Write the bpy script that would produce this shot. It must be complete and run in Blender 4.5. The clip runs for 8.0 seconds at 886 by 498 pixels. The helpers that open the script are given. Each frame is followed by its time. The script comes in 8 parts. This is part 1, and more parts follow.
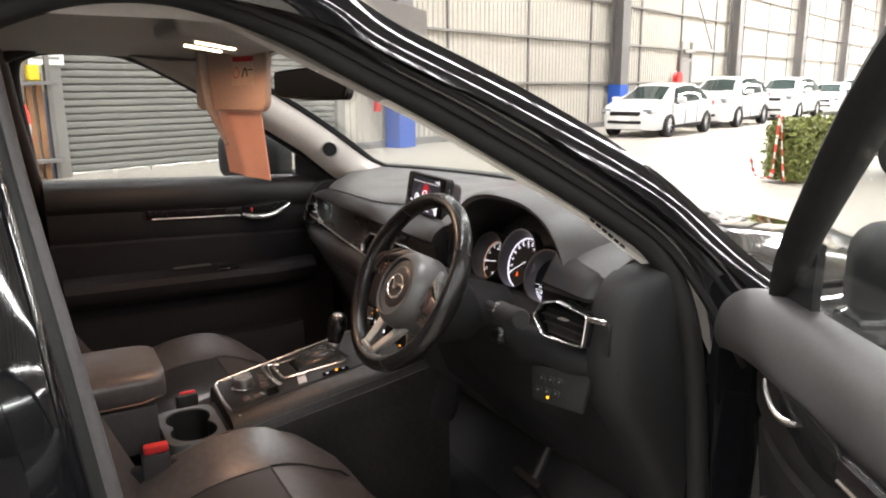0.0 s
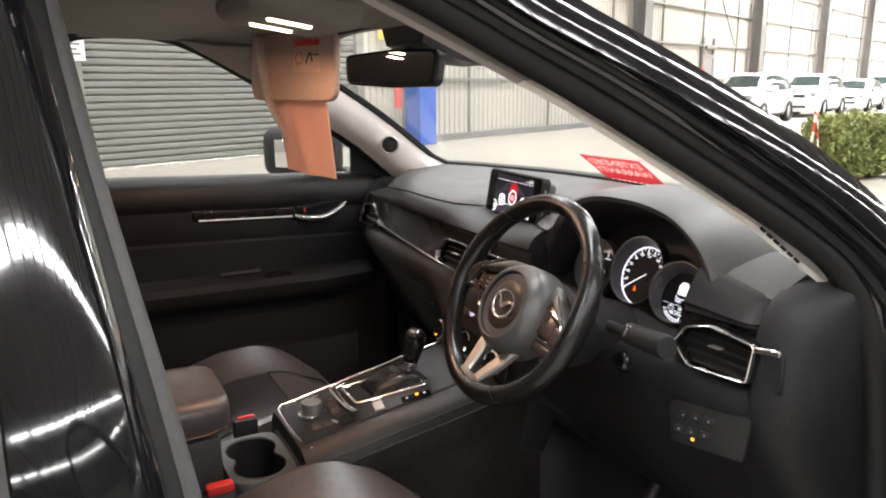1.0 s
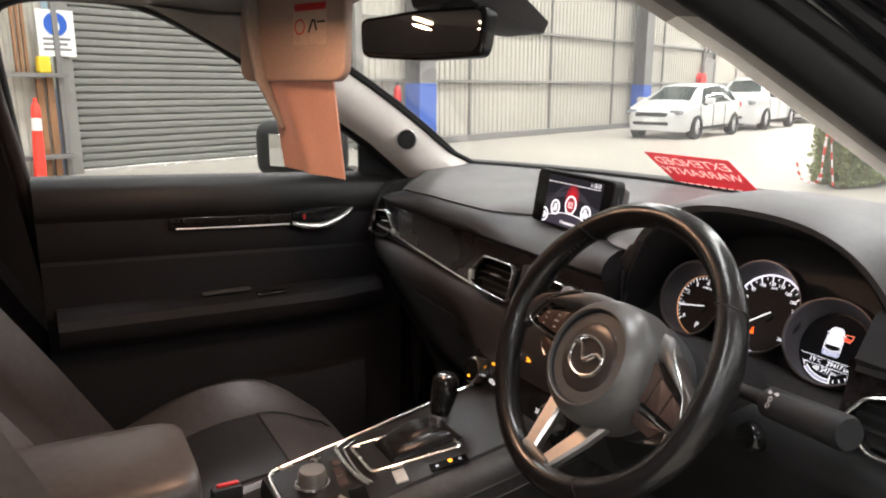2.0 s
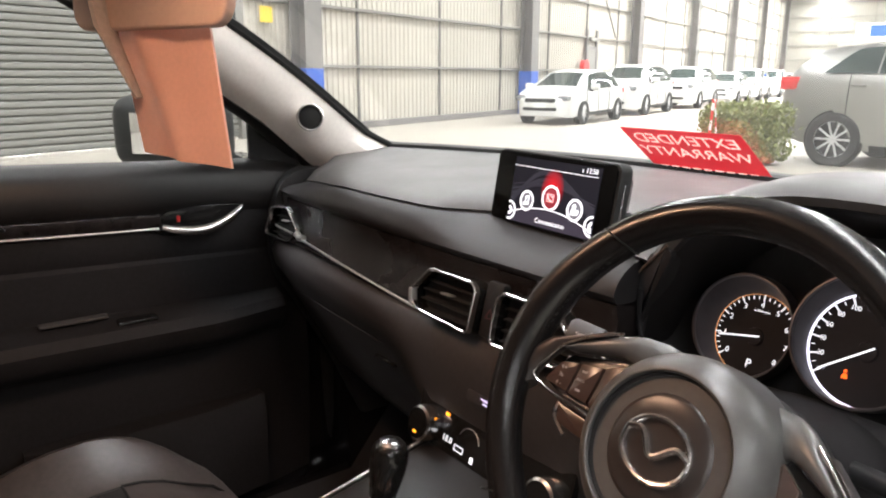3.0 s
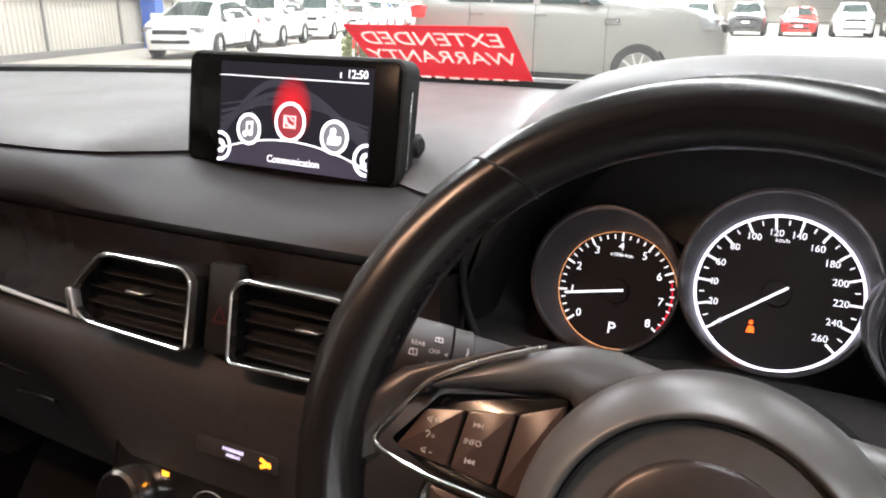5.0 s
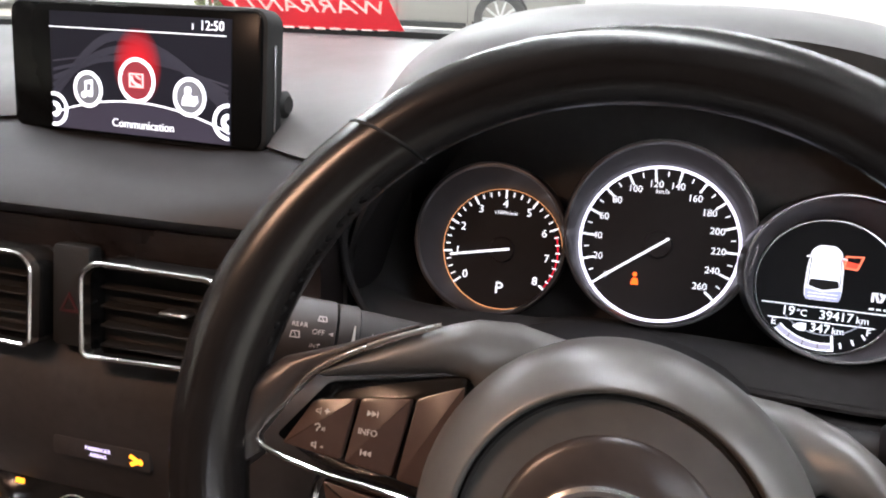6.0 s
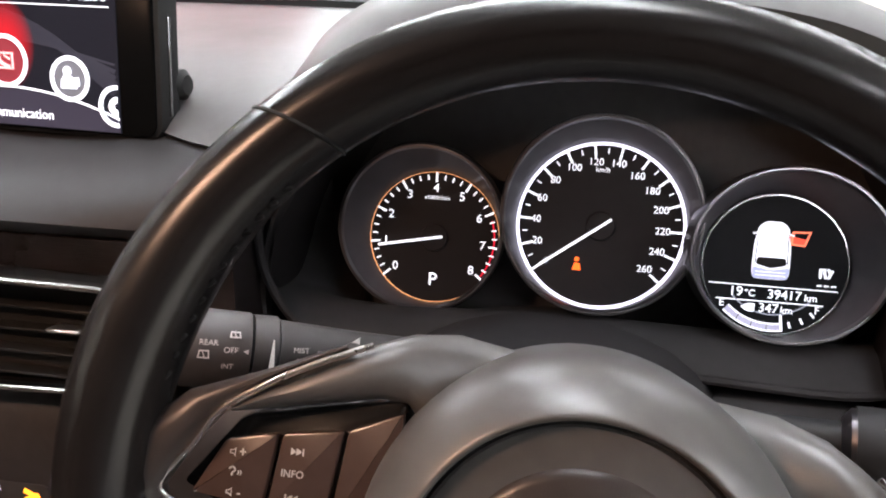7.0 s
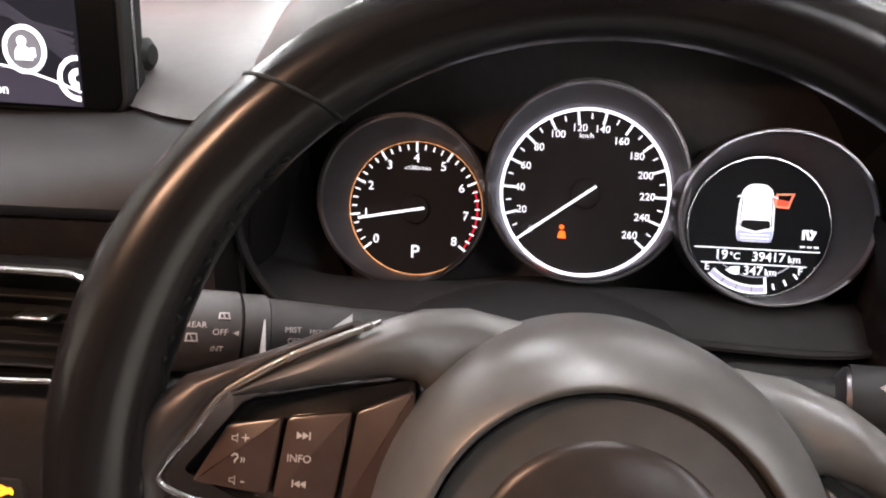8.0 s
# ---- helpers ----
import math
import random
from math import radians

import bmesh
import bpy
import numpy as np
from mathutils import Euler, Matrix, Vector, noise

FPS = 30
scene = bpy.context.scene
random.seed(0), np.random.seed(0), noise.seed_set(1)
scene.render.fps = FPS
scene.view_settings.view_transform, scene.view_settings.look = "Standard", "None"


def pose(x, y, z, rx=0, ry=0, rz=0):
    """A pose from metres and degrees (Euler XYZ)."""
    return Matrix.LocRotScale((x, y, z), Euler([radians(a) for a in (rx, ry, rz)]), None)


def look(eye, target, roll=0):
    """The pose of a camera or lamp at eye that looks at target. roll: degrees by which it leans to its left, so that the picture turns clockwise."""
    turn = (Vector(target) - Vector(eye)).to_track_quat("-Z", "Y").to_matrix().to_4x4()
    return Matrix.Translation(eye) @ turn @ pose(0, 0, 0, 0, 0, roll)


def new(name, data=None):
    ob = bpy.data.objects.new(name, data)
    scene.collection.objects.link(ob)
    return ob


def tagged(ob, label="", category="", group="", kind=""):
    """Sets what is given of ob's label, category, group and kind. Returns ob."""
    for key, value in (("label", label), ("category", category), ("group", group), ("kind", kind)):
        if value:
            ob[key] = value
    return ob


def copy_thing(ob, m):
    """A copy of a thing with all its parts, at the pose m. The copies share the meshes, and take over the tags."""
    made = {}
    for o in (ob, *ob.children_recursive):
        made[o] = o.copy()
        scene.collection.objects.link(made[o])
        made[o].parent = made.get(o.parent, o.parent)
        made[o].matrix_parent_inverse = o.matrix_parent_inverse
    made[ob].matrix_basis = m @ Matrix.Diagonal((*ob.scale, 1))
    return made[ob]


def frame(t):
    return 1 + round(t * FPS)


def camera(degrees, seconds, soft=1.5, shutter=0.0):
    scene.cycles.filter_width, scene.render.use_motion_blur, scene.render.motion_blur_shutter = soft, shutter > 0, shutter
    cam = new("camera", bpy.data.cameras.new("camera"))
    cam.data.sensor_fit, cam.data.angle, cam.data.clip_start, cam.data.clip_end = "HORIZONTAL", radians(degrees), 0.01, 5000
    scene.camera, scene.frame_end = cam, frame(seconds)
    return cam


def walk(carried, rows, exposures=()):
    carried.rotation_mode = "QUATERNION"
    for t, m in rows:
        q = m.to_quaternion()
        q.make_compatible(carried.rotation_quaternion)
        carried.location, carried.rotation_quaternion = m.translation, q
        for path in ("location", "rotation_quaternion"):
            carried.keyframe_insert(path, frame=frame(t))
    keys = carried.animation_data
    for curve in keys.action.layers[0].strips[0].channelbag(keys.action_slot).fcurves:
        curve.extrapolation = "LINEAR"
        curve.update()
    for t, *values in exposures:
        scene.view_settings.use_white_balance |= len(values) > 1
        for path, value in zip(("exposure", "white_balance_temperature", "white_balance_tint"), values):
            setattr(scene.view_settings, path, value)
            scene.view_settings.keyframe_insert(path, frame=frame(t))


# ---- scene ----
cam = camera(62.4, 8.0, soft=2.0)
PATH = [
    (0, (1.561, 0.013, 1.413), (-0.142, 0.965, 0.978), -0.4),
    (0.5, (1.435, -0.004, 1.403), (-0.273, 0.94, 0.964), -0.3),
    (1, (1.309, -0.031, 1.392), (-0.412, 0.888, 0.95), -0.4),
    (1.2, (1.26, -0.032, 1.389), (-0.462, 0.889, 0.957), -0.1),
    (2.3, (0.873, 0.112, 1.331), (-0.838, 1.051, 0.894), 0.4),
    (2.5, (0.808, 0.136, 1.324), (-0.88, 1.112, 0.88), 0.4),
    (3, (0.651, 0.185, 1.301), (-0.901, 1.358, 0.837), 0.2),
    (3.5, (0.528, 0.236, 1.279), (-0.839, 1.605, 0.771), 0.1),
    (4, (0.441, 0.275, 1.256), (-0.764, 1.777, 0.719), 0.2),
    (4.5, (0.398, 0.314, 1.251), (-0.63, 1.934, 0.684), 0.2),
    (5, (0.386, 0.35, 1.241), (-0.432, 2.064, 0.616), 0.4),
    (5.2, (0.385, 0.361, 1.233), (-0.347, 2.106, 0.585), 0.6),
    (6.3, (0.368, 0.388, 1.241), (-0.05, 2.185, 0.468), 0.9),
    (6.5, (0.368, 0.401, 1.241), (-0.011, 2.201, 0.454), 0.8),
    (7, (0.359, 0.418, 1.235), (0.08, 2.223, 0.421), 1.0),
    (7.5, (0.355, 0.425, 1.236), (0.155, 2.223, 0.384), 1.1),
    (8, (0.341, 0.425, 1.23), (0.185, 2.214, 0.349), 1.0),
]
walk(cam, [(t, look(eye, target, roll)) for t, eye, target, roll in PATH],
     exposures=[(0.0, 0.05, 6500, 10), (1.0, 0.15, 6450, 10), (2.5, -0.04, 6500, 10), (3.0, 0.18, 6400, 10), (3.5, 0.43, 6300, 11), (4.25, 0.37, 6270, 11), (5.0, 0.40, 6250, 10), (6.5, 0.38, 6130, 11), (8.0, 0.45, 6430, 12)])

# ---- world and large lights ----
world = bpy.data.worlds.new("sky")
scene.world = world
world.use_nodes = True
wn = world.node_tree.nodes
sky = wn.new("ShaderNodeTexSky")
sky.sky_type, sky.sun_disc = "NISHITA", False
sky.sun_elevation, sky.sun_rotation = radians(50), radians(150)
world.node_tree.links.new(sky.outputs[0], wn["Background"].inputs[0])
wn["Background"].inputs[1].default_value = 0.12
scene.view_settings.exposure = 0.0


def area_lamp(name, m, sx, sy, watts, colour):
    data = bpy.data.lights.new(name, "AREA")
    data.shape, data.size, data.size_y, data.energy, data.color = "RECTANGLE", sx, sy, watts, colour
    ob = new(name, data)
    ob.matrix_world = m
    return ob


# the long wall of the hall: its start, its way and its inward normal
WALL0 = Vector((-11.906, 0.408, 0))
WALL = Vector((-0.35310, 0.93559, 0))
INWARD = Vector((0.93559, 0.35310, 0))
HALL_TURN = math.degrees(math.atan2(WALL.y, WALL.x)) - 90
ROOF_Z = 9.0


def hall(s, d, z=0.0):
    """A place in the hall: s along the long wall, d out from it."""
    return WALL0 + WALL * s + INWARD * d + Vector((0, 0, z))


SKYLIGHTS = (4.0, 12.0, 20.0, 28.0, 36.0)
# lamps nearer the long wall are stronger, to brighten the cabin's passenger side
for d, weight in zip(SKYLIGHTS, (1.35, 1.25, 0.95, 0.8, 0.8)):
    for s, watts in ((51.0, 12400 * weight), (-2.0, 4900 * weight)):
        p = hall(s, d, ROOF_Z + 0.02)
        area_lamp("skylight_lamp", pose(p.x, p.y, p.z, 0, 0, HALL_TURN), 0.6, 52, watts, (1.0, 0.985, 0.97))

# warm reading lamps of the roof console
for x in (0.042, -0.075):
    area_lamp("map_lamp", pose(x, 0.353, 1.482, -9, 0, 0), 0.012, 0.070, 1.45, (1.0, 0.58, 0.36))

# ---- materials ----


def mat(name, col, rough=0.5, metal=0.0, var=0.15, vscale=9.0, bump=0.0, bscale=300.0, kind="noise", coat=0.0, spec=0.5, rvar=0.12, random_tint=0.0):
    m = bpy.data.materials.new(name)
    m.use_nodes = True
    nt = m.node_tree
    n, link = nt.nodes, nt.links.new
    b = n["Principled BSDF"]
    b.inputs["Metallic"].default_value = metal
    b.inputs["Coat Weight"].default_value = coat
    b.inputs["Coat Roughness"].default_value = 0.04
    b.inputs["Specular IOR Level"].default_value = spec
    tc = n.new("ShaderNodeTexCoord")
    big = n.new("ShaderNodeTexNoise")
    big.inputs["Scale"].default_value, big.inputs["Detail"].default_value = vscale, 6
    link(tc.outputs["Object"], big.inputs["Vector"])
    fine = n.new("ShaderNodeTexNoise")
    fine.inputs["Scale"].default_value, fine.inputs["Detail"].default_value = vscale * 14, 4
    link(tc.outputs["Object"], fine.inputs["Vector"])
    both = n.new("ShaderNodeMath")
    both.operation = "ADD"
    link(big.outputs["Fac"], both.inputs[0])
    link(fine.outputs["Fac"], both.inputs[1])
    ramp = n.new("ShaderNodeMapRange")
    ramp.inputs["From Min"].default_value, ramp.inputs["From Max"].default_value = 0.7, 1.3
    ramp.inputs["To Min"].default_value, ramp.inputs["To Max"].default_value = 1 - var, 1 + var
    link(both.outputs[0], ramp.inputs["Value"])
    tint = n.new("ShaderNodeVectorMath")
    tint.operation = "SCALE"
    tint.inputs[0].default_value = col[:3]
    link(ramp.outputs[0], tint.inputs["Scale"])
    link(tint.outputs[0], b.inputs["Base Color"])
    if random_tint:
        oi = n.new("ShaderNodeObjectInfo")
        r2 = n.new("ShaderNodeMapRange")
        r2.inputs["To Min"].default_value, r2.inputs["To Max"].default_value = 1 - random_tint, 1 + random_tint
        link(oi.outputs["Random"], r2.inputs["Value"])
        t2 = n.new("ShaderNodeVectorMath")
        t2.operation = "SCALE"
        link(tint.outputs[0], t2.inputs[0])
        link(r2.outputs[0], t2.inputs["Scale"])
        link(t2.outputs[0], b.inputs["Base Color"])
    rr = n.new("ShaderNodeMapRange")
    rr.inputs["From Min"].default_value, rr.inputs["From Max"].default_value = 0.3, 0.7
    rr.inputs["To Min"].default_value, rr.inputs["To Max"].default_value = max(0.0, rough - rvar * rough), min(1.0, rough + rvar * rough)
    link(big.outputs["Fac"], rr.inputs["Value"])
    link(rr.outputs[0], b.inputs["Roughness"])
    if bump:
        if kind == "leather":
            tx = n.new("ShaderNodeTexVoronoi")
            tx.inputs["Scale"].default_value = bscale
            out = tx.outputs["Distance"]
        elif kind in ("brushed", "brushed_y"):
            tx = n.new("ShaderNodeTexNoise")
            mp = n.new("ShaderNodeMapping")
            mp.inputs["Scale"].default_value = (1, 30, 30) if kind == "brushed" else (30, 1, 30)
            link(tc.outputs["Object"], mp.inputs["Vector"])
            tx.inputs["Scale"].default_value = bscale
            link(mp.outputs[0], tx.inputs["Vector"])
            out = tx.outputs["Fac"]
        else:
            tx = n.new("ShaderNodeTexNoise")
            tx.inputs["Scale"].default_value, tx.inputs["Detail"].default_value = bscale, 3
            out = tx.outputs["Fac"]
        if kind not in ("brushed", "brushed_y"):
            link(tc.outputs["Object"], tx.inputs["Vector"])
        bp = n.new("ShaderNodeBump")
        bp.inputs["Strength"].default_value, bp.inputs["Distance"].default_value = bump, 0.25 / bscale
        link(out, bp.inputs["Height"])
        link(bp.outputs[0], b.inputs["Normal"])
    return m


def glow(name, col, strength):
    m = bpy.data.materials.new(name)
    m.use_nodes = True
    b = m.node_tree.nodes["Principled BSDF"]
    b.inputs["Base Color"].default_value = (*col, 1)
    b.inputs["Emission Color"].default_value = (*col, 1)
    b.inputs["Emission Strength"].default_value = strength
    b.inputs["Specular IOR Level"].default_value = 0.1
    return m


def glass(name, tint=(0.97, 0.985, 0.98), ior=1.45, rough=0.0):
    m = bpy.data.materials.new(name)
    m.use_nodes = True
    nt = m.node_tree
    n, link = nt.nodes, nt.links.new
    n.remove(n["Principled BSDF"])
    tr, gl, mix, fr, pw = n.new("ShaderNodeBsdfTransparent"), n.new("ShaderNodeBsdfGlossy"), n.new("ShaderNodeMixShader"), n.new("ShaderNodeLayerWeight"), n.new("ShaderNodeMath")
    tr.inputs[0].default_value = (*tint, 1)
    gl.inputs["Roughness"].default_value = rough
    fr.inputs["Blend"].default_value = 0.5
    pw.operation, pw.inputs[1].default_value = "POWER", 5.0
    ad = n.new("ShaderNodeMath")
    ad.operation, ad.inputs[1].default_value, ad.inputs[2].default_value = "MULTIPLY_ADD", 0.6, ((ior - 1) / (ior + 1)) ** 2
    link(fr.outputs["Facing"], pw.inputs[0])
    link(pw.outputs[0], ad.inputs[0])
    link(ad.outputs[0], mix.inputs[0])
    link(tr.outputs[0], mix.inputs[1])
    link(gl.outputs[0], mix.inputs[2])
    link(mix.outputs[0], n["Material Output"].inputs[0])
    return m


PLASTIC = mat("black_grained_plastic", (0.046, 0.042, 0.042), 0.55, spec=0.36, bump=0.2, bscale=2200, kind="leather")
LOWER_TRIM = mat("lightened_lower_trim", (0.043, 0.040, 0.041), 0.55, spec=0.35, bump=0.2, bscale=1800, kind="leather")
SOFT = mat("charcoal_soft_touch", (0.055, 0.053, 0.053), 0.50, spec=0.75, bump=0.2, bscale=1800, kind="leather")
LEATHER = mat("black_leather", (0.011, 0.010, 0.010), 0.25, bump=0.04, bscale=700, vscale=5, rvar=0.06)
SEAT = mat("dark_seat_leather", (0.066, 0.056, 0.053), 0.37, bump=0.1, bscale=900, kind="leather", vscale=6, var=0.22)
SEAT_IN = mat("dark_perforated_leather", (0.020, 0.018, 0.018), 0.55, bump=0.5, bscale=900, kind="leather")
GLOSS = mat("piano_black", (0.012, 0.012, 0.012), 0.12, var=0.05, rvar=0.3)
PAINT = mat("black_car_paint", (0.006, 0.006, 0.007), 0.07, var=0.05, coat=1.0, spec=0.6, rvar=0.3)
RUBBER = mat("black_rubber", (0.012, 0.012, 0.012), 0.65, spec=0.3, bump=0.2, bscale=500)
GREY_SEAL = mat("grey_flocked_seal", (0.060, 0.056, 0.056), 0.8, bump=0.3, bscale=800)
DARK_CHROME = mat("dark_chrome", (0.27, 0.27, 0.28), 0.22, metal=1, var=0.05)
CHROME = mat("satin_chrome", (0.85, 0.84, 0.83), 0.22, metal=1, var=0.05, rvar=0.4)
SILVER = mat("brushed_silver_plastic", (0.66, 0.64, 0.62), 0.36, metal=1, var=0.06)
CREAM = mat("pale_grey_pillar_fabric", (0.80, 0.76, 0.71), 0.85, bump=0.4, bscale=900, var=0.05)
HEADLINER = mat("grey_headliner_fabric", (0.32, 0.295, 0.275), 0.9, bump=0.4, bscale=1000, var=0.06)
VISOR = mat("beige_visor_vinyl", (0.50, 0.37, 0.31), 0.7, bump=0.3, bscale=800, var=0.06)
DECO = mat("dark_metal_wood_trim", (0.016, 0.013, 0.013), 0.28, var=0.6, vscale=5, bump=0.25, bscale=60, kind="brushed", spec=0.28)
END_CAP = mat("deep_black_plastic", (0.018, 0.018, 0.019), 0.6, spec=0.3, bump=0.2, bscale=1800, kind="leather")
CONSOLE = mat("black_streaked_trim", (0.019, 0.017, 0.016), 0.46, spec=0.35, var=0.45, vscale=6, bump=0.12, bscale=20, kind="brushed_y")
# the brown is the warm lamps' reflection, put into the key colour
KEY_CAP = mat("lamp_tinted_keys", (0.070, 0.046, 0.039), 0.22, var=0.1)
COLLAR = mat("satin_graphite_plastic", (0.092, 0.089, 0.086), 0.38, bump=0.08, bscale=1800, kind="leather", spec=0.9)
# SOFT's grey again, darkened to carry the shade on the lower pads
PAD_FRONT = mat("darkened_soft_pad", (0.021, 0.020, 0.021), 0.5, spec=0.3, bump=0.1, bscale=1800, kind="leather")
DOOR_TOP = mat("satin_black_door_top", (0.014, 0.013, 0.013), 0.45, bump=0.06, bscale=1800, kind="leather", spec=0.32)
DOOR_PLASTIC = mat("dark_door_plastic", (0.021, 0.020, 0.021), 0.62, bump=0.1, bscale=1800, kind="leather", spec=0.16)
CONSOLE_TOP = mat("dark_satin_console", (0.014, 0.013, 0.013), 0.42, spec=0.3, var=0.1)
BROWN_PAD = mat("dark_hub_leather", (0.044, 0.036, 0.033), 0.32, bump=0.12, bscale=1600, kind="leather")
CARPET = mat("black_carpet", (0.028, 0.026, 0.027), 0.95, bump=0.8, bscale=500)
RED_PLASTIC = mat("red_plastic", (0.62, 0.03, 0.03), 0.4, var=0.08)
KEY_PRINT = mat("worn_grey_key_print", (0.52, 0.48, 0.47), 0.5, var=0.1)
WHITE_PRINT = mat("white_print", (0.72, 0.72, 0.70), 0.5, var=0.04)
SCREEN_BLACK = mat("black_display_bezel", (0.004, 0.004, 0.004), 0.2, spec=0.06, var=0.05)
LCD = glow("display_dark", (0.012, 0.012, 0.018), 0.5)
LIT = glow("lit_white", (0.93, 0.94, 1.0), 1.05)
LIT_RING = glow("lit_ring_white", (0.88, 0.84, 1.0), 1.6)
LIT_DIM = glow("lit_grey", (0.35, 0.36, 0.42), 0.6)
LIT_ORANGE = glow("lit_orange", (1.0, 0.35, 0.02), 2.2)
LIT_BELT = glow("lit_red_orange", (1.0, 0.13, 0.015), 1.5)
LIT_AMBER_RING = glow("lit_amber", (0.95, 0.45, 0.20), 0.7)
LIT_PURPLE = glow("lit_violet_white", (0.78, 0.68, 1.0), 1.2)
LAMP_GLOW = glow("warm_lamp_lens", (1.0, 0.80, 0.55), 7.0)
DIAL = mat("matte_black_dial", (0.013, 0.011, 0.012), 0.6, spec=0.2, var=0.1)
CONE = mat("smoked_gauge_cone", (0.058, 0.053, 0.061), 0.42, var=0.1)
GLASS = glass("clear_glass")
# glare over the windscreen, mixed into the glass as a faint pale layer
HAZED = glass("hazed_windscreen_glass")
n_, link_ = HAZED.node_tree.nodes, HAZED.node_tree.links.new
veil, blend = n_.new("ShaderNodeBsdfTranslucent"), n_.new("ShaderNodeMixShader")
veil.inputs[0].default_value = (0.85, 0.84, 0.80, 1)
blend.inputs[0].default_value = 0.014
link_(n_["Mix Shader"].outputs[0], blend.inputs[1])
link_(veil.outputs[0], blend.inputs[2])
link_(blend.outputs[0], n_["Material Output"].inputs[0])
DARK_GLASS = mat("dark_window_glass", (0.035, 0.050, 0.048), 0.05, var=0.1, coat=0.5)
MIRROR = mat("mirror_glass", (0.55, 0.55, 0.56), 0.02, metal=1, var=0.02)


def film(name, col, thin=0.2):
    """A thin printed film that light shines through."""
    m = mat(name, col, 0.4, var=0.08, vscale=12)
    n, link = m.node_tree.nodes, m.node_tree.links.new
    tl, mx = n.new("ShaderNodeBsdfTranslucent"), n.new("ShaderNodeMixShader")
    tl.inputs[0].default_value = (*col, 1)
    mx.inputs[0].default_value = thin
    link(n["Principled BSDF"].outputs[0], mx.inputs[1])
    link(tl.outputs[0], mx.inputs[2])
    link(mx.outputs[0], n["Material Output"].inputs[0])
    return m


VISOR_CARD = film("orange_tinted_visor_sheet", (0.74, 0.47, 0.38), 0.36)
SIGN_RED = film("red_sign_film", (0.62, 0.030, 0.045))
SIGN_WHITE = film("pale_pink_sign_print", (0.93, 0.85, 0.80), 0.45)
DARK_WALL = mat("shaded_far_sheet", (0.42, 0.41, 0.40), 0.6, var=0.2, vscale=0.5)
WHITE_PAINT = mat("white_car_paint", (0.62, 0.62, 0.61), 0.25, var=0.03, coat=0.5)
SILVER_PAINT = mat("champagne_silver_paint", (0.285, 0.278, 0.266), 0.34, metal=0.5, var=0.04, coat=0.2)
RED_PAINT = mat("red_car_paint", (0.50, 0.02, 0.02), 0.25, var=0.05, coat=0.8)
DARK_PAINT = mat("dark_grey_car_paint", (0.05, 0.05, 0.055), 0.25, var=0.05, coat=0.8)
TYRE = mat("tyre_rubber", (0.022, 0.022, 0.022), 0.8, bump=0.4, bscale=90)
ALLOY = mat("alloy_wheel", (0.62, 0.62, 0.63), 0.4, metal=0.4, var=0.08)
RED_LAMP = mat("red_tail_lamp", (0.62, 0.015, 0.02), 0.15, var=0.1, coat=0.6)
CLEAR_LAMP = mat("clear_head_lamp", (0.26, 0.27, 0.29), 0.12, metal=0.4, var=0.2, coat=0.8)
CONCRETE = mat("pale_concrete_floor", (0.36, 0.33, 0.285), 0.55, var=0.18, vscale=0.35, bump=0.2, bscale=40)
SHEET = mat("cream_corrugated_sheet", (0.45, 0.42, 0.365), 0.5, var=0.07, vscale=0.8, random_tint=0.05)
# SHEET with a darker colour, as less light reaches the end wall
END_SHEET = mat("darkened_end_wall_sheet", (0.33, 0.315, 0.28), 0.55, var=0.1, vscale=0.6, random_tint=0.06)
SHUTTER = mat("grey_roller_slat", (0.175, 0.172, 0.158), 0.45, var=0.08, vscale=1.2, random_tint=0.05)
STEEL = mat("grey_painted_steel", (0.165, 0.155, 0.148), 0.5, var=0.15, vscale=2)
GIRT = mat("galvanised_girt", (0.21, 0.20, 0.185), 0.5, var=0.1, vscale=3)
BLUE = mat("blue_safety_paint", (0.02, 0.09, 0.42), 0.45, var=0.1, vscale=4)
ORANGE_RED = mat("orange_red_plastic", (0.80, 0.05, 0.03), 0.5, var=0.08)
YELLOW = mat("yellow_plastic", (0.75, 0.52, 0.03), 0.5, var=0.08)
WOOD = mat("worn_brown_timber", (0.26, 0.13, 0.06), 0.7, var=0.3, vscale=4, bump=0.3, bscale=60, kind="brushed")
LEAF = mat("hedge_leaf", (0.25, 0.28, 0.085), 0.5, var=0.4, vscale=20, random_tint=0.2)
TAPE_RED = mat("red_barrier_tape", (0.70, 0.06, 0.04), 0.5, var=0.08)
TAPE_WHITE = mat("white_barrier_tape", (0.80, 0.78, 0.74), 0.5, var=0.05)
SIGN_BLUE = mat("blue_sign_paint", (0.015, 0.09, 0.42), 0.5, var=0.05)
ROOF_SHEET = mat("dull_roof_sheet", (0.16, 0.16, 0.16), 0.6, var=0.1, vscale=1)

# ---- mesh helpers ----
MATS = {}


def loft(rings, caps=True, closed=True):
    bm = bmesh.new()
    rows = [[bm.verts.new(p) for p in r] for r in rings]
    n = len(rows[0])
    for a, b in zip(rows, rows[1:]):
        for i in range(n if closed else n - 1):
            j = (i + 1) % n
            bm.faces.new((a[i], a[j], b[j], b[i]))
    if caps and closed:
        bm.faces.new(rows[0][::-1])
        bm.faces.new(rows[-1])
    bmesh.ops.recalc_face_normals(bm, faces=bm.faces)
    return bm


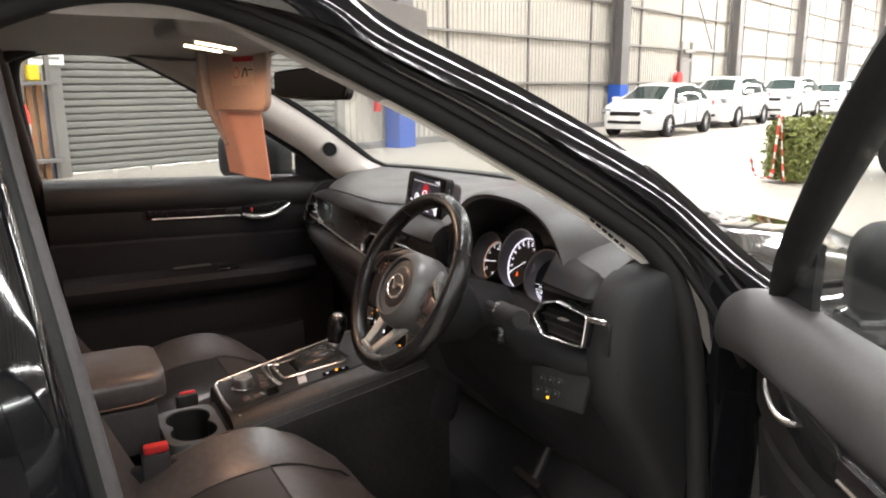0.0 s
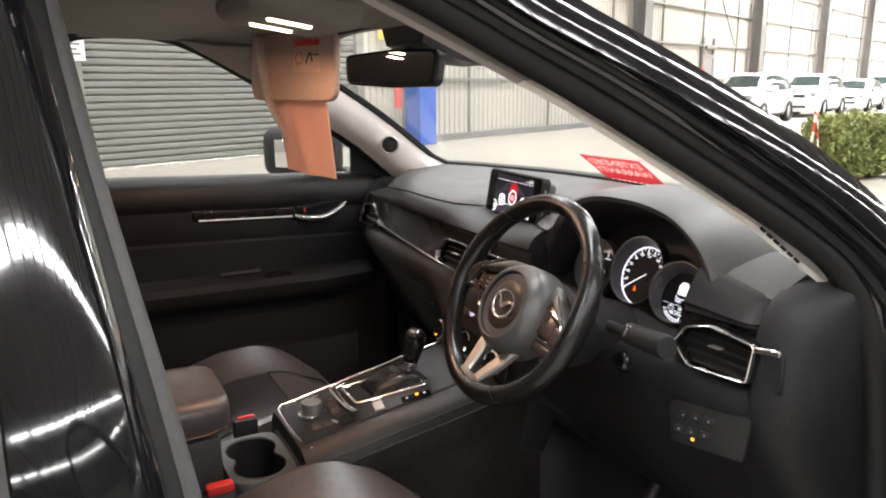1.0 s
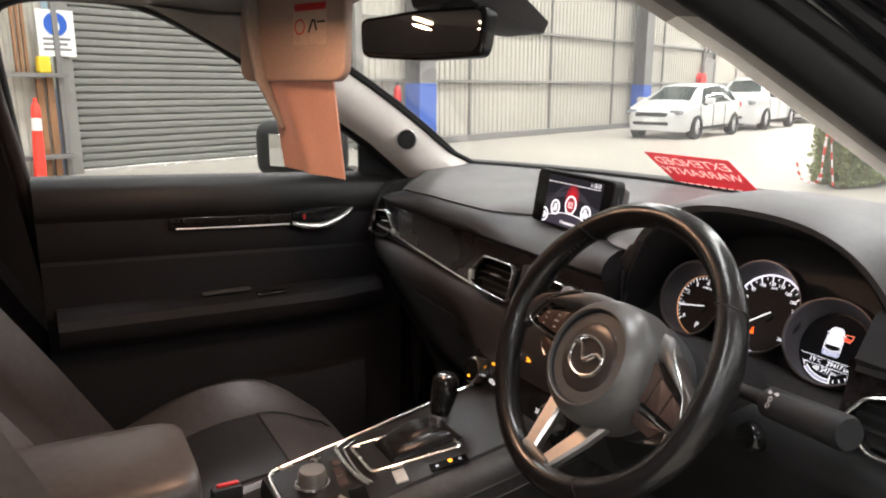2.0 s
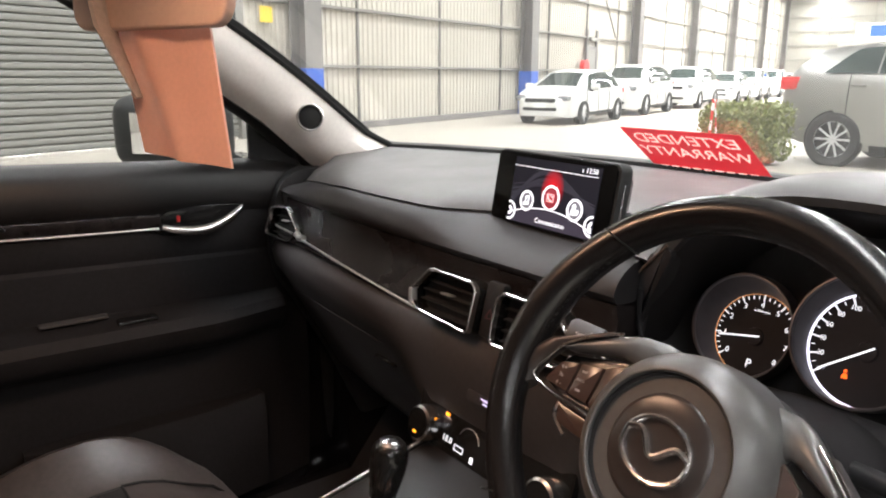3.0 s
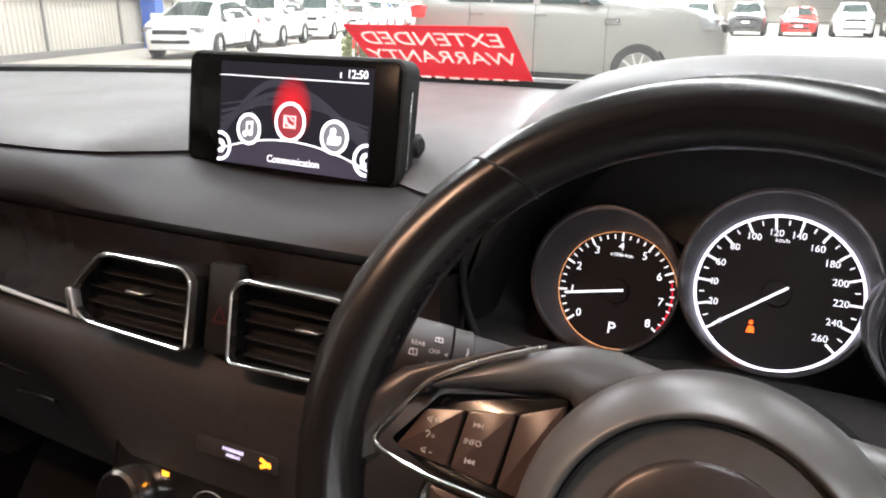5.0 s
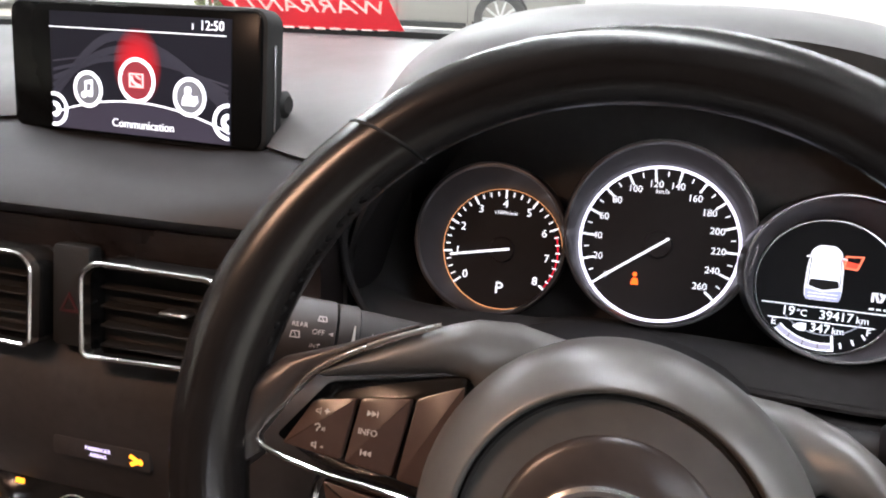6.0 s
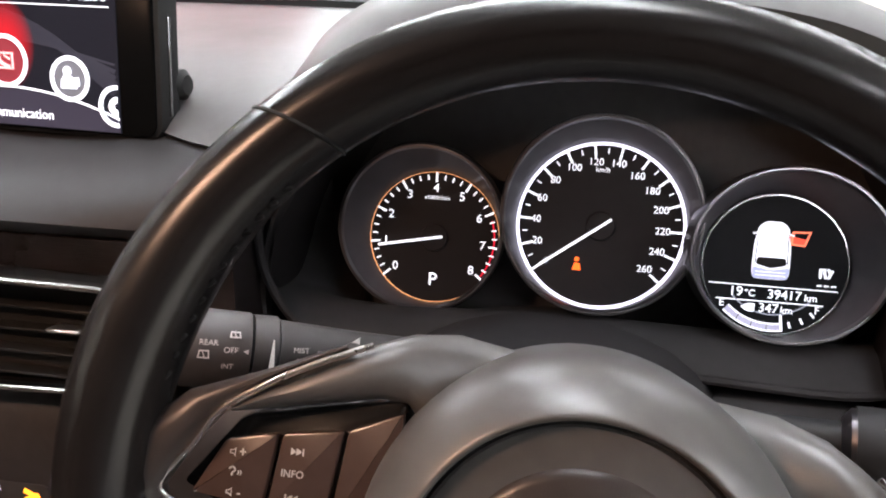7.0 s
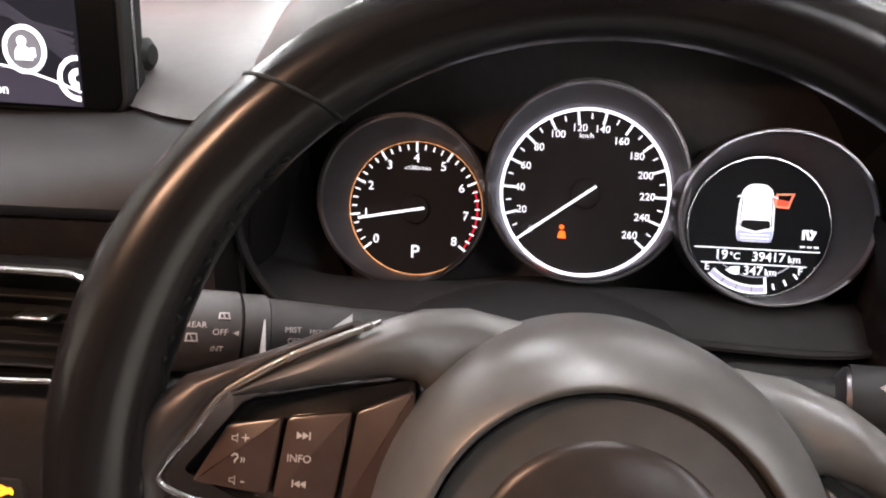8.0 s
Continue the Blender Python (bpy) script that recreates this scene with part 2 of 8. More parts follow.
def rbox(sx, sy, sz, r=0.004, seg=2, m=None):
    bm = bmesh.new()
    bmesh.ops.create_cube(bm, size=1)
    bmesh.ops.scale(bm, vec=(sx, sy, sz), verts=bm.verts)
    if r:
        bmesh.ops.bevel(bm, geom=bm.edges[:], offset=min(r, 0.45 * min(sx, sy, sz)), segments=seg, profile=0.5, affect="EDGES")
    if m is not None:
        bm.transform(m)
    return bm


def box_between(a, b, r=0.0, seg=1):
    a, b = Vector(a), Vector(b)
    c, d = (a + b) / 2, b - a
    return rbox(abs(d.x), abs(d.y), abs(d.z), r, seg, Matrix.Translation(c))


def prism(outline, depth, bevel=0.0, m=None, seg=2):
    """A plate from a 2D outline in xy, from z = 0 to depth."""
    bm = bmesh.new()
    bot = [bm.verts.new((x, y, 0)) for x, y in outline]
    top = [bm.verts.new((x, y, depth)) for x, y in outline]
    n = len(outline)
    bm.faces.new(bot[::-1])
    face = bm.faces.new(top)
    for i in range(n):
        bm.faces.new((bot[i], bot[(i + 1) % n], top[(i + 1) % n], top[i]))
    bmesh.ops.recalc_face_normals(bm, faces=bm.faces)
    if bevel:
        bmesh.ops.bevel(bm, geom=list(face.edges), offset=bevel, segments=seg, profile=0.5, affect="EDGES")
    if m is not None:
        bm.transform(m)
    return bm


def tube(path, r, n=8, closed=False, squash=1.0):
    path = [Vector(p) for p in path]
    rings = []
    up = Vector((0.13, 0.21, 0.97))
    for i, p in enumerate(path):
        if closed:
            d = path[(i + 1) % len(path)] - path[i - 1]
        else:
            d = path[min(i + 1, len(path) - 1)] - path[max(i - 1, 0)]
        d.normalize()
        a = (up - d * up.dot(d)).normalized()
        up = a
        b = d.cross(a)
        rr = r[i] if isinstance(r, (list, tuple)) else r
        rings.append([p + (a * math.cos(2 * math.pi * k / n) * squash + b * math.sin(2 * math.pi * k / n)) * rr for k in range(n)])
    if closed:
        rings.append([v.copy() for v in rings[0]])
    return loft(rings, caps=not closed)


def lathe(profile, n=32, m=None, caps=True):
    """Turned about z from (r, z) pairs."""
    rings = [[Vector((r * math.cos(2 * math.pi * k / n), r * math.sin(2 * math.pi * k / n), z)) for k in range(n)] for r, z in profile]
    bm = loft(rings, caps=caps)
    if m is not None:
        bm.transform(m)
    return bm


def ring_flat(r0, r1, z0, z1, n=48, m=None):
    """A flat ring of radii r0 and r1 from z0 to z1."""
    prof = [(r0, z0), (r1, z0), (r1, z1), (r0, z1), (r0, z0)]
    return lathe(prof, n, m, caps=False)


def join(*bms):
    out = bmesh.new()
    for b in bms:
        me = bpy.data.meshes.new("tmp")
        b.to_mesh(me)
        out.from_mesh(me)
        bpy.data.meshes.remove(me)
        b.free()
    return out


def moved(bm, m):
    bm.transform(m)
    return bm


def text_bm(body, size, depth=0.0004, m=None, align="CENTER"):
    cu = bpy.data.curves.new("writing", "FONT")
    cu.body, cu.size, cu.extrude, cu.align_x, cu.align_y, cu.resolution_u = body, size, depth / 2, align, "CENTER", 3
    ob = new("writing", cu)
    me = bpy.data.meshes.new_from_object(ob)
    bm = bmesh.new()
    bm.from_mesh(me)
    bpy.data.objects.remove(ob)
    bpy.data.curves.remove(cu)
    bpy.data.meshes.remove(me)
    if m is not None:
        bm.transform(m)
    return bm


def mesh_object(name, bm, material, smooth=True):
    me = bpy.data.meshes.new(name)
    bm.to_mesh(me)
    bm.free()
    me.materials.append(material)
    if smooth:
        me.shade_smooth()
        me.set_sharp_from_angle(angle=radians(38))
    return new(name, me)


def thing(name, label, category, m=None, group="", kind=""):
    ob = new(name)
    m = m if m is not None else Matrix.Identity(4)
    ob.empty_display_size = 0.05
    ob.matrix_basis = m
    MATS[ob.name] = m
    return tagged(ob, label, category, group, kind)


def part(name, bm, material, parent, label="", world=False):
    """One mesh under a thing or a part; world: its mesh is given in the world's coordinates."""
    m = MATS[parent.name]
    if world:
        bm.transform(m.inverted())
    ob = mesh_object(name, bm, material)
    ob.parent = parent
    MATS[ob.name] = m
    return tagged(ob, label) if label else ob


def solid(name, bm, material, label, category, kind="", base=None, group=""):
    """A thing of one mesh, with its origin at base."""
    if base is not None:
        bm.transform(Matrix.Translation(base).inverted())
    ob = mesh_object(name, bm, material)
    if base is not None:
        ob.matrix_basis = Matrix.Translation(base)
    MATS[ob.name] = ob.matrix_basis.copy()
    return tagged(ob, label, category, group, kind)


def lerp(a, b, t):
    return a + (b - a) * t


def table(x, xs, ys):
    return float(np.interp(x, xs, ys))


def smooth_path(pts, n=6):
    """A rounder path through the points."""
    pts = [Vector(p) for p in pts]
    out = []
    for i in range(len(pts) - 1):
        p0, p1, p2, p3 = pts[max(i - 1, 0)], pts[i], pts[i + 1], pts[min(i + 2, len(pts) - 1)]
        for k in range(n):
            t = k / n
            out.append(0.5 * ((2 * p1) + (p2 - p0) * t + (2 * p0 - 5 * p1 + 4 * p2 - p3) * t * t + (3 * p1 - p0 - 3 * p2 + p3) * t ** 3))
    out.append(pts[-1])
    return out


def rounded(w, h, r, n=5):
    """Outline of a rounded rectangle."""
    out = []
    for cx, cy, a0 in ((w / 2 - r, h / 2 - r, 0), (-w / 2 + r, h / 2 - r, 90), (-w / 2 + r, -h / 2 + r, 180), (w / 2 - r, -h / 2 + r, 270)):
        for k in range(n + 1):
            a = radians(a0 + 90 * k / n)
            out.append((cx + r * math.cos(a), cy + r * math.sin(a)))
    return out


def round_corners(pts, r, n=4):
    """A 2D polygon with its corners rounded."""
    out = []
    m = len(pts)
    for i in range(m):
        p, a, b = Vector(pts[i]), Vector(pts[i - 1]), Vector(pts[(i + 1) % m])
        da, db = (a - p), (b - p)
        q = min(r, 0.45 * da.length, 0.45 * db.length)
        s, e = p + da.normalized() * q, p + db.normalized() * q
        for k in range(n + 1):
            t = k / n
            out.append(tuple((s * (1 - t) ** 2) + p * (2 * t * (1 - t)) + e * t * t))
    return out


def frame_bm(outer, width, depth, m, bevel=0.0012):
    """A flat frame: the outline outer, less the same outline moved in by width."""
    pts = [Vector(p) for p in outer]
    n = len(pts)
    area = sum(pts[i].x * pts[(i + 1) % n].y - pts[(i + 1) % n].x * pts[i].y for i in range(n))
    sgn = 1 if area > 0 else -1
    inner = []
    for i in range(n):
        d1, d2 = (pts[i] - pts[i - 1]).normalized(), (pts[(i + 1) % n] - pts[i]).normalized()
        n1, n2 = Vector((-d1.y, d1.x)) * sgn, Vector((-d2.y, d2.x)) * sgn
        k = (n1 + n2)
        k = k / max(0.4, k.length_squared / 2)
        inner.append(pts[i] + k * width)
    rings = []
    for i in range(n):
        o, q = pts[i], inner[i]
        c = o.lerp(q, 0.3), o.lerp(q, 0.7)
        rings.append([Vector((o.x, o.y, 0)), Vector((o.x, o.y, depth - bevel)), Vector((c[0].x, c[0].y, depth)), Vector((c[1].x, c[1].y, depth)), Vector((q.x, q.y, depth - bevel)), Vector((q.x, q.y, 0))])
    rings.append([v.copy() for v in rings[0]])
    bm = loft(rings, caps=False)
    bm.transform(m)
    return bm


# ---- the hall ----
GROUND_R = 400
bm = bmesh.new()
bmesh.ops.create_grid(bm, x_segments=8, y_segments=8, size=GROUND_R)
solid("ground", bm, CONCRETE, "pale worn concrete floor of a bright hall", "floor", "structure")

HALL_M = Matrix(((INWARD.x, WALL.x, 0, WALL0.x), (INWARD.y, WALL.y, 0, WALL0.y), (0, 0, 1, 0), (0, 0, 0, 1)))


def corrugated(width, height, pitch=0.19, depth=0.03):
    """A ribbed sheet, in y and z, its ribs towards +x."""
    n = max(1, round(width / pitch))
    p = width / n
    ys = []
    for i in range(n):
        ys += [(i * p, 0), (i * p + 0.30 * p, 0), (i * p + 0.42 * p, depth), (i * p + 0.86 * p, depth)]
    ys.append((width, 0))
    bm = bmesh.new()
    rows = [[bm.verts.new((x - back, y, z)) for y, x in ys] for z, back in ((0, 0), (height, 0))]
    for i in range(len(ys) - 1):
        bm.faces.new((rows[0][i], rows[0][i + 1], rows[1][i + 1], rows[1][i]))
    return bm


def sheet_wall(name, label, m, start, end, step, height, girts, skin=SHEET):
    wall = thing(name, label, "wall", m, kind="structure")
    part("backing", box_between((-0.12, start, 0), (-0.02, end, height)), skin, wall)
    first = {}
    y = start
    while y < end - 0.1:
        w = min(step, end - y)
        key = round(w, 2)
        if key not in first:
            ob = first[key] = part("sheet", corrugated(w - 0.015, height), skin, wall)
        else:
            ob = first[key].copy()
            scene.collection.objects.link(ob)
        ob.location.y = y
        y += step
    y = start
    while y < end - 0.1:
        part("mullion", box_between((0.03, y - 0.03, 0), (0.10, y + 0.03, height), 0.006), GIRT, wall)
        y += step
    part("kerb", box_between((0.03, start, 0), (0.20, end, 0.16), 0.01), STEEL, wall, "dark concrete kerb")
    for z in girts:
        part("girt", box_between((0.035, start, z - 0.035), (0.14, end, z + 0.035), 0.008), GIRT, wall)
    return wall


GIRTS = [1.48 + 1.32 * k for k in range(6)]
sheet_wall("wall_long", "cream corrugated steel hall wall with rails", HALL_M, 6.15, 77.0, 3.70, ROOF_Z, GIRTS)
p = hall(77.0, 0)
END_M = pose(p.x, p.y, 0, 0, 0, HALL_TURN - 90)
sheet_wall("wall_end", "pale corrugated end wall of the hall", END_M, 0.3, 62.0, 3.70, ROOF_Z, GIRTS, END_SHEET)
side = thing("wall_side", "cream sheet wall beside the roller shutter", "wall", HALL_M, kind="structure")
part("sheet", moved(corrugated(30, ROOF_Z), Matrix.Translation((0, -30.2, 0))), SHEET, side)
part("backing", box_between((-0.15, -30.2, 0), (-0.03, -0.2, ROOF_Z)), SHEET, side)
# walls out of view, added to close the hall and greyed to darken reflections
for nm, a, b in (("wall_back", hall(-30, 0), hall(-30, 62)), ("wall_far_side", hall(-30, 62), hall(77, 62))):
    d = (b - a).normalized()
    nn = Vector((-d.y, d.x, 0))
    m = Matrix(((nn.x, d.x, 0, a.x), (nn.y, d.y, 0, a.y), (0, 0, 1, 0), (0, 0, 0, 1)))
    w = thing(nm, "unseen grey sheet wall closing the hall", "wall", m, kind="structure")
    part("sheet", box_between((-0.1, 0, 0), (0, (b - a).length, ROOF_Z)), DARK_WALL, w)

roof = thing("ceiling", "steel roof with long translucent skylights", "ceiling", HALL_M, kind="structure")
edges = [-0.3]
for d in SKYLIGHTS:
    edges += [d - 0.3, d + 0.3]
edges.append(62.3)
bms = [box_between((a, -30, ROOF_Z), (b, 80, ROOF_Z + 0.12)) for a, b in zip(edges[::2], edges[1::2])]
part("roof_sheet", join(*bms), ROOF_SHEET, roof)

# purlins under the roof, crossing the skylights
purlin = part("purlin", box_between((-0.2, -30.0, ROOF_Z - 0.22), (62.0, -29.72, ROOF_Z - 0.02)), GIRT, roof)
for k in range(1, 61):
    o = purlin.copy()
    scene.collection.objects.link(o)
    o.location.y = 1.8 * k

# steel columns with blue bases
col0 = None
for k, s in enumerate((7.62, 18.6, 29.9, 40.4, 51.0, 62.6, 74.5)):
    m = HALL_M @ Matrix.Translation((0.06, s, 0))
    if col0 is None:
        col0 = thing("steel_column", "grey steel column with a blue painted base", "column", m, "hall columns")
        web = join(box_between((0.16, -0.27, 1.42), (0.19, 0.27, ROOF_Z)), box_between((0.16, -0.012, 1.42), (0.60, 0.012, ROOF_Z)), box_between((0.57, -0.27, 1.42), (0.60, 0.27, ROOF_Z)))
        part("shaft", web, STEEL, col0)
        part("base", box_between((0.14, -0.28, 0), (0.61, 0.28, 1.42), 0.01), BLUE, col0, "blue painted base")
    else:
        copy_thing(col0, m)

solid("brace_cable", tube([hall(23.0, 0.25, 7.6), hall(27.6, 0.25, 2.9)], 0.030, 6), STEEL, "thin diagonal steel brace on the hall wall", "brace")

# roller shutter
shutter = thing("roller_shutter", "closed grey steel roller shutter with horizontal slats", "shutter", HALL_M, kind="structure")
PITCH = 0.118
prof = [(-0.03, 0.0), (0.000, 0.003), (0.022, 0.020), (0.030, 0.055), (0.022, 0.092), (0.000, 0.110), (-0.03, 0.114)]
slat = part("slat", loft([[Vector((x, y, z)) for x, z in prof] for y in (0.10, 6.0)]), SHUTTER, shutter)
for k in range(1, 45):
    o = slat.copy()
    scene.collection.objects.link(o)
    o.location.z = 0.06 + k * PITCH
slat.location.z = 0.06
part("backing", box_between((-0.12, 0.0, 0), (-0.035, 6.1, 5.4)), STEEL, shutter)
part("bottom_rail", box_between((-0.04, 0.10, 0), (0.05, 6.0, 0.06), 0.006), CHROME, shutter, "bright metal bottom rail")
for y in (0.03, 6.07):
    part("guide", box_between((-0.05, y - 0.12, 0), (0.12, y + 0.10, 5.4), 0.008), GIRT, shutter)
part("lintel", box_between((-0.1, 0, 5.3), (0.25, 6.1, ROOF_Z)), SHEET, shutter)

# things by the shutter
sg = thing("safety_sign", "white safety notice with a round blue symbol", "sign", HALL_M @ Matrix.Translation((0.16, -0.09, 2.11)))
part("board", box_between((-0.008, -0.27, -0.335), (0.0, 0.27, 0.335), 0.003), WHITE_PRINT, sg)
ring = lathe([(0.17, 0), (0.17, 0.004)], 32, pose(0.001, 0, 0.13, 0, 90, 0))
part("symbol", ring, SIGN_BLUE, sg, "round blue symbol")
part("symbol_figure", join(box_between((0.004, -0.05, 0.05), (0.009, 0.05, 0.15)), box_between((0.004, -0.03, 0.16), (0.009, 0.03, 0.22))), WHITE_PRINT, sg)
for k in range(3):
    part("text_bar", box_between((0.0, -0.20, -0.10 - 0.075 * k), (0.003, 0.20 - 0.05 * (k % 2), -0.065 - 0.075 * k)), STEEL, sg)
rail = thing("steel_shelf_rail", "grey steel shelf rails against the wall", "shelf", HALL_M @ Matrix.Translation((0.1, -1.0, 0)))
for z in (0.30, 1.50):
    part("rail", box_between((0.0, -1.2, z - 0.03), (0.25, 0.95, z + 0.03), 0.005), STEEL, rail)
for y in (-1.1, 0.9):
    part("post", box_between((0.0, y - 0.04, 0), (0.08, y + 0.04, 3.4), 0.005), STEEL, rail)
pl = thing("timber_planks", "brown timber planks leaning on the wall", "planks", HALL_M @ Matrix.Translation((0.12, -0.35, 0)))
for k, y in enumerate((-0.05, 0.10)):
    part("plank", box_between((0.0, y - 0.05, 0), (0.04, y + 0.05, 1.45 + 0.2 * k), 0.004), WOOD, pl)
for k in range(3):
    part("long_plank", box_between((0.0, -0.35 + 0.07 * k, 1.54), (0.05, -0.31 + 0.07 * k, 3.6), 0.004), WOOD, pl)
yb = solid("yellow_box", box_between((0, 0, 0), (0.12, 0.18, 0.24), 0.02), YELLOW, "small yellow plastic box on a shelf rail", "box", base=None)
yb.matrix_basis = HALL_M @ Matrix.Translation((0.12, -0.42, 1.53))
b = thing("safety_bollard", "orange-red plastic safety bollard with a white band", "bollard", HALL_M @ pose(0.6, -0.70, 0, -2, 0, 0))
part("post", lathe([(0.14, 0), (0.13, 0.03), (0.085, 0.06), (0.075, 0.55), (0.07, 0.72)], 20), ORANGE_RED, b)
part("cap", lathe([(0.066, 0.90), (0.06, 1.06), (0.040, 1.10), (0.030, 1.12), (0.028, 1.17), (0.0, 1.19)], 16), ORANGE_RED, b)
part("band", lathe([(0.068, 0.72), (0.066, 0.90)], 16), WHITE_PRINT, b)
fe = thing("fire_extinguisher", "red fire extinguisher hung on a column", "extinguisher", HALL_M @ Matrix.Translation((0.35, 6.95, 0.85)))
part("cylinder", lathe([(0.0, 0), (0.075, 0.0), (0.085, 0.03), (0.085, 0.42), (0.05, 0.50), (0.03, 0.52)], 20), RED_PLASTIC, fe)
part("valve", box_between((-0.02, -0.07, 0.52), (0.02, 0.05, 0.60), 0.006), RUBBER, fe)
ys_ = solid("yellow_notice", box_between((0, -0.18, -0.16), (0.006, 0.18, 0.16), 0.002), YELLOW, "yellow notice on the hall wall", "sign")
ys_.matrix_basis = HALL_M @ Matrix.Translation((0.15, 6.75, 2.50))
dr = thing("wall_door", "grey personnel door in the hall wall", "door", HALL_M @ Matrix.Translation((0.1, 25.1, 0)), kind="structure")
part("leaf", box_between((0, -0.45, 0), (0.05, 0.45, 2.3), 0.005), GIRT, dr)
part("frame", join(box_between((0, -0.62, 0), (0.08, -0.45, 3.1)), box_between((0, 0.45, 0), (0.08, 0.62, 3.1)), box_between((0, -0.45, 2.3), (0.08, 0.45, 2.45))), STEEL, dr)
part("lamp", box_between((0.08, -0.5, 2.65), (0.2, 0.5, 2.8), 0.02), GIRT, dr)
hr = solid("hose_reel", lathe([(0.05, 0), (0.28, 0), (0.28, 0.04), (0.2, 0.06), (0.2, 0.14), (0.28, 0.16), (0.28, 0.2), (0.05, 0.2)], 24, pose(0, 0, 0, 0, 90, 0)), RED_PLASTIC, "red fire hose reel on the hall wall", "hose reel")
hr.matrix_basis = HALL_M @ Matrix.Translation((0.2, 24.0, 1.62))
bs = thing("hanging_board", "white board with a blue band on the end wall", "sign", END_M @ Matrix.Translation((0.3, 9.0, 4.4)))
part("board", box_between((0, -2.8, -2.2), (0.06, 2.8, 1.7), 0.01), WHITE_PRINT, bs)
part("band", prism([(-1.6, 0.5), (1.2, 0.5), (1.6, 1.5), (-1.6, 1.5)], 0.02, m=Matrix(((0, 0, 1, 0.065), (1, 0, 0, 0), (0, 1, 0, 0), (0, 0, 0, 1)))), SIGN_BLUE, bs)

# ---- parked cars ----


def wheel_bm(r, w):
    tyre = lathe([(r * 0.68, -w / 2), (r * 0.95, -w / 2), (r, -w * 0.36), (r, w * 0.36), (r * 0.95, w / 2), (r * 0.68, w / 2), (r * 0.66, w * 0.3)], 28)
    return tyre


def rim_bm(r, w, spokes=10):
    dish = lathe([(0.0, w * 0.10), (r * 0.68, w * 0.08), (r * 0.70, w * 0.42), (r * 0.66, w * 0.44)], 28, caps=False)
    bms = [dish, lathe([(0, w * 0.36), (r * 0.14, w * 0.36), (r * 0.16, w * 0.2)], 14)]
    for k in range(spokes):
        a = 2 * math.pi * k / spokes
        sp = rbox(r * 0.56, r * 0.085, w * 0.18, r * 0.02, 1, Matrix.Rotation(a, 4, "Z") @ Matrix.Translation((r * 0.39, 0, w * 0.28)))
        bms.append(sp)
    return join(*bms)


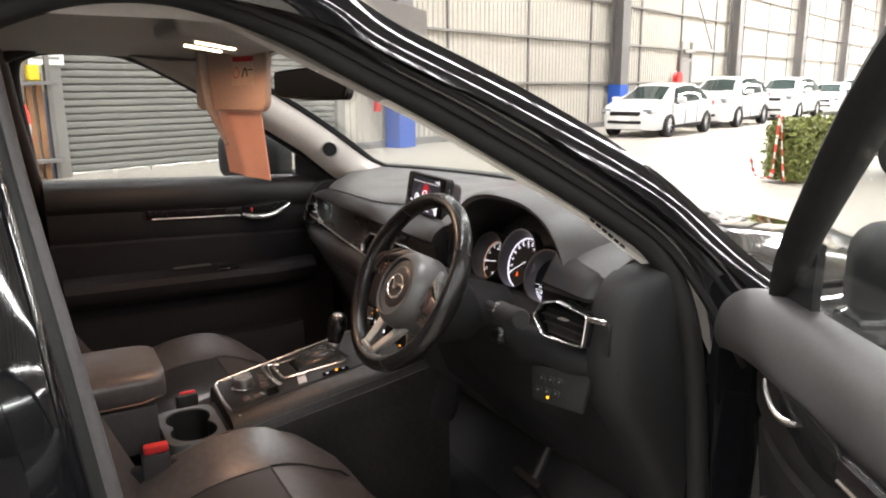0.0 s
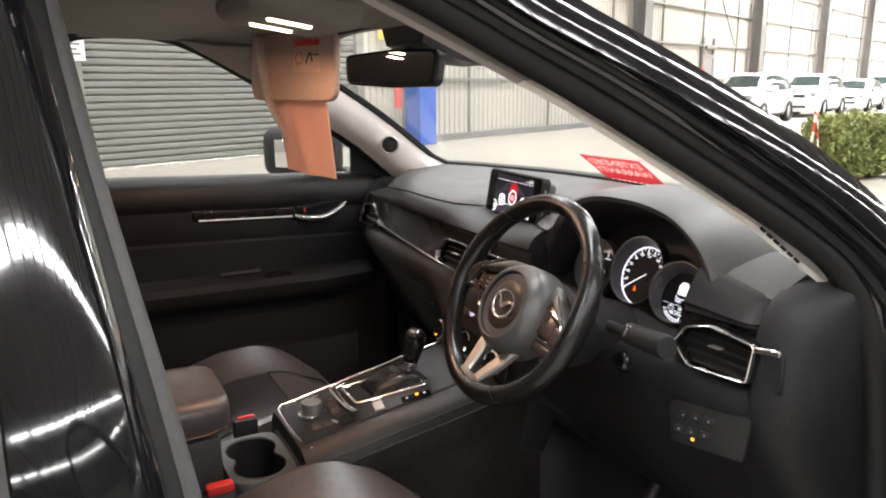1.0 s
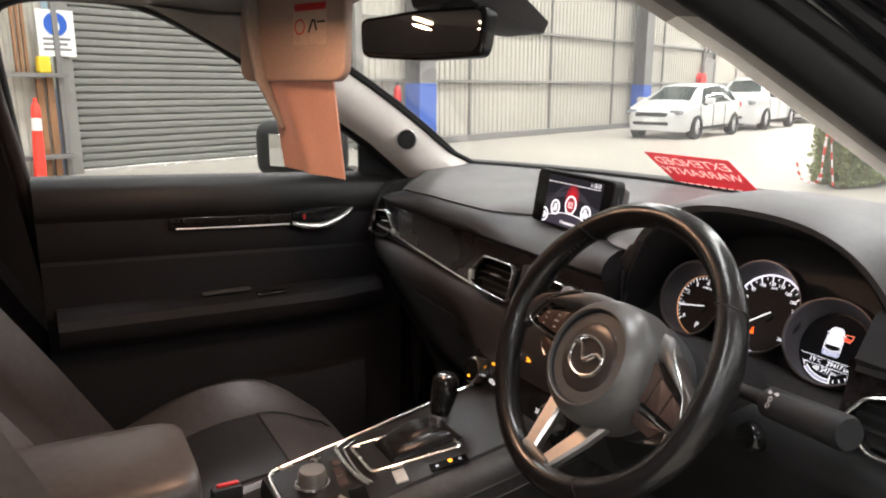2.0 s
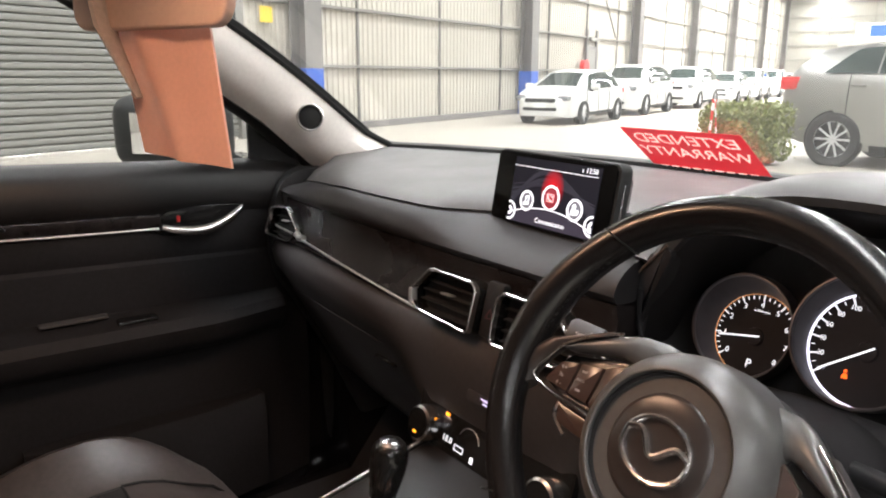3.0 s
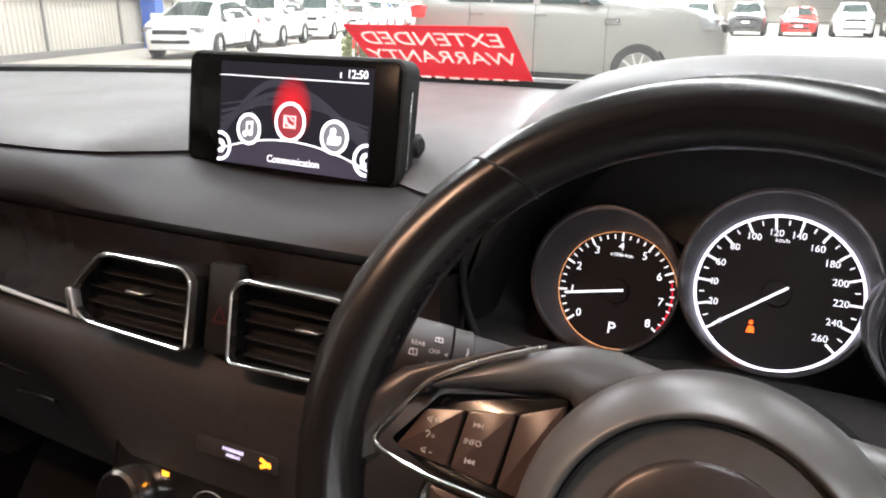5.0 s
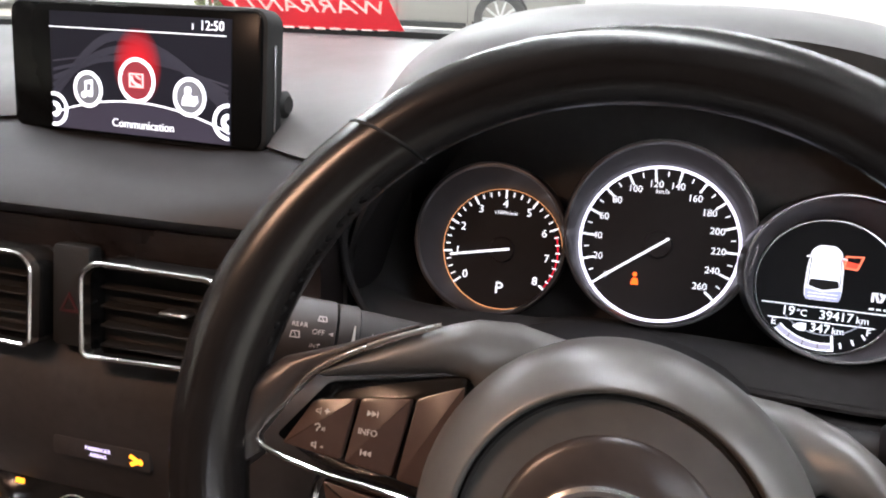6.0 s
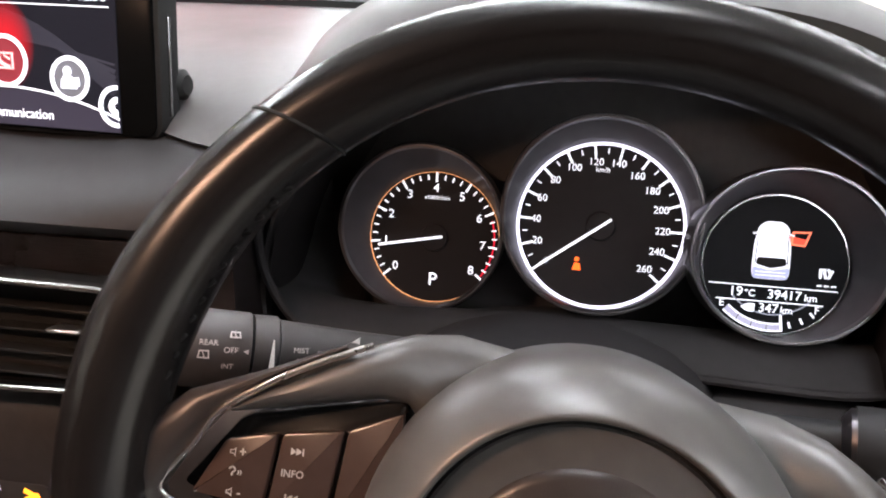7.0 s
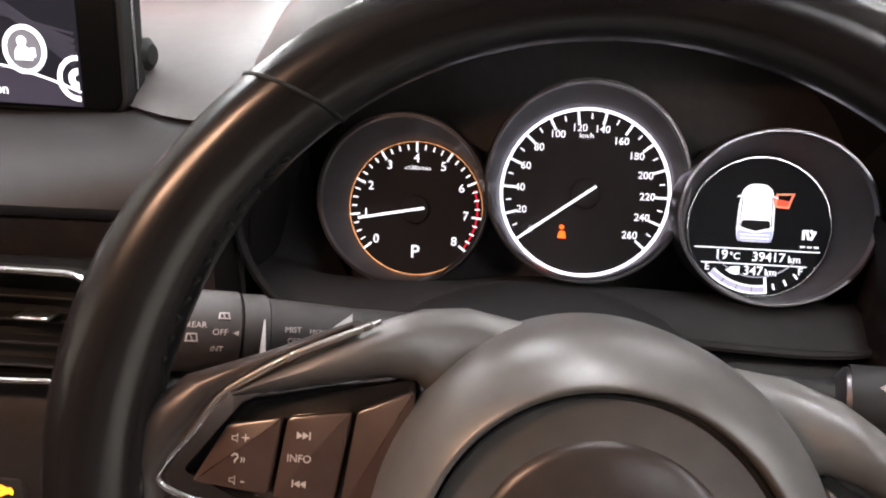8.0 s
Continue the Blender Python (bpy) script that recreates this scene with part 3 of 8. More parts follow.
def vehicle(name, label, category, m, spec, paint, group="", detail=True):
    """A car: x ahead from the rear bumper, y to its left. spec: length, half width, wheel radius, axles, and tables of the outline."""
    L, W, R, ax = spec["length"], spec["half"], spec["wheel"], spec["axles"]
    car = thing(name, label, category, m, group)

    def sec(x, v):
        """The skin at x: v from 0 (sill) over 0.5 (belt) to 1 (middle of the top)."""
        zt, zb = table(x, spec["top_x"], spec["top_z"]), table(x, spec["top_x"], spec["belt_z"])
        zt = max(zt, zb + 0.01)
        z0 = table(x, (0, 0.35, 0.8, L - 0.8, L - 0.3, L), (0.42, 0.32, 0.25, 0.22, 0.20, 0.24))
        wide = W * table(x, (0, 0.12, 0.5, 1.2, L - 0.95, L - 0.60, L - 0.30, L - 0.10, L), (0.78, 0.90, 0.97, 1.0, 1.0, 0.965, 0.87, 0.71, 0.54))
        cabin = min(1.0, max(0.0, (zt - zb - 0.05) / 0.3))
        roof_w = wide * lerp(0.90, 0.70, cabin)
        pts = [(wide * 0.93, z0), (wide * 0.985, z0 + 0.12), (wide, lerp(z0, zb, 0.55)), (wide * 0.985, lerp(z0, zb, 0.86)), (wide * lerp(0.965, 0.94, cabin), zb)]
        for f, g in ((0.25, 0.22), (0.5, 0.44), (0.75, 0.72), (0.92, 0.93)):
            pts.append((lerp(wide * lerp(0.965, 0.94, cabin), roof_w, g) if cabin else lerp(wide * 0.965, roof_w, g), lerp(zb, zt - 0.035 * cabin, f)))
        pts.append((roof_w * 0.86, zt - 0.012))
        pts.append((roof_w * 0.5, zt + 0.008))
        pts.append((0, zt + 0.014))
        k = v * (len(pts) - 1)
        i = min(int(k), len(pts) - 2)
        return lerp(pts[i][0], pts[i + 1][0], k - i), lerp(pts[i][1], pts[i + 1][1], k - i)

    N = 11
    stations = sorted(set([0, 0.04, 0.12, 0.25] + [0.25 + (L - 0.5) * k / 36 for k in range(37)] + [L - 0.12, L - 0.05, L]))
    rings = []
    for x in stations:
        half = [sec(x, k / N) for k in range(N + 1)]
        rings.append([Vector((x, y, z)) for y, z in half] + [Vector((x, -y, z)) for y, z in half[-2::-1]])
    part("body", loft(rings), paint, car)

    def pane(pname, x0, x1, v0, v1, side, material, lift=0.006, skew0=0.0, skew1=0.0, nx=8, nv=5, label=""):
        """A panel that follows the skin; skew: how far its ends lean over its height."""
        inner, outer = [], []
        for i in range(nv + 1):
            v = lerp(v0, v1, i / nv)
            row_o, row_i = [], []
            for k in range(nx + 1):
                x = lerp(x0 + skew0 * i / nv, x1 + skew1 * i / nv, k / nx)
                y, z = sec(x, v)
                row_o.append(Vector((x, side * (y + lift), z + (lift if v > 0.8 else 0))))
                row_i.append(Vector((x, side * (y - 0.01), z - (0.01 if v > 0.8 else 0))))
            outer.append(row_o)
            inner.append(row_i)
        rings = [inner[i] + outer[i][::-1] for i in range(nv + 1)]
        return part(pname, loft(rings), material, car, label)

    for side in (1, -1):
        for x0, x1, s0, s1 in spec["windows"]:
            pane("side_window", x0, x1, 4.15 / 11, 8.1 / 11, side, DARK_GLASS, lift=0.026, skew0=s0, skew1=s1, nx=14, nv=8)
        if detail:
            for x in spec["handles"]:
                part("door_handle", rbox(0.20, 0.035, 0.035, 0.012, 2, Matrix.Translation((x, side * (W * 0.985 + 0.012), spec["handle_z"]))), paint, car)
            for x in spec["seams"]:
                pane("door_seam", x - 0.0018, x + 0.0018, 0.4 / 11, 4.0 / 11, side, RUBBER, lift=0.014, nx=1, nv=24)
            if "ornament" in spec:
                ox, oz = spec["ornament"]
                part("wing_vent", rbox(0.22, 0.03, 0.09, 0.012, 2, Matrix.Translation((ox, side * (W + 0.004), oz))), DARK_CHROME, car, "dark chrome wing vent")
            mx, mz = spec["mirror"]
            mir = part("door_mirror", rbox(0.13, 0.25, 0.17, 0.05, 3, Matrix.Translation((mx, side * (W + 0.11), mz))), paint, car)
            part("mirror_foot", rbox(0.07, 0.16, 0.05, 0.015, 1, Matrix.Translation((mx + 0.01, side * (W - 0.02), mz - 0.09))), RUBBER, mir)
            pane("sill_trim", ax[0] + R + 0.12, ax[1] - R - 0.12, 0.0, 0.75 / 11, side, RUBBER, lift=0.018, nx=6, nv=2)
        lx, lz, lw, lh = spec["tail"]
        part("tail_lamp", rbox(lw, 0.16, lh, 0.03, 2, Matrix.Translation((lx, side * (W * 0.88 - 0.045), lz))), RED_LAMP, car)
        hx, hz, hw, hh = spec["head"]
        part("head_lamp", rbox(hw, 0.30, hh, 0.05, 2, Matrix.Translation((hx, side * (W * 0.78 - 0.08), hz))), CLEAR_LAMP, car)
        for a in ax:
            arch = lathe([(R * 0.6, -0.03), (R + 0.035, -0.03), (R + 0.035, 0.006), (R * 0.6, 0.006)], 28, Matrix.Translation((a, side * (W - 0.02), R)) @ Matrix.Rotation(radians(-90 * side), 4, "X"))
            part("wheel_arch", arch, RUBBER, car)
            wm = Matrix.Translation((a, side * (W - 0.085), R)) @ Matrix.Rotation(radians(-90 * side), 4, "X")
            w = part("wheel", moved(wheel_bm(R, 0.23), wm), TYRE, car)
            part("rim", moved(rim_bm(R, 0.23, spec.get("spokes", 10)), wm), ALLOY, w)
    a, b, c, d = spec["screens"]
    # windscreen and rear window
    for nm, x0, x1 in (("windscreen", a, b), ("rear_window", c, d)):
        rings = []
        for k in range(7):
            x = lerp(x0, x1, k / 6)
            zt = table(x, spec["top_x"], spec["top_z"])
            y1 = sec(x, 9.0 / 11)[0] * 0.93
            rings.append([Vector((x, lerp(-y1, y1, j / 8), zt + 0.014 + 0.008 - 0.03 * (2 * j / 8 - 1) ** 2)) for j in range(9)] + [Vector((x, lerp(y1, -y1, j / 8), zt - 0.03)) for j in range(9)])
        part(nm, loft(rings), DARK_GLASS, car)
    zg = spec["head"][1]
    part("grille", rbox(0.12, W * 1.0, 0.12, 0.04, 2, Matrix.Translation((L - 0.050, 0, zg - 0.06))), RUBBER, car)
    part("lower_grille", rbox(0.08, W * 1.12, 0.10, 0.03, 2, Matrix.Translation((L - 0.026, 0, 0.42))), RUBBER, car)
    part("number_plate", rbox(0.02, 0.36, 0.11, 0.004, 1, Matrix.Translation((L + 0.004, 0, zg - 0.19))), WHITE_PRINT, car)
    if spec.get("rails"):
        for side in (1, -1):
            x0, x1 = spec["rails"]
            path = [(x, side * sec(x, 8.4 / 11)[0], sec(x, 8.4 / 11)[1] + 0.05) for x in np.linspace(x0, x1, 9)]
            part("roof_rail", tube(path, 0.018, 8), SILVER, car)
    return car


HATCH = dict(length=4.45, half=0.88, wheel=0.315, axles=(0.80, 3.47), spokes=10,
             top_x=(0, 0.06, 0.30, 0.75, 1.5, 2.1, 2.60, 3.48, 4.1, 4.36, 4.45), top_z=(0.85, 1.02, 1.20, 1.37, 1.455, 1.45, 1.38, 0.99, 0.84, 0.71, 0.58), belt_z=(0.83, 0.95, 0.98, 0.97, 0.95, 0.93, 0.92, 0.90, 0.82, 0.70, 0.58),
             windows=((0.62, 1.575, 0.25, 0.0), (1.595, 2.375, 0.0, -0.02), (2.395, 3.24, 0.0, -0.60)), handles=(1.05, 2.05), handle_z=0.83, seams=(1.58, 2.42, 3.30), mirror=(3.0, 0.99),
             tail=(0.14, 0.86, 0.2, 0.16), head=(4.18, 0.70, 0.34, 0.13), screens=(2.66, 3.44, 0.12, 0.62))
SUV = dict(length=4.60, half=0.92, wheel=0.355, axles=(0.85, 3.52), spokes=10,
           top_x=(0, 0.06, 0.25, 0.55, 1.4, 2.3, 2.75, 3.42, 4.1, 4.50, 4.60), top_z=(0.95, 1.12, 1.35, 1.58, 1.67, 1.66, 1.57, 1.16, 1.05, 0.92, 0.75), belt_z=(0.93, 1.08, 1.12, 1.11, 1.09, 1.07, 1.06, 1.06, 1.02, 0.90, 0.73),
           windows=((0.45, 1.375, 0.25, 0.0), (1.395, 2.325, 0.0, 0.0), (2.345, 3.20, 0.0, -0.50)), handles=(1.15, 2.05), handle_z=0.98, seams=(1.38, 2.34, 3.25), mirror=(2.98, 1.15),
           tail=(0.14, 1.02, 0.22, 0.16), head=(4.32, 0.88, 0.34, 0.15), screens=(2.78, 3.40, 0.10, 0.45), rails=(0.7, 2.4))
BIG_SUV = dict(length=4.82, half=0.93, wheel=0.39, axles=(0.92, 3.70), spokes=10,
               top_x=(0, 0.05, 0.22, 0.50, 1.3, 2.4, 2.92, 3.58, 4.4, 4.72, 4.82), top_z=(1.05, 1.21, 1.49, 1.70, 1.77, 1.75, 1.65, 1.34, 1.24, 1.09, 0.88), belt_z=(1.02, 1.19, 1.31, 1.33, 1.32, 1.30, 1.29, 1.28, 1.20, 1.06, 0.86),
               windows=((0.66, 1.40, 0.42, 0.0), (1.43, 2.08, 0.0, 0.0), (2.19, 3.16, 0.0, -0.46)), handles=(1.20, 2.22), handle_z=1.17, seams=(1.06, 2.13, 3.22), mirror=(2.90, 1.42),
               tail=(0.15, 1.19, 0.30, 0.20), head=(4.52, 1.05, 0.40, 0.18), screens=(2.97, 3.54, 0.08, 0.40), rails=(0.7, 2.6), ornament=(3.30, 1.07))

# the yard outside stands a little askew to the black car
YARD = Matrix.Translation((0.7, 0.2, 0)) @ Matrix.Rotation(radians(1.1), 4, "Z") @ Matrix.Translation((-0.7, -0.2, 0))
# silver four-wheel drive beside the hedge
m = YARD @ pose(-5.27, 12.33, 0, 0, 0, 0)
vehicle("silver_suv", "champagne silver four-wheel drive parked beside a hedge", "car", m, BIG_SUV, SILVER_PAINT)

# the row of white cars along the wall, heading towards the black car
ROW_HEAD = HALL_TURN - 91.1


def in_row(front, spec, head=None):
    """The pose of a car whose front left wheel stands at front."""
    a = radians(head if head is not None else ROW_HEAD)
    d = Vector((math.cos(a), math.sin(a), 0))
    left = Vector((-d.y, d.x, 0))
    o = Vector((*front, 0)) - d * spec["axles"][1] - left * (spec["half"] - 0.08)
    return pose(o.x, o.y, 0, 0, 0, math.degrees(a))


ROWS_OF_CARS = ((-12.85, 15.55, HATCH), (-14.85, 20.95, SUV), (-16.75, 27.0, SUV), (-18.7, 33.2, HATCH), (-20.6, 38.6, SUV), (-22.6, 44.6, SUV), (-24.6, 50.6, HATCH), (-26.6, 57.0, SUV))
built = {}
for x, y, spec in ROWS_OF_CARS:
    m = YARD @ in_row((x, y), spec)
    key = spec["length"]
    if key not in built:
        nm, lb = ("white_hatchback", "white hatchback parked along the hall wall") if spec is HATCH else ("white_suv", "white family SUV parked along the hall wall")
        built[key] = vehicle(nm, lb, "car", m, spec, WHITE_PAINT, "row of white cars")
    else:
        copy_thing(built[key], m)

# cars facing out at the far end, ahead of the bonnet
far = {}
for k in range(14):
    x, y = -4.2 + 2.45 * k, 41.0 + 0.5 * k
    paint, nm = ((WHITE_PAINT, "white"), (RED_PAINT, "red"), (DARK_PAINT, "dark grey"))[(0, 2, 1, 0, 2, 1, 0, 0, 2, 1, 0, 2, 0, 0)[k]]
    m = YARD @ pose(x, y + 4.5, 0, 0, 0, -90)
    if nm not in far:
        far[nm] = vehicle("parked_car", nm + " car parked nose out in a far row", "car", m, SUV if nm != "red" else HATCH, paint, "far row of cars", detail=False)
    else:
        copy_thing(far[nm], m)

# hedge: a box of twigs and leaves
rng = random.Random(5)
HX0, HX1, HY0, HY1, HZ = -5.37, -4.87, 9.6, 11.2, 0.82
verts, faces = [], []
for k in range(7000):
    u = rng.random()
    x, y, z = rng.uniform(HX0, HX1), rng.uniform(HY0, HY1), rng.uniform(0.05, HZ)
    if u < 0.35:
        x = (HX0, HX1)[rng.random() < 0.6] + rng.gauss(0, 0.05)
    elif u < 0.62:
        z = HZ + rng.gauss(0, 0.045)
    elif u < 0.85:
        y = HY0 + rng.gauss(0, 0.05)
    q = Euler((rng.uniform(-1.3, 1.3), rng.uniform(-1.3, 1.3), rng.uniform(0, 6.3))).to_matrix()
    l, w = rng.uniform(0.03, 0.055), rng.uniform(0.014, 0.024)
    b = len(verts)
    for p in ((-l, 0, 0), (0, -w, 0.006), (l, 0, 0), (0, w, 0.006)):
        verts.append(tuple(q @ Vector(p) + Vector((x, y, z))))
    faces.append((b, b + 1, b + 2, b + 3))
me = bpy.data.meshes.new("leaves")
me.from_pydata(verts, [], faces)
me.materials.append(LEAF)
hedge = thing("hedge", "clipped green hedge with small leaves", "hedge", Matrix.Translation((-5.3, 10.4, 0)))
lv = new("leaves", me)
lv.parent = hedge
lv.location = (5.3, -10.4, 0)
hedge.matrix_basis = YARD @ hedge.matrix_basis
tagged(lv, kind="stuff")
tw = []
for k in range(60):
    x, y = rng.uniform(HX0 + 0.1, HX1 - 0.1), rng.uniform(HY0 + 0.1, HY1 - 0.1)
    tw.append(tube([(x, y, 0), (x + rng.uniform(-0.08, 0.08), y + rng.uniform(-0.08, 0.08), 0.45), (x + rng.uniform(-0.15, 0.15), y + rng.uniform(-0.15, 0.15), 0.88)], [0.02, 0.014, 0.005], 5))
part("twigs", join(*tw), WOOD, hedge, world=True)
core = rbox(HX1 - HX0 - 0.2, HY1 - HY0 - 0.2, HZ - 0.16, 0.1, 2, Matrix.Translation(((HX0 + HX1) / 2, (HY0 + HY1) / 2, (HZ - 0.1) / 2)))
part("inner_growth", core, mat("deep_hedge", (0.05, 0.065, 0.02), 0.9, var=0.5, vscale=12), hedge, world=True)
# barrier tape tied round the hedge's end
tp = thing("barrier_tape", "red and white striped barrier tape tied round a hedge end", "tape", Matrix.Translation((-5.5, 9.4, 0)))
tp.matrix_basis = Matrix.Translation((0.18, 0, 0)) @ YARD @ tp.matrix_basis
path = smooth_path([(-5.75, 9.5, 0.35), (-5.62, 9.46, 0.10), (-5.35, 9.44, 0.10), (-5.33, 9.46, 0.45), (-5.30, 9.48, 0.98), (-5.22, 9.46, 0.50), (-5.12, 9.42, 0.05)], 5)
for k in range(len(path) - 1):
    part("tape_stripe", tube([path[k], path[k + 1]], 0.035, 6, squash=0.25), TAPE_RED if k % 2 else TAPE_WHITE, tp, world=True)

# ---- the black car that the camera enters: shell ----
APERTURE = [(0.80, 0.93, 0.45), (0.785, 0.93, 0.75), (0.762, 0.915, 1.00), (0.734, 0.869, 1.13), (0.697, 0.775, 1.213), (0.633, 0.548, 1.354), (0.603, 0.426, 1.421), (0.573, 0.301, 1.487), (0.555, 0.19, 1.52), (0.555, 0.07, 1.517), (0.575, 0.0, 1.465), (0.66, 0.0, 1.31), (0.755, 0.012, 1.12), (0.79, 0.03, 0.90), (0.80, 0.05, 0.45)]
RAIL = [(0.875, 1.16, 1.02), (0.80, 1.009, 1.141), (0.738, 0.853, 1.281), (0.686, 0.664, 1.396), (0.645, 0.47, 1.489), (0.630, 0.38, 1.535), (0.625, 0.20, 1.570), (0.622, 0.0, 1.585), (0.62, -0.4, 1.59), (0.62, -1.2, 1.57)]

shell = thing("black_car", "black glossy family car with its driver door open", "car", Matrix.Translation((0, 0, 0.2)))


def flip(pts, s):
    return [Vector((s * p[0], p[1], p[2])) for p in pts]


for s in (1, -1):
    ap = smooth_path(flip(APERTURE[:10] + [(0.560, -0.034, 1.480), (0.575, -0.042, 1.455), (0.660, -0.026, 1.31), (0.755, 0.003, 1.12), (0.790, 0.032, 0.90), (0.80, 0.08, 0.45)], s), 6)
    part("door_seal", tube([p + Vector((s * 0.004, 0.006, 0.006)) for p in ap], 0.0175, 12), RUBBER, shell, world=True)
    grey = smooth_path(flip([(0.535, -0.028, 1.520), (0.553, -0.022, 1.497), (0.578, -0.012, 1.455), (0.662, 0.005, 1.31), (0.757, 0.035, 1.12), (0.792, 0.065, 0.90), (0.802, 0.11, 0.45)], s), 6)
    part("pillar_strip", tube([p + Vector((-s * 0.004, -0.012, 0)) for p in grey], 0.0155, 10), GREY_SEAL, shell, "grey flocked pillar strip", world=True)
    # pillar and roof rail between the doorway and the outer edge
    rail = smooth_path(flip(RAIL, s), 6)
    inn = smooth_path(flip([(0.79, 0.955, 0.96), (0.734, 0.882, 1.135), (0.697, 0.788, 1.222), (0.633, 0.560, 1.364), (0.603, 0.438, 1.431), (0.575, 0.330, 1.487), (0.560, 0.20, 1.530), (0.56, 0.0, 1.530), (0.56, -0.4, 1.53), (0.56, -1.2, 1.52)], s), 6)
    rings = []
    for i, (a, b) in enumerate(zip(inn, rail)):
        along = (inn[min(i + 1, len(inn) - 1)] - inn[max(i - 1, 0)]).normalized()
        across = (b - a) / 2
        out = along.cross(across).normalized()
        if out.x * s < 0:
            out = -out
        c = (a + b) / 2
        ring = []
        # outer skin: a gently arched painted face, a crease, then the recessed inner flange
        for k in range(10):
            f = k / 9
            ring.append(c + across * (1.0 - 0.85 * f + 0.055 * math.sin(math.pi * f)) + out * (0.033 * f + 0.0022 * math.sin(math.pi * f)))
        for u, w in ((0.08, 0.031), (-0.02, 0.023), (-0.35, 0.021), (-0.70, 0.015)):
            ring.append(c + across * u + out * w)
        for k in range(10):
            t = math.pi * (1 + k / 10)
            ring.append(c + across * math.cos(t) + out * 0.045 * math.sin(t))
        rings.append(ring)
    part("roof_rail", loft(rings), PAINT, shell, world=True)
    for f, r, lift in ((0.16, 0.008, 0.017), (0.36, 0.005, 0.023)):
        part("drip_strip", tube([a.lerp(b, f) + Vector((s * lift, -0.002, -0.006)) for a, b in zip(inn, rail)], r, 6), RUBBER, shell, world=True)
    # pillar between the doors
    rings = []
    for y, z, x in ((-0.018, 1.50, 0.565), (0.009, 1.31, 0.655), (0.025, 1.20, 0.71), (0.035, 1.12, 0.75), (0.065, 0.90, 0.785), (0.11, 0.45, 0.795)):
        sec = smooth_path([(0.010, -0.022, 0), (0.030, -0.020, 0), (0.050, -0.030, 0), (0.068, -0.052, 0), (0.078, -0.085, 0), (0.082, -0.16, 0)], 4)
        rings.append([Vector((s * (x + q.x), y + q.y, z)) for q in sec] + [Vector((s * (x - 0.05), y - 0.16, z)), Vector((s * (x - 0.05), y - 0.03, z))])
    part("middle_pillar", loft(rings), PAINT, shell, world=True)
    # closed rear door: skin, window and bright waist strip
    rings = []
    for y in (-0.085, -0.10, -0.14, -0.35, -0.65, -0.95):
        sec = [(q.x, q.y) for q in smooth_path([(0.845, 0.35, 0), (0.885, 0.55, 0), (0.905, 0.80, 0), (0.900, 0.97, 0), (0.880, 1.09, 0), (0.855, 1.155, 0), (0.80, 1.170, 0)], 4)] + [(0.78, 0.35)]
        k = 0.0 if y < -0.1 else 0.02
        rings.append([Vector((s * (x - k), y, z)) for x, z in sec])
    rd = part("rear_door", loft(rings), PAINT, shell, world=True)
    rings = [[Vector((s * x, y, z)) for x, z in ((0.83, 1.15), (0.75, 1.32), (0.645, 1.52), (0.63, 1.52), (0.735, 1.32), (0.815, 1.15))] for y in (-0.16, -0.92)]
    part("rear_glass", loft(rings), DARK_GLASS, rd, world=True)
    part("door_frame", tube(smooth_path([(s * 0.862, -0.088, 1.10), (s * 0.838, -0.092, 1.18), (s * 0.762, -0.092, 1.32), (s * 0.665, -0.095, 1.50), (s * 0.638, -0.16, 1.55), (s * 0.63, -0.9, 1.55)], 6), 0.016, 8, squash=1.3), GREY_SEAL, rd, world=True)
    part("waist_strip", box_between((s * 0.850, -0.92, 1.176), (s * 0.878, -0.078, 1.204), 0.005, 2), CHROME, rd, "bright chrome waist strip", world=True)
    # sill, front wing and hinge pillar
    part("door_sill", box_between((s * 0.72, -0.10, 0.33), (s * 0.86, 0.98, 0.42), 0.02, 2), PAINT, shell, world=True)
    part("hinge_pillar", loft([[Vector((s * x, y, z)) for x, y in ((0.76, 0.945), (0.80, 0.95), (0.84, 1.0), (0.84, 1.10), (0.72, 1.10), (0.72, 0.95))] for z in (0.36, 0.75, 1.06)]), PAINT, shell, world=True)
    rings = []
    for y, zt, w in ((1.04, 1.03, 0.90), (1.2, 1.03, 0.915), (1.5, 1.01, 0.92), (1.9, 0.97, 0.91), (2.2, 0.90, 0.86)):
        rings.append([Vector((s * x, y, z)) for x, z in ((w - 0.06, 0.35), (w, 0.6), (w, 0.85), (w - 0.02, zt - 0.05), (w - 0.07, zt), (w - 0.16, zt + 0.012), (w - 0.18, 0.6))])
    part("front_wing", loft(rings), PAINT, shell, world=True)
    part("pillar_stud", lathe([(0.0, 0.006), (0.011, 0.005), (0.013, 0.0)], 14, Matrix.Translation((s * 0.772, 0.945, 0.93)) @ Matrix.Rotation(radians(80), 4, "X")), CHROME, shell, world=True)
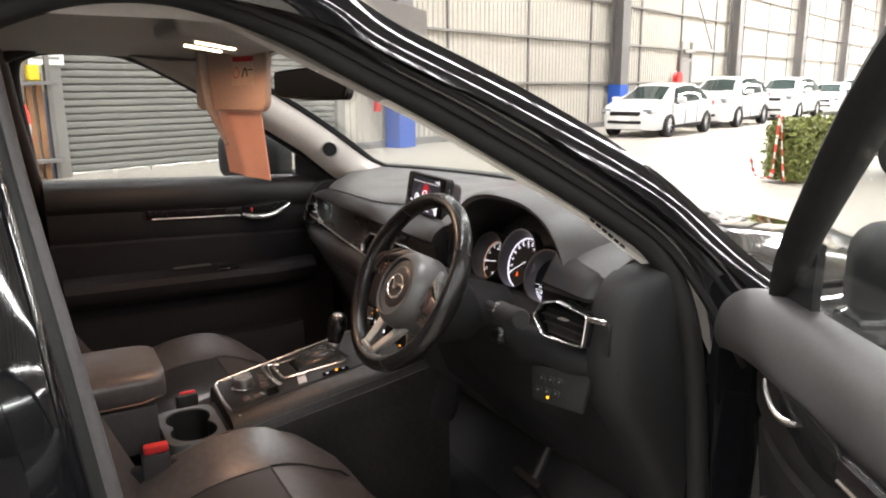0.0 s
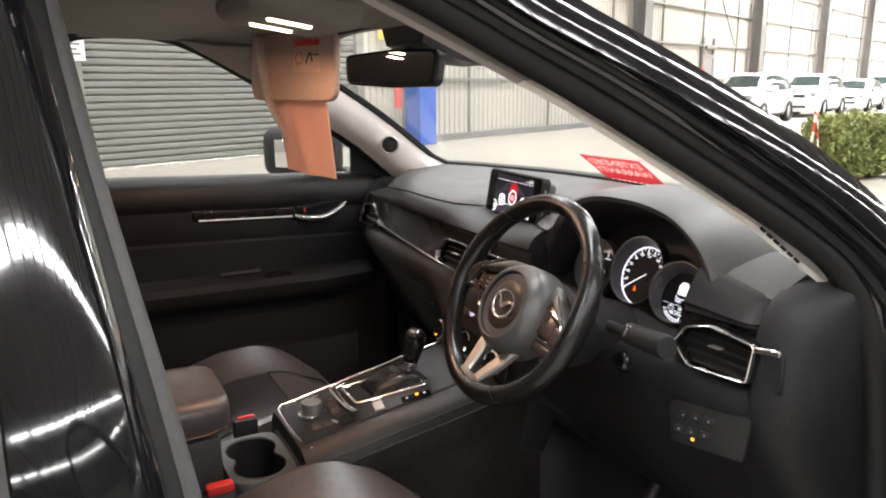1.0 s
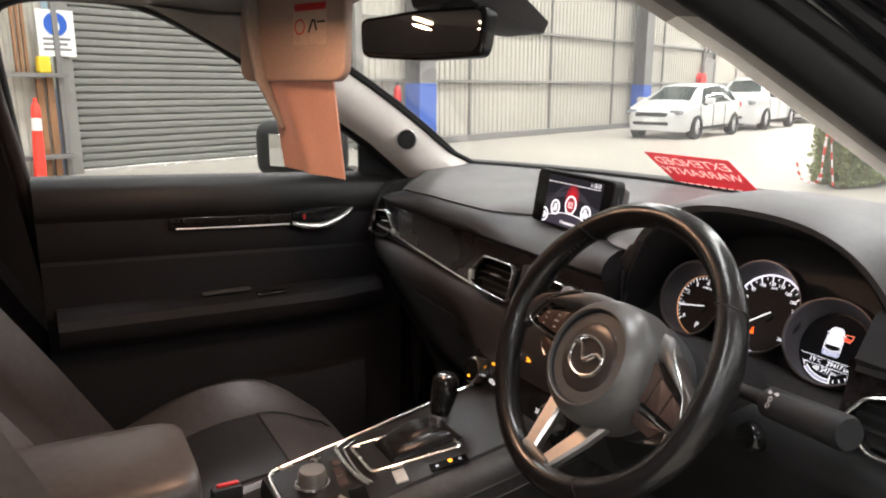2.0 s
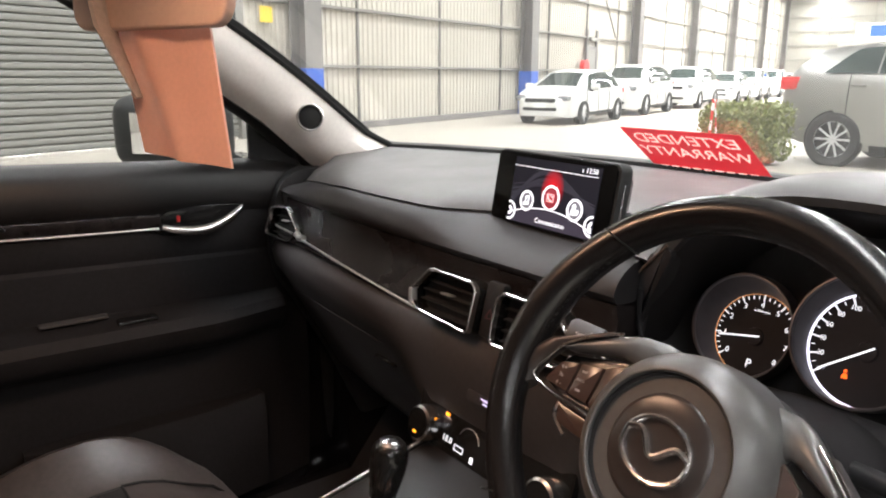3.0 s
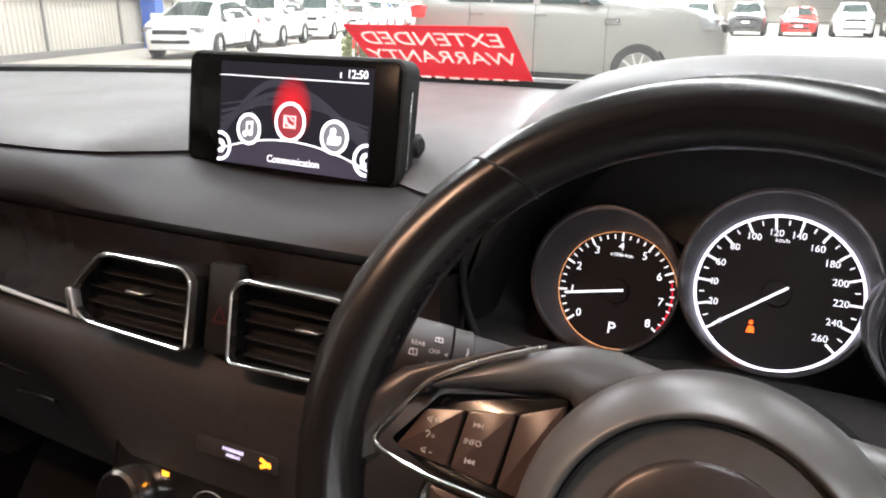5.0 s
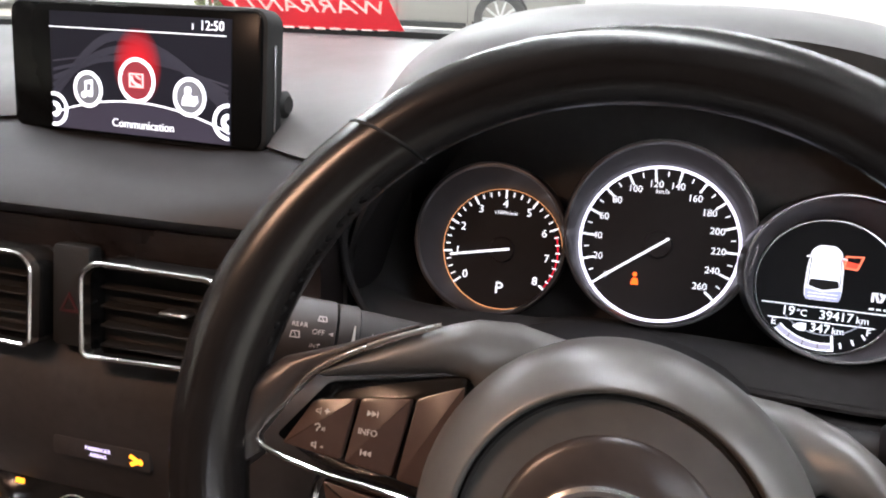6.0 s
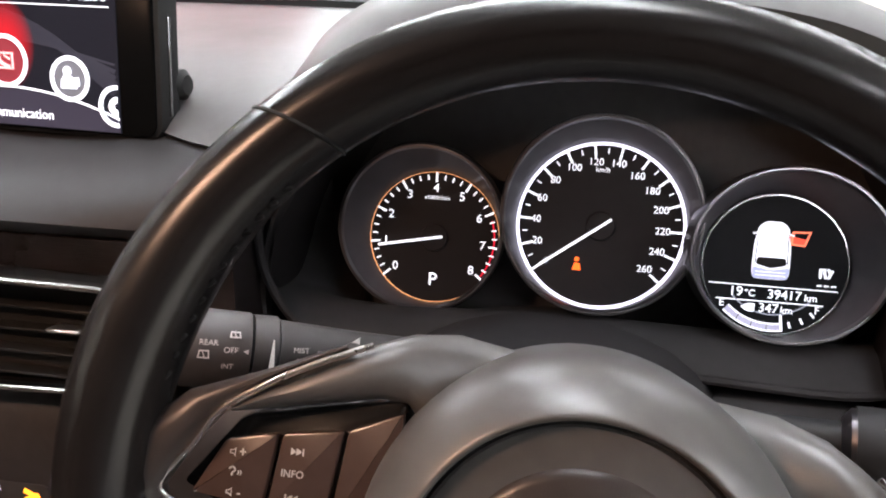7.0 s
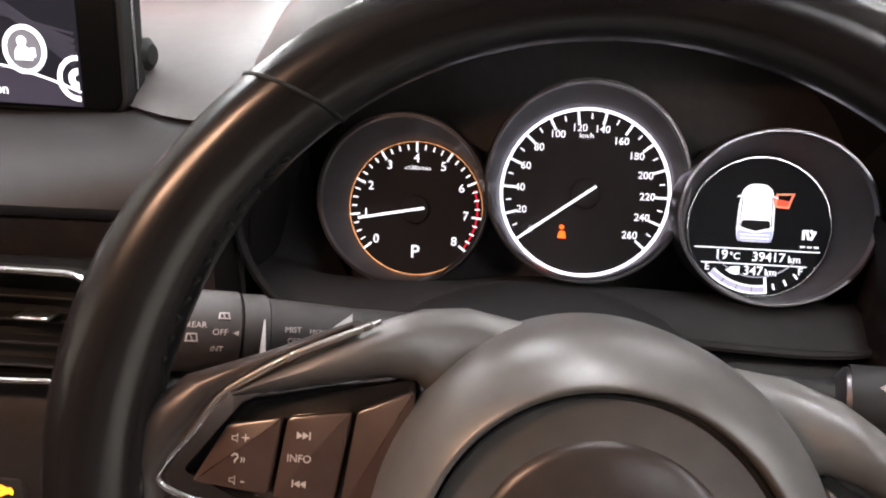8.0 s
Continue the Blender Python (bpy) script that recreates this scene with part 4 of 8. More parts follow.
# bonnet, scuttle and roof
rings = []
for y, zc in ((1.30, 1.075), (1.36, 1.085), (1.6, 1.07), (1.9, 1.03), (2.15, 0.96), (2.25, 0.90)):
    rings.append([Vector((x, y - 0.10 * (abs(x) / 0.73) ** 2, zc - 0.035 * (x / 0.73) ** 2 + (0.012 if 0.36 < abs(x) < 0.44 else 0))) for x in np.linspace(-0.74, 0.74, 21)] + [Vector((0.74, y, zc - 0.12)), Vector((-0.74, y, zc - 0.12))])
part("bonnet", loft(rings), PAINT, shell, world=True)
part("scuttle", loft([[Vector((x, y - 0.14 * (x / 0.72) ** 2, z)) for y, z in ((1.18, 1.09), (1.36, 1.07), (1.36, 1.0), (1.18, 1.0))] for x in np.linspace(-0.72, 0.72, 13)]), RUBBER, shell, world=True)
rings = []
for y in np.linspace(-1.3, 0.50, 13):
    fall = 0.12 * max(0.0, (y - 0.2) / 0.3) ** 2
    hw_ = 0.63 - 0.25 * fall
    rings.append([Vector((x, y, 1.635 - (0.05 + 0.35 * fall) * (x / 0.62) ** 2 - fall * 0.6)) for x in np.linspace(-hw_, hw_, 13)] + [Vector((x, y, 1.600 - (0.05 + 0.35 * fall) * (x / 0.62) ** 2 - fall * 0.6)) for x in np.linspace(hw_, -hw_, 13)])
part("roof", loft(rings), PAINT, shell, world=True)

# rear quarters, tail and nose of the car
for s in (1, -1):
    sec = [(q.x, q.y) for q in smooth_path([(0.845, 0.35, 0), (0.885, 0.55, 0), (0.905, 0.80, 0), (0.900, 0.97, 0), (0.880, 1.09, 0), (0.855, 1.155, 0), (0.80, 1.170, 0)], 4)] + [(0.78, 0.35)]
    part("rear_quarter", loft([[Vector((s * x, y, z)) for x, z in sec] for y in (-0.955, -1.15, -1.34)]), PAINT, shell, world=True)
    part("quarter_glass", loft([[Vector((s * x, y, z)) for x, z in ((0.83, 1.15), (0.75, 1.32), (0.645, 1.53), (0.63, 1.53), (0.735, 1.32), (0.815, 1.15))] for y in (-0.95, -1.34)]), DARK_GLASS, shell, world=True)
    for y in (1.60, -1.10):
        wm = Matrix.Translation((s * 0.815, y, 0.36)) @ Matrix.Rotation(radians(90 * s), 4, "Y")
        wh = part("wheel", moved(wheel_bm(0.36, 0.22), wm), TYRE, shell, world=True)
        part("rim", moved(rim_bm(0.36, 0.22, 10), wm), ALLOY, wh, world=True)
        part("wheel_arch", lathe([(0.22, -0.03), (0.435, -0.03), (0.435, 0.008), (0.22, 0.008)], 32, Matrix.Translation((s * 0.905, y, 0.36)) @ Matrix.Rotation(radians(90 * s), 4, "Y")), RUBBER, shell, world=True)
    part("tail_lamp", rbox(0.30, 0.10, 0.12, 0.04, 3, pose(s * 0.70, -2.26, 1.02, 0, 0, s * 18)), RED_LAMP, shell, world=True)
    part("head_lamp", rbox(0.36, 0.14, 0.10, 0.04, 3, pose(s * 0.62, 2.24, 0.84, 0, 0, -s * 22)), CLEAR_LAMP, shell, world=True)
tail = [(-1.34, 0.91, 1.60, 0.62), (-1.65, 0.91, 1.58, 0.60), (-1.90, 0.90, 1.53, 0.58), (-2.08, 0.88, 1.40, 0.60), (-2.22, 0.85, 1.16, 0.70), (-2.30, 0.80, 1.00, 0.74), (-2.34, 0.74, 0.92, 0.70)]
rings = []
for y, w, top, rw in tail:
    half = [(q.x, q.y) for q in smooth_path([(w - 0.08, 0.36, 0), (w, 0.58, 0), (w, 0.85, 0), (min(w, rw + 0.22), min(top - 0.06, 1.12), 0), (rw, top - 0.03, 0), (0.35, top, 0), (0.0, top + 0.012, 0)], 4)]
    rings.append([Vector((x, y, z)) for x, z in half] + [Vector((-x, y, z)) for x, z in half[-2::-1]])
part("tail_body", loft(rings), PAINT, shell, world=True)
part("rear_window", loft([[Vector((x, y, z)) for x in np.linspace(-w, w, 9)] + [Vector((x, y + 0.03, z - 0.03)) for x in np.linspace(w, -w, 9)] for y, z, w in ((-1.93, 1.53, 0.50), (-2.09, 1.40, 0.54), (-2.20, 1.22, 0.58))]), DARK_GLASS, shell, world=True)
rings = []
for y, w, top in ((2.18, 0.86, 0.90), (2.28, 0.82, 0.86), (2.36, 0.72, 0.78), (2.40, 0.58, 0.70)):
    half = [(q.x, q.y) for q in smooth_path([(w - 0.10, 0.30, 0), (w, 0.45, 0), (w, top - 0.10, 0), (w - 0.10, top, 0), (0.0, top + 0.02, 0)], 4)]
    rings.append([Vector((x, y, z)) for x, z in half] + [Vector((-x, y, z)) for x, z in half[-2::-1]])
part("front_bumper", loft(rings), PAINT, shell, world=True)
part("grille", rbox(0.78, 0.06, 0.20, 0.05, 3, pose(0, 2.385, 0.62, 0, 0, 0)), RUBBER, shell, world=True)

# headliner
rings = []
for y in np.linspace(-1.3, 0.585, 15):
    z = 1.545 - 0.045 * max(0.0, (y - 0.1) / 0.48) ** 2
    hw_ = 0.565 - 0.075 * max(0.0, (y - 0.30) / 0.285)
    rings.append([Vector((x, y, z - 0.045 * abs(x / 0.56) ** 4)) for x in np.linspace(-hw_, hw_, 15)] + [Vector((x, y, z + 0.03)) for x in np.linspace(hw_, -hw_, 15)])
solid("headliner", loft(rings), HEADLINER, "grey fabric car headliner", "headliner", "structure")

# back of the cabin, to close it
rear = thing("rear_cabin", "dark rear cabin behind the front seats", "cabin", Matrix.Translation((0, -1.3, 0.3)), kind="structure")
part("bulkhead", box_between((-0.75, -1.35, 0.3), (0.75, -1.28, 1.5)), CARPET, rear, world=True)
part("rear_seat", loft([[Vector((x, y, z)) for y, z in ((-0.75, 0.42), (-0.70, 0.66), (-1.05, 0.66), (-1.2, 1.2), (-1.28, 1.2), (-1.28, 0.42))] for x in (-0.68, 0.68)]), SEAT, rear, world=True)
solid("cabin_floor", box_between((-0.78, -1.3, 0.33), (0.78, 1.15, 0.40)), CARPET, "black carpet on the car floor", "floor", "structure")
solid("footwell", loft([[Vector((x, y, z)) for y, z in ((0.95, 0.40), (1.12, 0.60), (1.18, 1.0), (1.22, 1.0), (1.22, 0.40))] for x in (-0.74, 0.74)]), CARPET, "black carpet of the footwell bulkhead", "floor", "structure")

# windscreen glass: a curved sheet
def screen_point(x, f, lift=0.0):
    """f from 0 at the base to 1 at the header."""
    y0, z0 = 1.235 - 0.16 * (x / 0.66) ** 2, 1.137
    y1, z1 = 0.575 - 0.05 * (x / 0.52) ** 2, 1.528 - 0.02 * (x / 0.52) ** 2
    xx = x * lerp(1.0, 0.80, f)
    bow = 0.018 * math.sin(math.pi * f)
    return Vector((xx, lerp(y0, y1, f) + bow * 0.5 - lift * 0.52, lerp(z0, z1, f) + bow - lift * 0.855))


rings = []
for i in range(13):
    f = i / 12
    rings.append([screen_point(x, f) for x in np.linspace(-0.70, 0.70, 17)] + [screen_point(x, f, -0.005) for x in np.linspace(0.70, -0.70, 17)])
ws = solid("windscreen", loft(rings), HAZED, "clear curved windscreen glass", "windscreen")
ws.visible_shadow = False
# black band round the glass
band = thing("windscreen_band", "black ceramic band round the windscreen edge", "trim", Matrix.Translation((0, 1.2, 1.13)), kind="structure")
part("base_band", tube([screen_point(x, 0.044, 0.004) for x in np.linspace(-0.70, 0.70, 41)], 0.018, 6, squash=0.5), RUBBER, band, world=True)
for s in (1, -1):
    part("side_band", tube([screen_point(s * 0.695, f, 0.004) for f in np.linspace(0.02, 1, 15)], 0.014, 6, squash=0.5), RUBBER, band, world=True)
part("header", tube([screen_point(x, 1.0, 0.0) for x in np.linspace(-0.60, 0.60, 21)], 0.026, 8), RUBBER, band, world=True)

# cream trim of the windscreen pillars, with tweeters
for s in (-1, 1):
    pt = thing("pillar_trim", "pale grey windscreen pillar trim with a round speaker" if s < 0 else "pale grey windscreen pillar trim", "pillar trim", Matrix.Translation((s * 0.68, 0.95, 1.13)), kind="structure")
    rings = []
    for f in np.linspace(0, 1, 15):
        doorside = Vector((s * table(f, (0, 0.3, 0.65, 1), (0.728, 0.683, 0.612, 0.552)), table(f, (0, 0.3, 0.65, 1), (0.885, 0.755, 0.500, 0.26)), table(f, (0, 0.3, 0.65, 1), (1.115, 1.217, 1.372, 1.495))))
        if s > 0:
            doorside += Vector((-0.012, -0.004, -0.004))
        glass_ = screen_point(s * 0.69, lerp(0.0, 1.0, f), 0.012)
        if f < 0.15:
            glass_ = glass_.lerp(Vector((s * 0.64, 1.10, 1.13)), 1 - f / 0.15)
        mid = doorside.lerp(glass_, 0.5) + (Vector((0.026, -0.018, -0.008)) if s < 0 else Vector((0.0, 0.0, 0.0)))
        q1 = doorside.lerp(mid, 0.5) + Vector((-s * (0.012 if s < 0 else 0.004), -0.004, 0))
        q2 = glass_.lerp(mid, 0.5) + Vector((-s * 0.010, -0.006, 0))
        outw = Vector((s * 0.004, 0.006, 0.004))
        rings.append([doorside, q1, mid, q2, glass_, glass_ + outw, doorside + outw])
    if s > 0:
        a, b = Vector((0.6812, 0.7702, 1.2075)), Vector((0.7022, 0.8282, 1.1565))
        for k in range(6):
            part("trim_slot", tube([a.lerp(b, 0.02 + 0.17 * k), a.lerp(b, 0.13 + 0.17 * k)], 0.0021, 6), RUBBER, pt, "dark slot in the trim", world=True)
    part("edge_band", tube([r[4] + Vector((-s * 0.002, -0.003, 0.002)) for r in rings], 0.0065, 8), RUBBER, pt, "black edge of the glass", world=True)
    part("corner_band", tube(smooth_path([rings[1][4], rings[0][4] + Vector((0, 0, 0.012)), screen_point(s * 0.60, 0.022, 0.006), screen_point(s * 0.52, 0.028, 0.005)], 5), 0.0075, 8), RUBBER, pt, world=True)
    part("trim_shell", loft(rings[:11]), CREAM, pt, world=True)
    part("upper_cover", loft(rings[10:]), HEADLINER, pt, "grey fabric cover of the upper pillar", world=True)
    if s < 0:
        c = Vector((s * 0.612, 0.826, 1.222))
        nrm = (Vector((0.366, 0.3, 1.28)) - c).normalized()
        tm = Matrix.Translation(c) @ nrm.to_track_quat("Z", "Y").to_matrix().to_4x4()
        part("speaker_ring", lathe([(0.0215, -0.02), (0.0255, -0.02), (0.0255, 0.006), (0.0235, 0.009), (0.0215, 0.006)], 28, tm, caps=False), SILVER, pt, "thin silver speaker ring", world=True)
        part("speaker_grille", lathe([(0.0, 0.005), (0.015, 0.0045), (0.022, 0.002), (0.022, -0.02)], 28, tm), RUBBER, pt, "black speaker grille", world=True)

# ---- dashboard ----
dash = thing("dashboard", "black soft-touch dashboard with silver trimmed vents", "dashboard", Matrix.Translation((0, 0.95, 0.6)))


def front_edge(x):
    return table(x, (-0.742, -0.66, -0.57, -0.45, -0.30, -0.19, -0.15, -0.10, -0.04, 0.05, 0.10, 0.16, 0.25, 0.742), (0.895, 0.835, 0.804, 0.787, 0.780, 0.781, 0.790, 0.828, 0.862, 0.862, 0.830, 0.795, 0.780, 0.90))


def crease_z(x):
    return table(x, (-0.742, -0.57, -0.42, -0.16, 0.0, 0.60, 0.742), (1.086, 1.110, 1.119, 1.122, 1.120, 1.114, 1.100))


def face_y(x):
    return 0.742 + 0.030 * (x / 0.65) ** 2 + 0.25 * max(0.0, abs(x) - 0.66)


rings = []
for x in np.linspace(-0.742, 0.692, 91):
    fe_, wy = front_edge(x), 1.235 - 0.16 * (x / 0.66) ** 2
    if 0.205 < x < 0.58:
        fe_ = 0.96
    elif x >= 0.58:
        fe_ = 0.806 + 0.03 * max(0.0, (x - 0.70) / 0.042)
    ez = crease_z(x)
    rings.append([Vector((x, y, z)) for y, z in ((wy + 0.03, 1.157), (wy - 0.02, 1.154), (lerp(fe_, wy, 0.6), lerp(ez, 1.150, 0.97)), (lerp(fe_, wy, 0.3), lerp(ez, 1.147, 0.88)), (fe_ + 0.05, lerp(ez, 1.147, 0.65)), (fe_ + 0.02, lerp(ez, 1.147, 0.36)), (fe_ + 0.006, ez + 0.004), (fe_, ez - 0.001), (fe_ + 0.004, ez - 0.004), (fe_ + 0.05, 1.07), (wy + 0.03, 1.04))])
part("upper_pad", loft(rings), SOFT, dash, world=True)
rings = []
for x in np.linspace(-0.742, 0.188, 46):
    fe_, fy, ez = front_edge(x), face_y(x) + 0.012, crease_z(x) - 0.0035
    rings.append([Vector((x, y, z)) for y, z in ((fe_ + 0.012, ez - 0.003), (fe_ + 0.003, ez), (lerp(fe_, fy, 0.2) - 0.002, ez - 0.002), (lerp(fe_, fy, 0.5) - 0.005, lerp(ez, 1.074, 0.22)), (lerp(fe_, fy, 0.75) - 0.007, lerp(ez, 1.074, 0.46)), (lerp(fe_, fy, 0.92) - 0.006, lerp(ez, 1.074, 0.70)), (fy - 0.004, 1.081), (fy + 0.001, 1.073), (fy + 0.006, 1.070), (fy + 0.06, 1.06), (fe_ + 0.06, 1.075))])
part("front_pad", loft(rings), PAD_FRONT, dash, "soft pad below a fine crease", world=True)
rings = []
for x in np.linspace(0.560, 0.698, 19):
    turn = 0.040 * max(0.0, (x - 0.662) / 0.036) ** 2
    fy, zt = face_y(x) + turn * 0.6, lerp(1.124, 1.102, (x - 0.56) / 0.15)
    rings.append([Vector((x, y, z)) for y, z in ((0.830 + turn, zt + 0.004), (0.806 + turn, zt), (0.798 + turn, zt - 0.004), (0.786 + turn, lerp(zt, 1.064, 0.4)), (0.772 + turn, lerp(zt, 1.064, 0.8)), (fy + 0.012, 1.068), (fy + 0.010, 1.062), (fy + 0.07, 1.055), (0.88, 1.08))])
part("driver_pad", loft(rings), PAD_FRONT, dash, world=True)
# decorative strip, passenger side and beside the right vent
for x0, x1 in ((-0.725, 0.188), (0.55, 0.735)):
    rings = []
    for x in np.linspace(x0, x1, 24):
        fy = face_y(x)
        rings.append([Vector((x, y, z)) for y, z in ((fy + 0.013, 1.071), (fy + 0.017, 1.055), (fy + 0.015, 1.035), (fy + 0.007, 1.012), (fy - 0.002, 0.994), (fy + 0.05, 0.985), (fy + 0.06, 1.07))])
    part("trim_strip", loft(rings), DECO, dash, "dark grained glossy trim strip", world=True)
path = [(x, face_y(x) - 0.004, 0.986 + 0.021 * min(1.3, max(0, (-x - 0.14) / 0.34))) for x in np.linspace(-0.70, -0.135, 24)]
part("bright_strip", tube(path, 0.0024, 8), SILVER, dash, "thin chrome strip", world=True)
# one plastic in two colours: the passenger half lighter, for its window light
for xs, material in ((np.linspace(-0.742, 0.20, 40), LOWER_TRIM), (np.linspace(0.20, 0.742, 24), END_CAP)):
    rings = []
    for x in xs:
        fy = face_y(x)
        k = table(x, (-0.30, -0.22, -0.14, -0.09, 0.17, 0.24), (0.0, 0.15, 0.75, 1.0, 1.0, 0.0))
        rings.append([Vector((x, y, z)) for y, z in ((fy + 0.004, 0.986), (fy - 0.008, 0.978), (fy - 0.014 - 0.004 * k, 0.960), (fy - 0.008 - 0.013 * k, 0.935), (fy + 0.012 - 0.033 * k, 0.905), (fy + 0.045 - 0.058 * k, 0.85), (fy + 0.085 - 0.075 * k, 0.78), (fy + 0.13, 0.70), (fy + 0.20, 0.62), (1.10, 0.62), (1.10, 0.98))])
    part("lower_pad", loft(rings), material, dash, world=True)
# glove box lid
rings = []
for x in np.linspace(-0.66, -0.26, 14):
    fy = face_y(x)
    rings.append([Vector((x, y - 0.002, z)) for y, z in ((fy + 0.024, 0.885), (fy + 0.045, 0.85), (fy + 0.085, 0.78), (fy + 0.128, 0.70), (fy + 0.14, 0.70), (fy + 0.10, 0.80), (fy + 0.035, 0.885))])
gl_ = part("glove_box", loft(rings), LOWER_TRIM, dash, world=True)
part("latch", rbox(0.060, 0.008, 0.006, 0.002, 2, pose(-0.308, face_y(-0.308) + 0.044, 0.842, -30, 0, 0)), GLOSS, gl_, world=True)


def vent(outline, m, slats, nm="air_vent", frame_w=0.0034, label="silver framed air vent"):
    """An air vent in the dashboard: the outline in its plane, z out to the cabin."""
    pts = round_corners(outline, 0.008)
    holder = part(nm, frame_bm(pts, frame_w, 0.008, m), CHROME, dash, label, world=True)
    part("recess", prism(outline, 0.002, m=m @ Matrix.Translation((0, 0, -0.020))), RUBBER, holder, world=True)
    n = len(outline)
    sides = loft([[m @ Vector((x, y, z)) for x, y in pts] for z in (-0.02, 0.0)], caps=False)
    part("surround", sides, GLOSS, holder, world=True)
    y0, y1 = min(p[1] for p in outline), max(p[1] for p in outline)
    for k in range(slats):
        y = lerp(y0, y1, (k + 0.5) / slats)
        # where the outline's ends lie at this height
        xs = []
        for i in range(n):
            (ax, ay), (bx, by) = outline[i], outline[(i + 1) % n]
            if (ay - y) * (by - y) < 0:
                xs.append(lerp(ax, bx, (y - ay) / (by - ay)))
        if len(xs) > 1:
            a, b = min(xs) + 0.004, max(xs) - 0.004
            part("louvre", rbox(b - a, 0.0018, 0.009, 0.0006, 1, m @ pose((a + b) / 2, y, -0.012, 10, 0, 0)), RUBBER, holder, world=True)
    cx = lerp(min(p[0] for p in outline), max(p[0] for p in outline), 0.5)
    part("tab", rbox(0.020, 0.0022, 0.012, 0.0010, 1, m @ pose(cx, lerp(y0, y1, 0.55), -0.005, 0, 0, 0)), SILVER, holder, world=True)
    return holder


VENT_L = [(-0.0485, 0.0300), (0.0385, 0.0305), (0.0487, 0.0215), (0.0475, -0.0310), (0.0420, -0.0350), (-0.0620, -0.0310), (-0.0765, -0.0210), (-0.0810, -0.0060), (-0.0745, 0.0040)]
left_vent = vent(VENT_L, pose(-0.050, 0.730, 1.025, 76, 0, 0), 5)
part("facet", prism(round_corners([(-0.0830, -0.0050), (-0.0770, -0.0035), (-0.0690, -0.0275), (-0.0740, -0.0270), (-0.0790, -0.0215)], 0.002), 0.0100, 0.002, pose(-0.050, 0.730, 1.025, 76, 0, 0)), SILVER, left_vent, "broad satin facet", world=True)
vent([(-x, y) for x, y in VENT_L][::-1], pose(0.083, 0.730, 1.025, 76, 0, 0), 5)
vent([(-0.072, 0.004), (-0.052, 0.032), (-0.012, 0.044), (0.062, 0.036), (0.058, -0.020), (-0.040, -0.026)][::-1], pose(0.638, 0.757, 1.016, 84, 0, 3), 5)
vent([(-0.043, 0.030), (0.020, 0.037), (0.062, -0.002), (0.020, -0.030), (-0.066, -0.028)][::-1], pose(-0.612, 0.763, 1.024, 84, 0, 3), 4)
part("vent_tail", rbox(0.036, 0.005, 0.010, 0.002, 1, pose(0.716, 0.762, 1.048, 0, -4, 14)), CHROME, dash, world=True)
part("vent_gap", rbox(0.030, 0.006, 0.055, 0.002, 1, pose(0.716, 0.777, 1.016, 0, 0, 10)), END_CAP, dash, world=True)
part("vent_tail", tube([(-0.552, 0.760, 1.018), (-0.538, 0.757, 1.012), (-0.522, 0.758, 1.014)], 0.006, 8), SILVER, dash, world=True)
# hazard button between the middle vents
hz = part("hazard_panel", rbox(0.030, 0.014, 0.070, 0.004, 2, pose(0.0165, 0.743, 1.023, -14, 0, 0)), RUBBER, dash, world=True)
tri_ = [(0, 0.008), (-0.008, -0.006), (0.008, -0.006)]
part("hazard_mark", frame_bm(tri_, 0.0018, 0.0008, pose(0.0165, 0.7352, 1.020, 76, 0, 0), 0.0002), mat("hazard_red", (0.05, 0.004, 0.006), 0.4), hz, world=True)

# instrument hood
HC = 0.395


def arch(w, top, base, k, n=60, p=2.6):
    a = math.pi * k / n
    c, s_ = math.cos(a), math.sin(a)
    return HC - math.copysign(abs(c) ** (2 / p), c) * w, base + abs(s_) ** (2 / p) * (top - base)


rings = []
for y, w, top, base in ((1.20, 0.20, 1.150, 1.10), (1.08, 0.235, 1.188, 1.10), (0.95, 0.236, 1.211, 1.08), (0.85, 0.228, 1.214, 1.03), (0.80, 0.220, 1.210, 1.00), (0.792, 0.214, 1.204, 0.995), (0.796, 0.205, 1.196, 0.995), (0.82, 0.200, 1.190, 0.99), (0.90, 0.190, 1.165, 0.99)):
    rings.append([Vector((arch(w, top, base, k)[0], y, arch(w, top, base, k)[1])) for k in range(61)])
hood = part("instrument_hood", loft(rings, closed=False, caps=False), SOFT, dash, world=True)
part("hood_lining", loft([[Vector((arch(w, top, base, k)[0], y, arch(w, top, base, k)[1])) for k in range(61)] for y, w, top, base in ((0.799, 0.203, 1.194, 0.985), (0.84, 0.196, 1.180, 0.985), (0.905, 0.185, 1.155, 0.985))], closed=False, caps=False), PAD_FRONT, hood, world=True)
part("hood_floor", loft([[Vector((x, y, z)) for y, z in ((0.76, 0.978), (0.787, 0.990), (0.800, 0.974), (0.90, 0.945), (0.90, 0.93), (0.76, 0.93))] for x in np.linspace(0.19, 0.60, 8)]), DOOR_PLASTIC, dash, world=True)
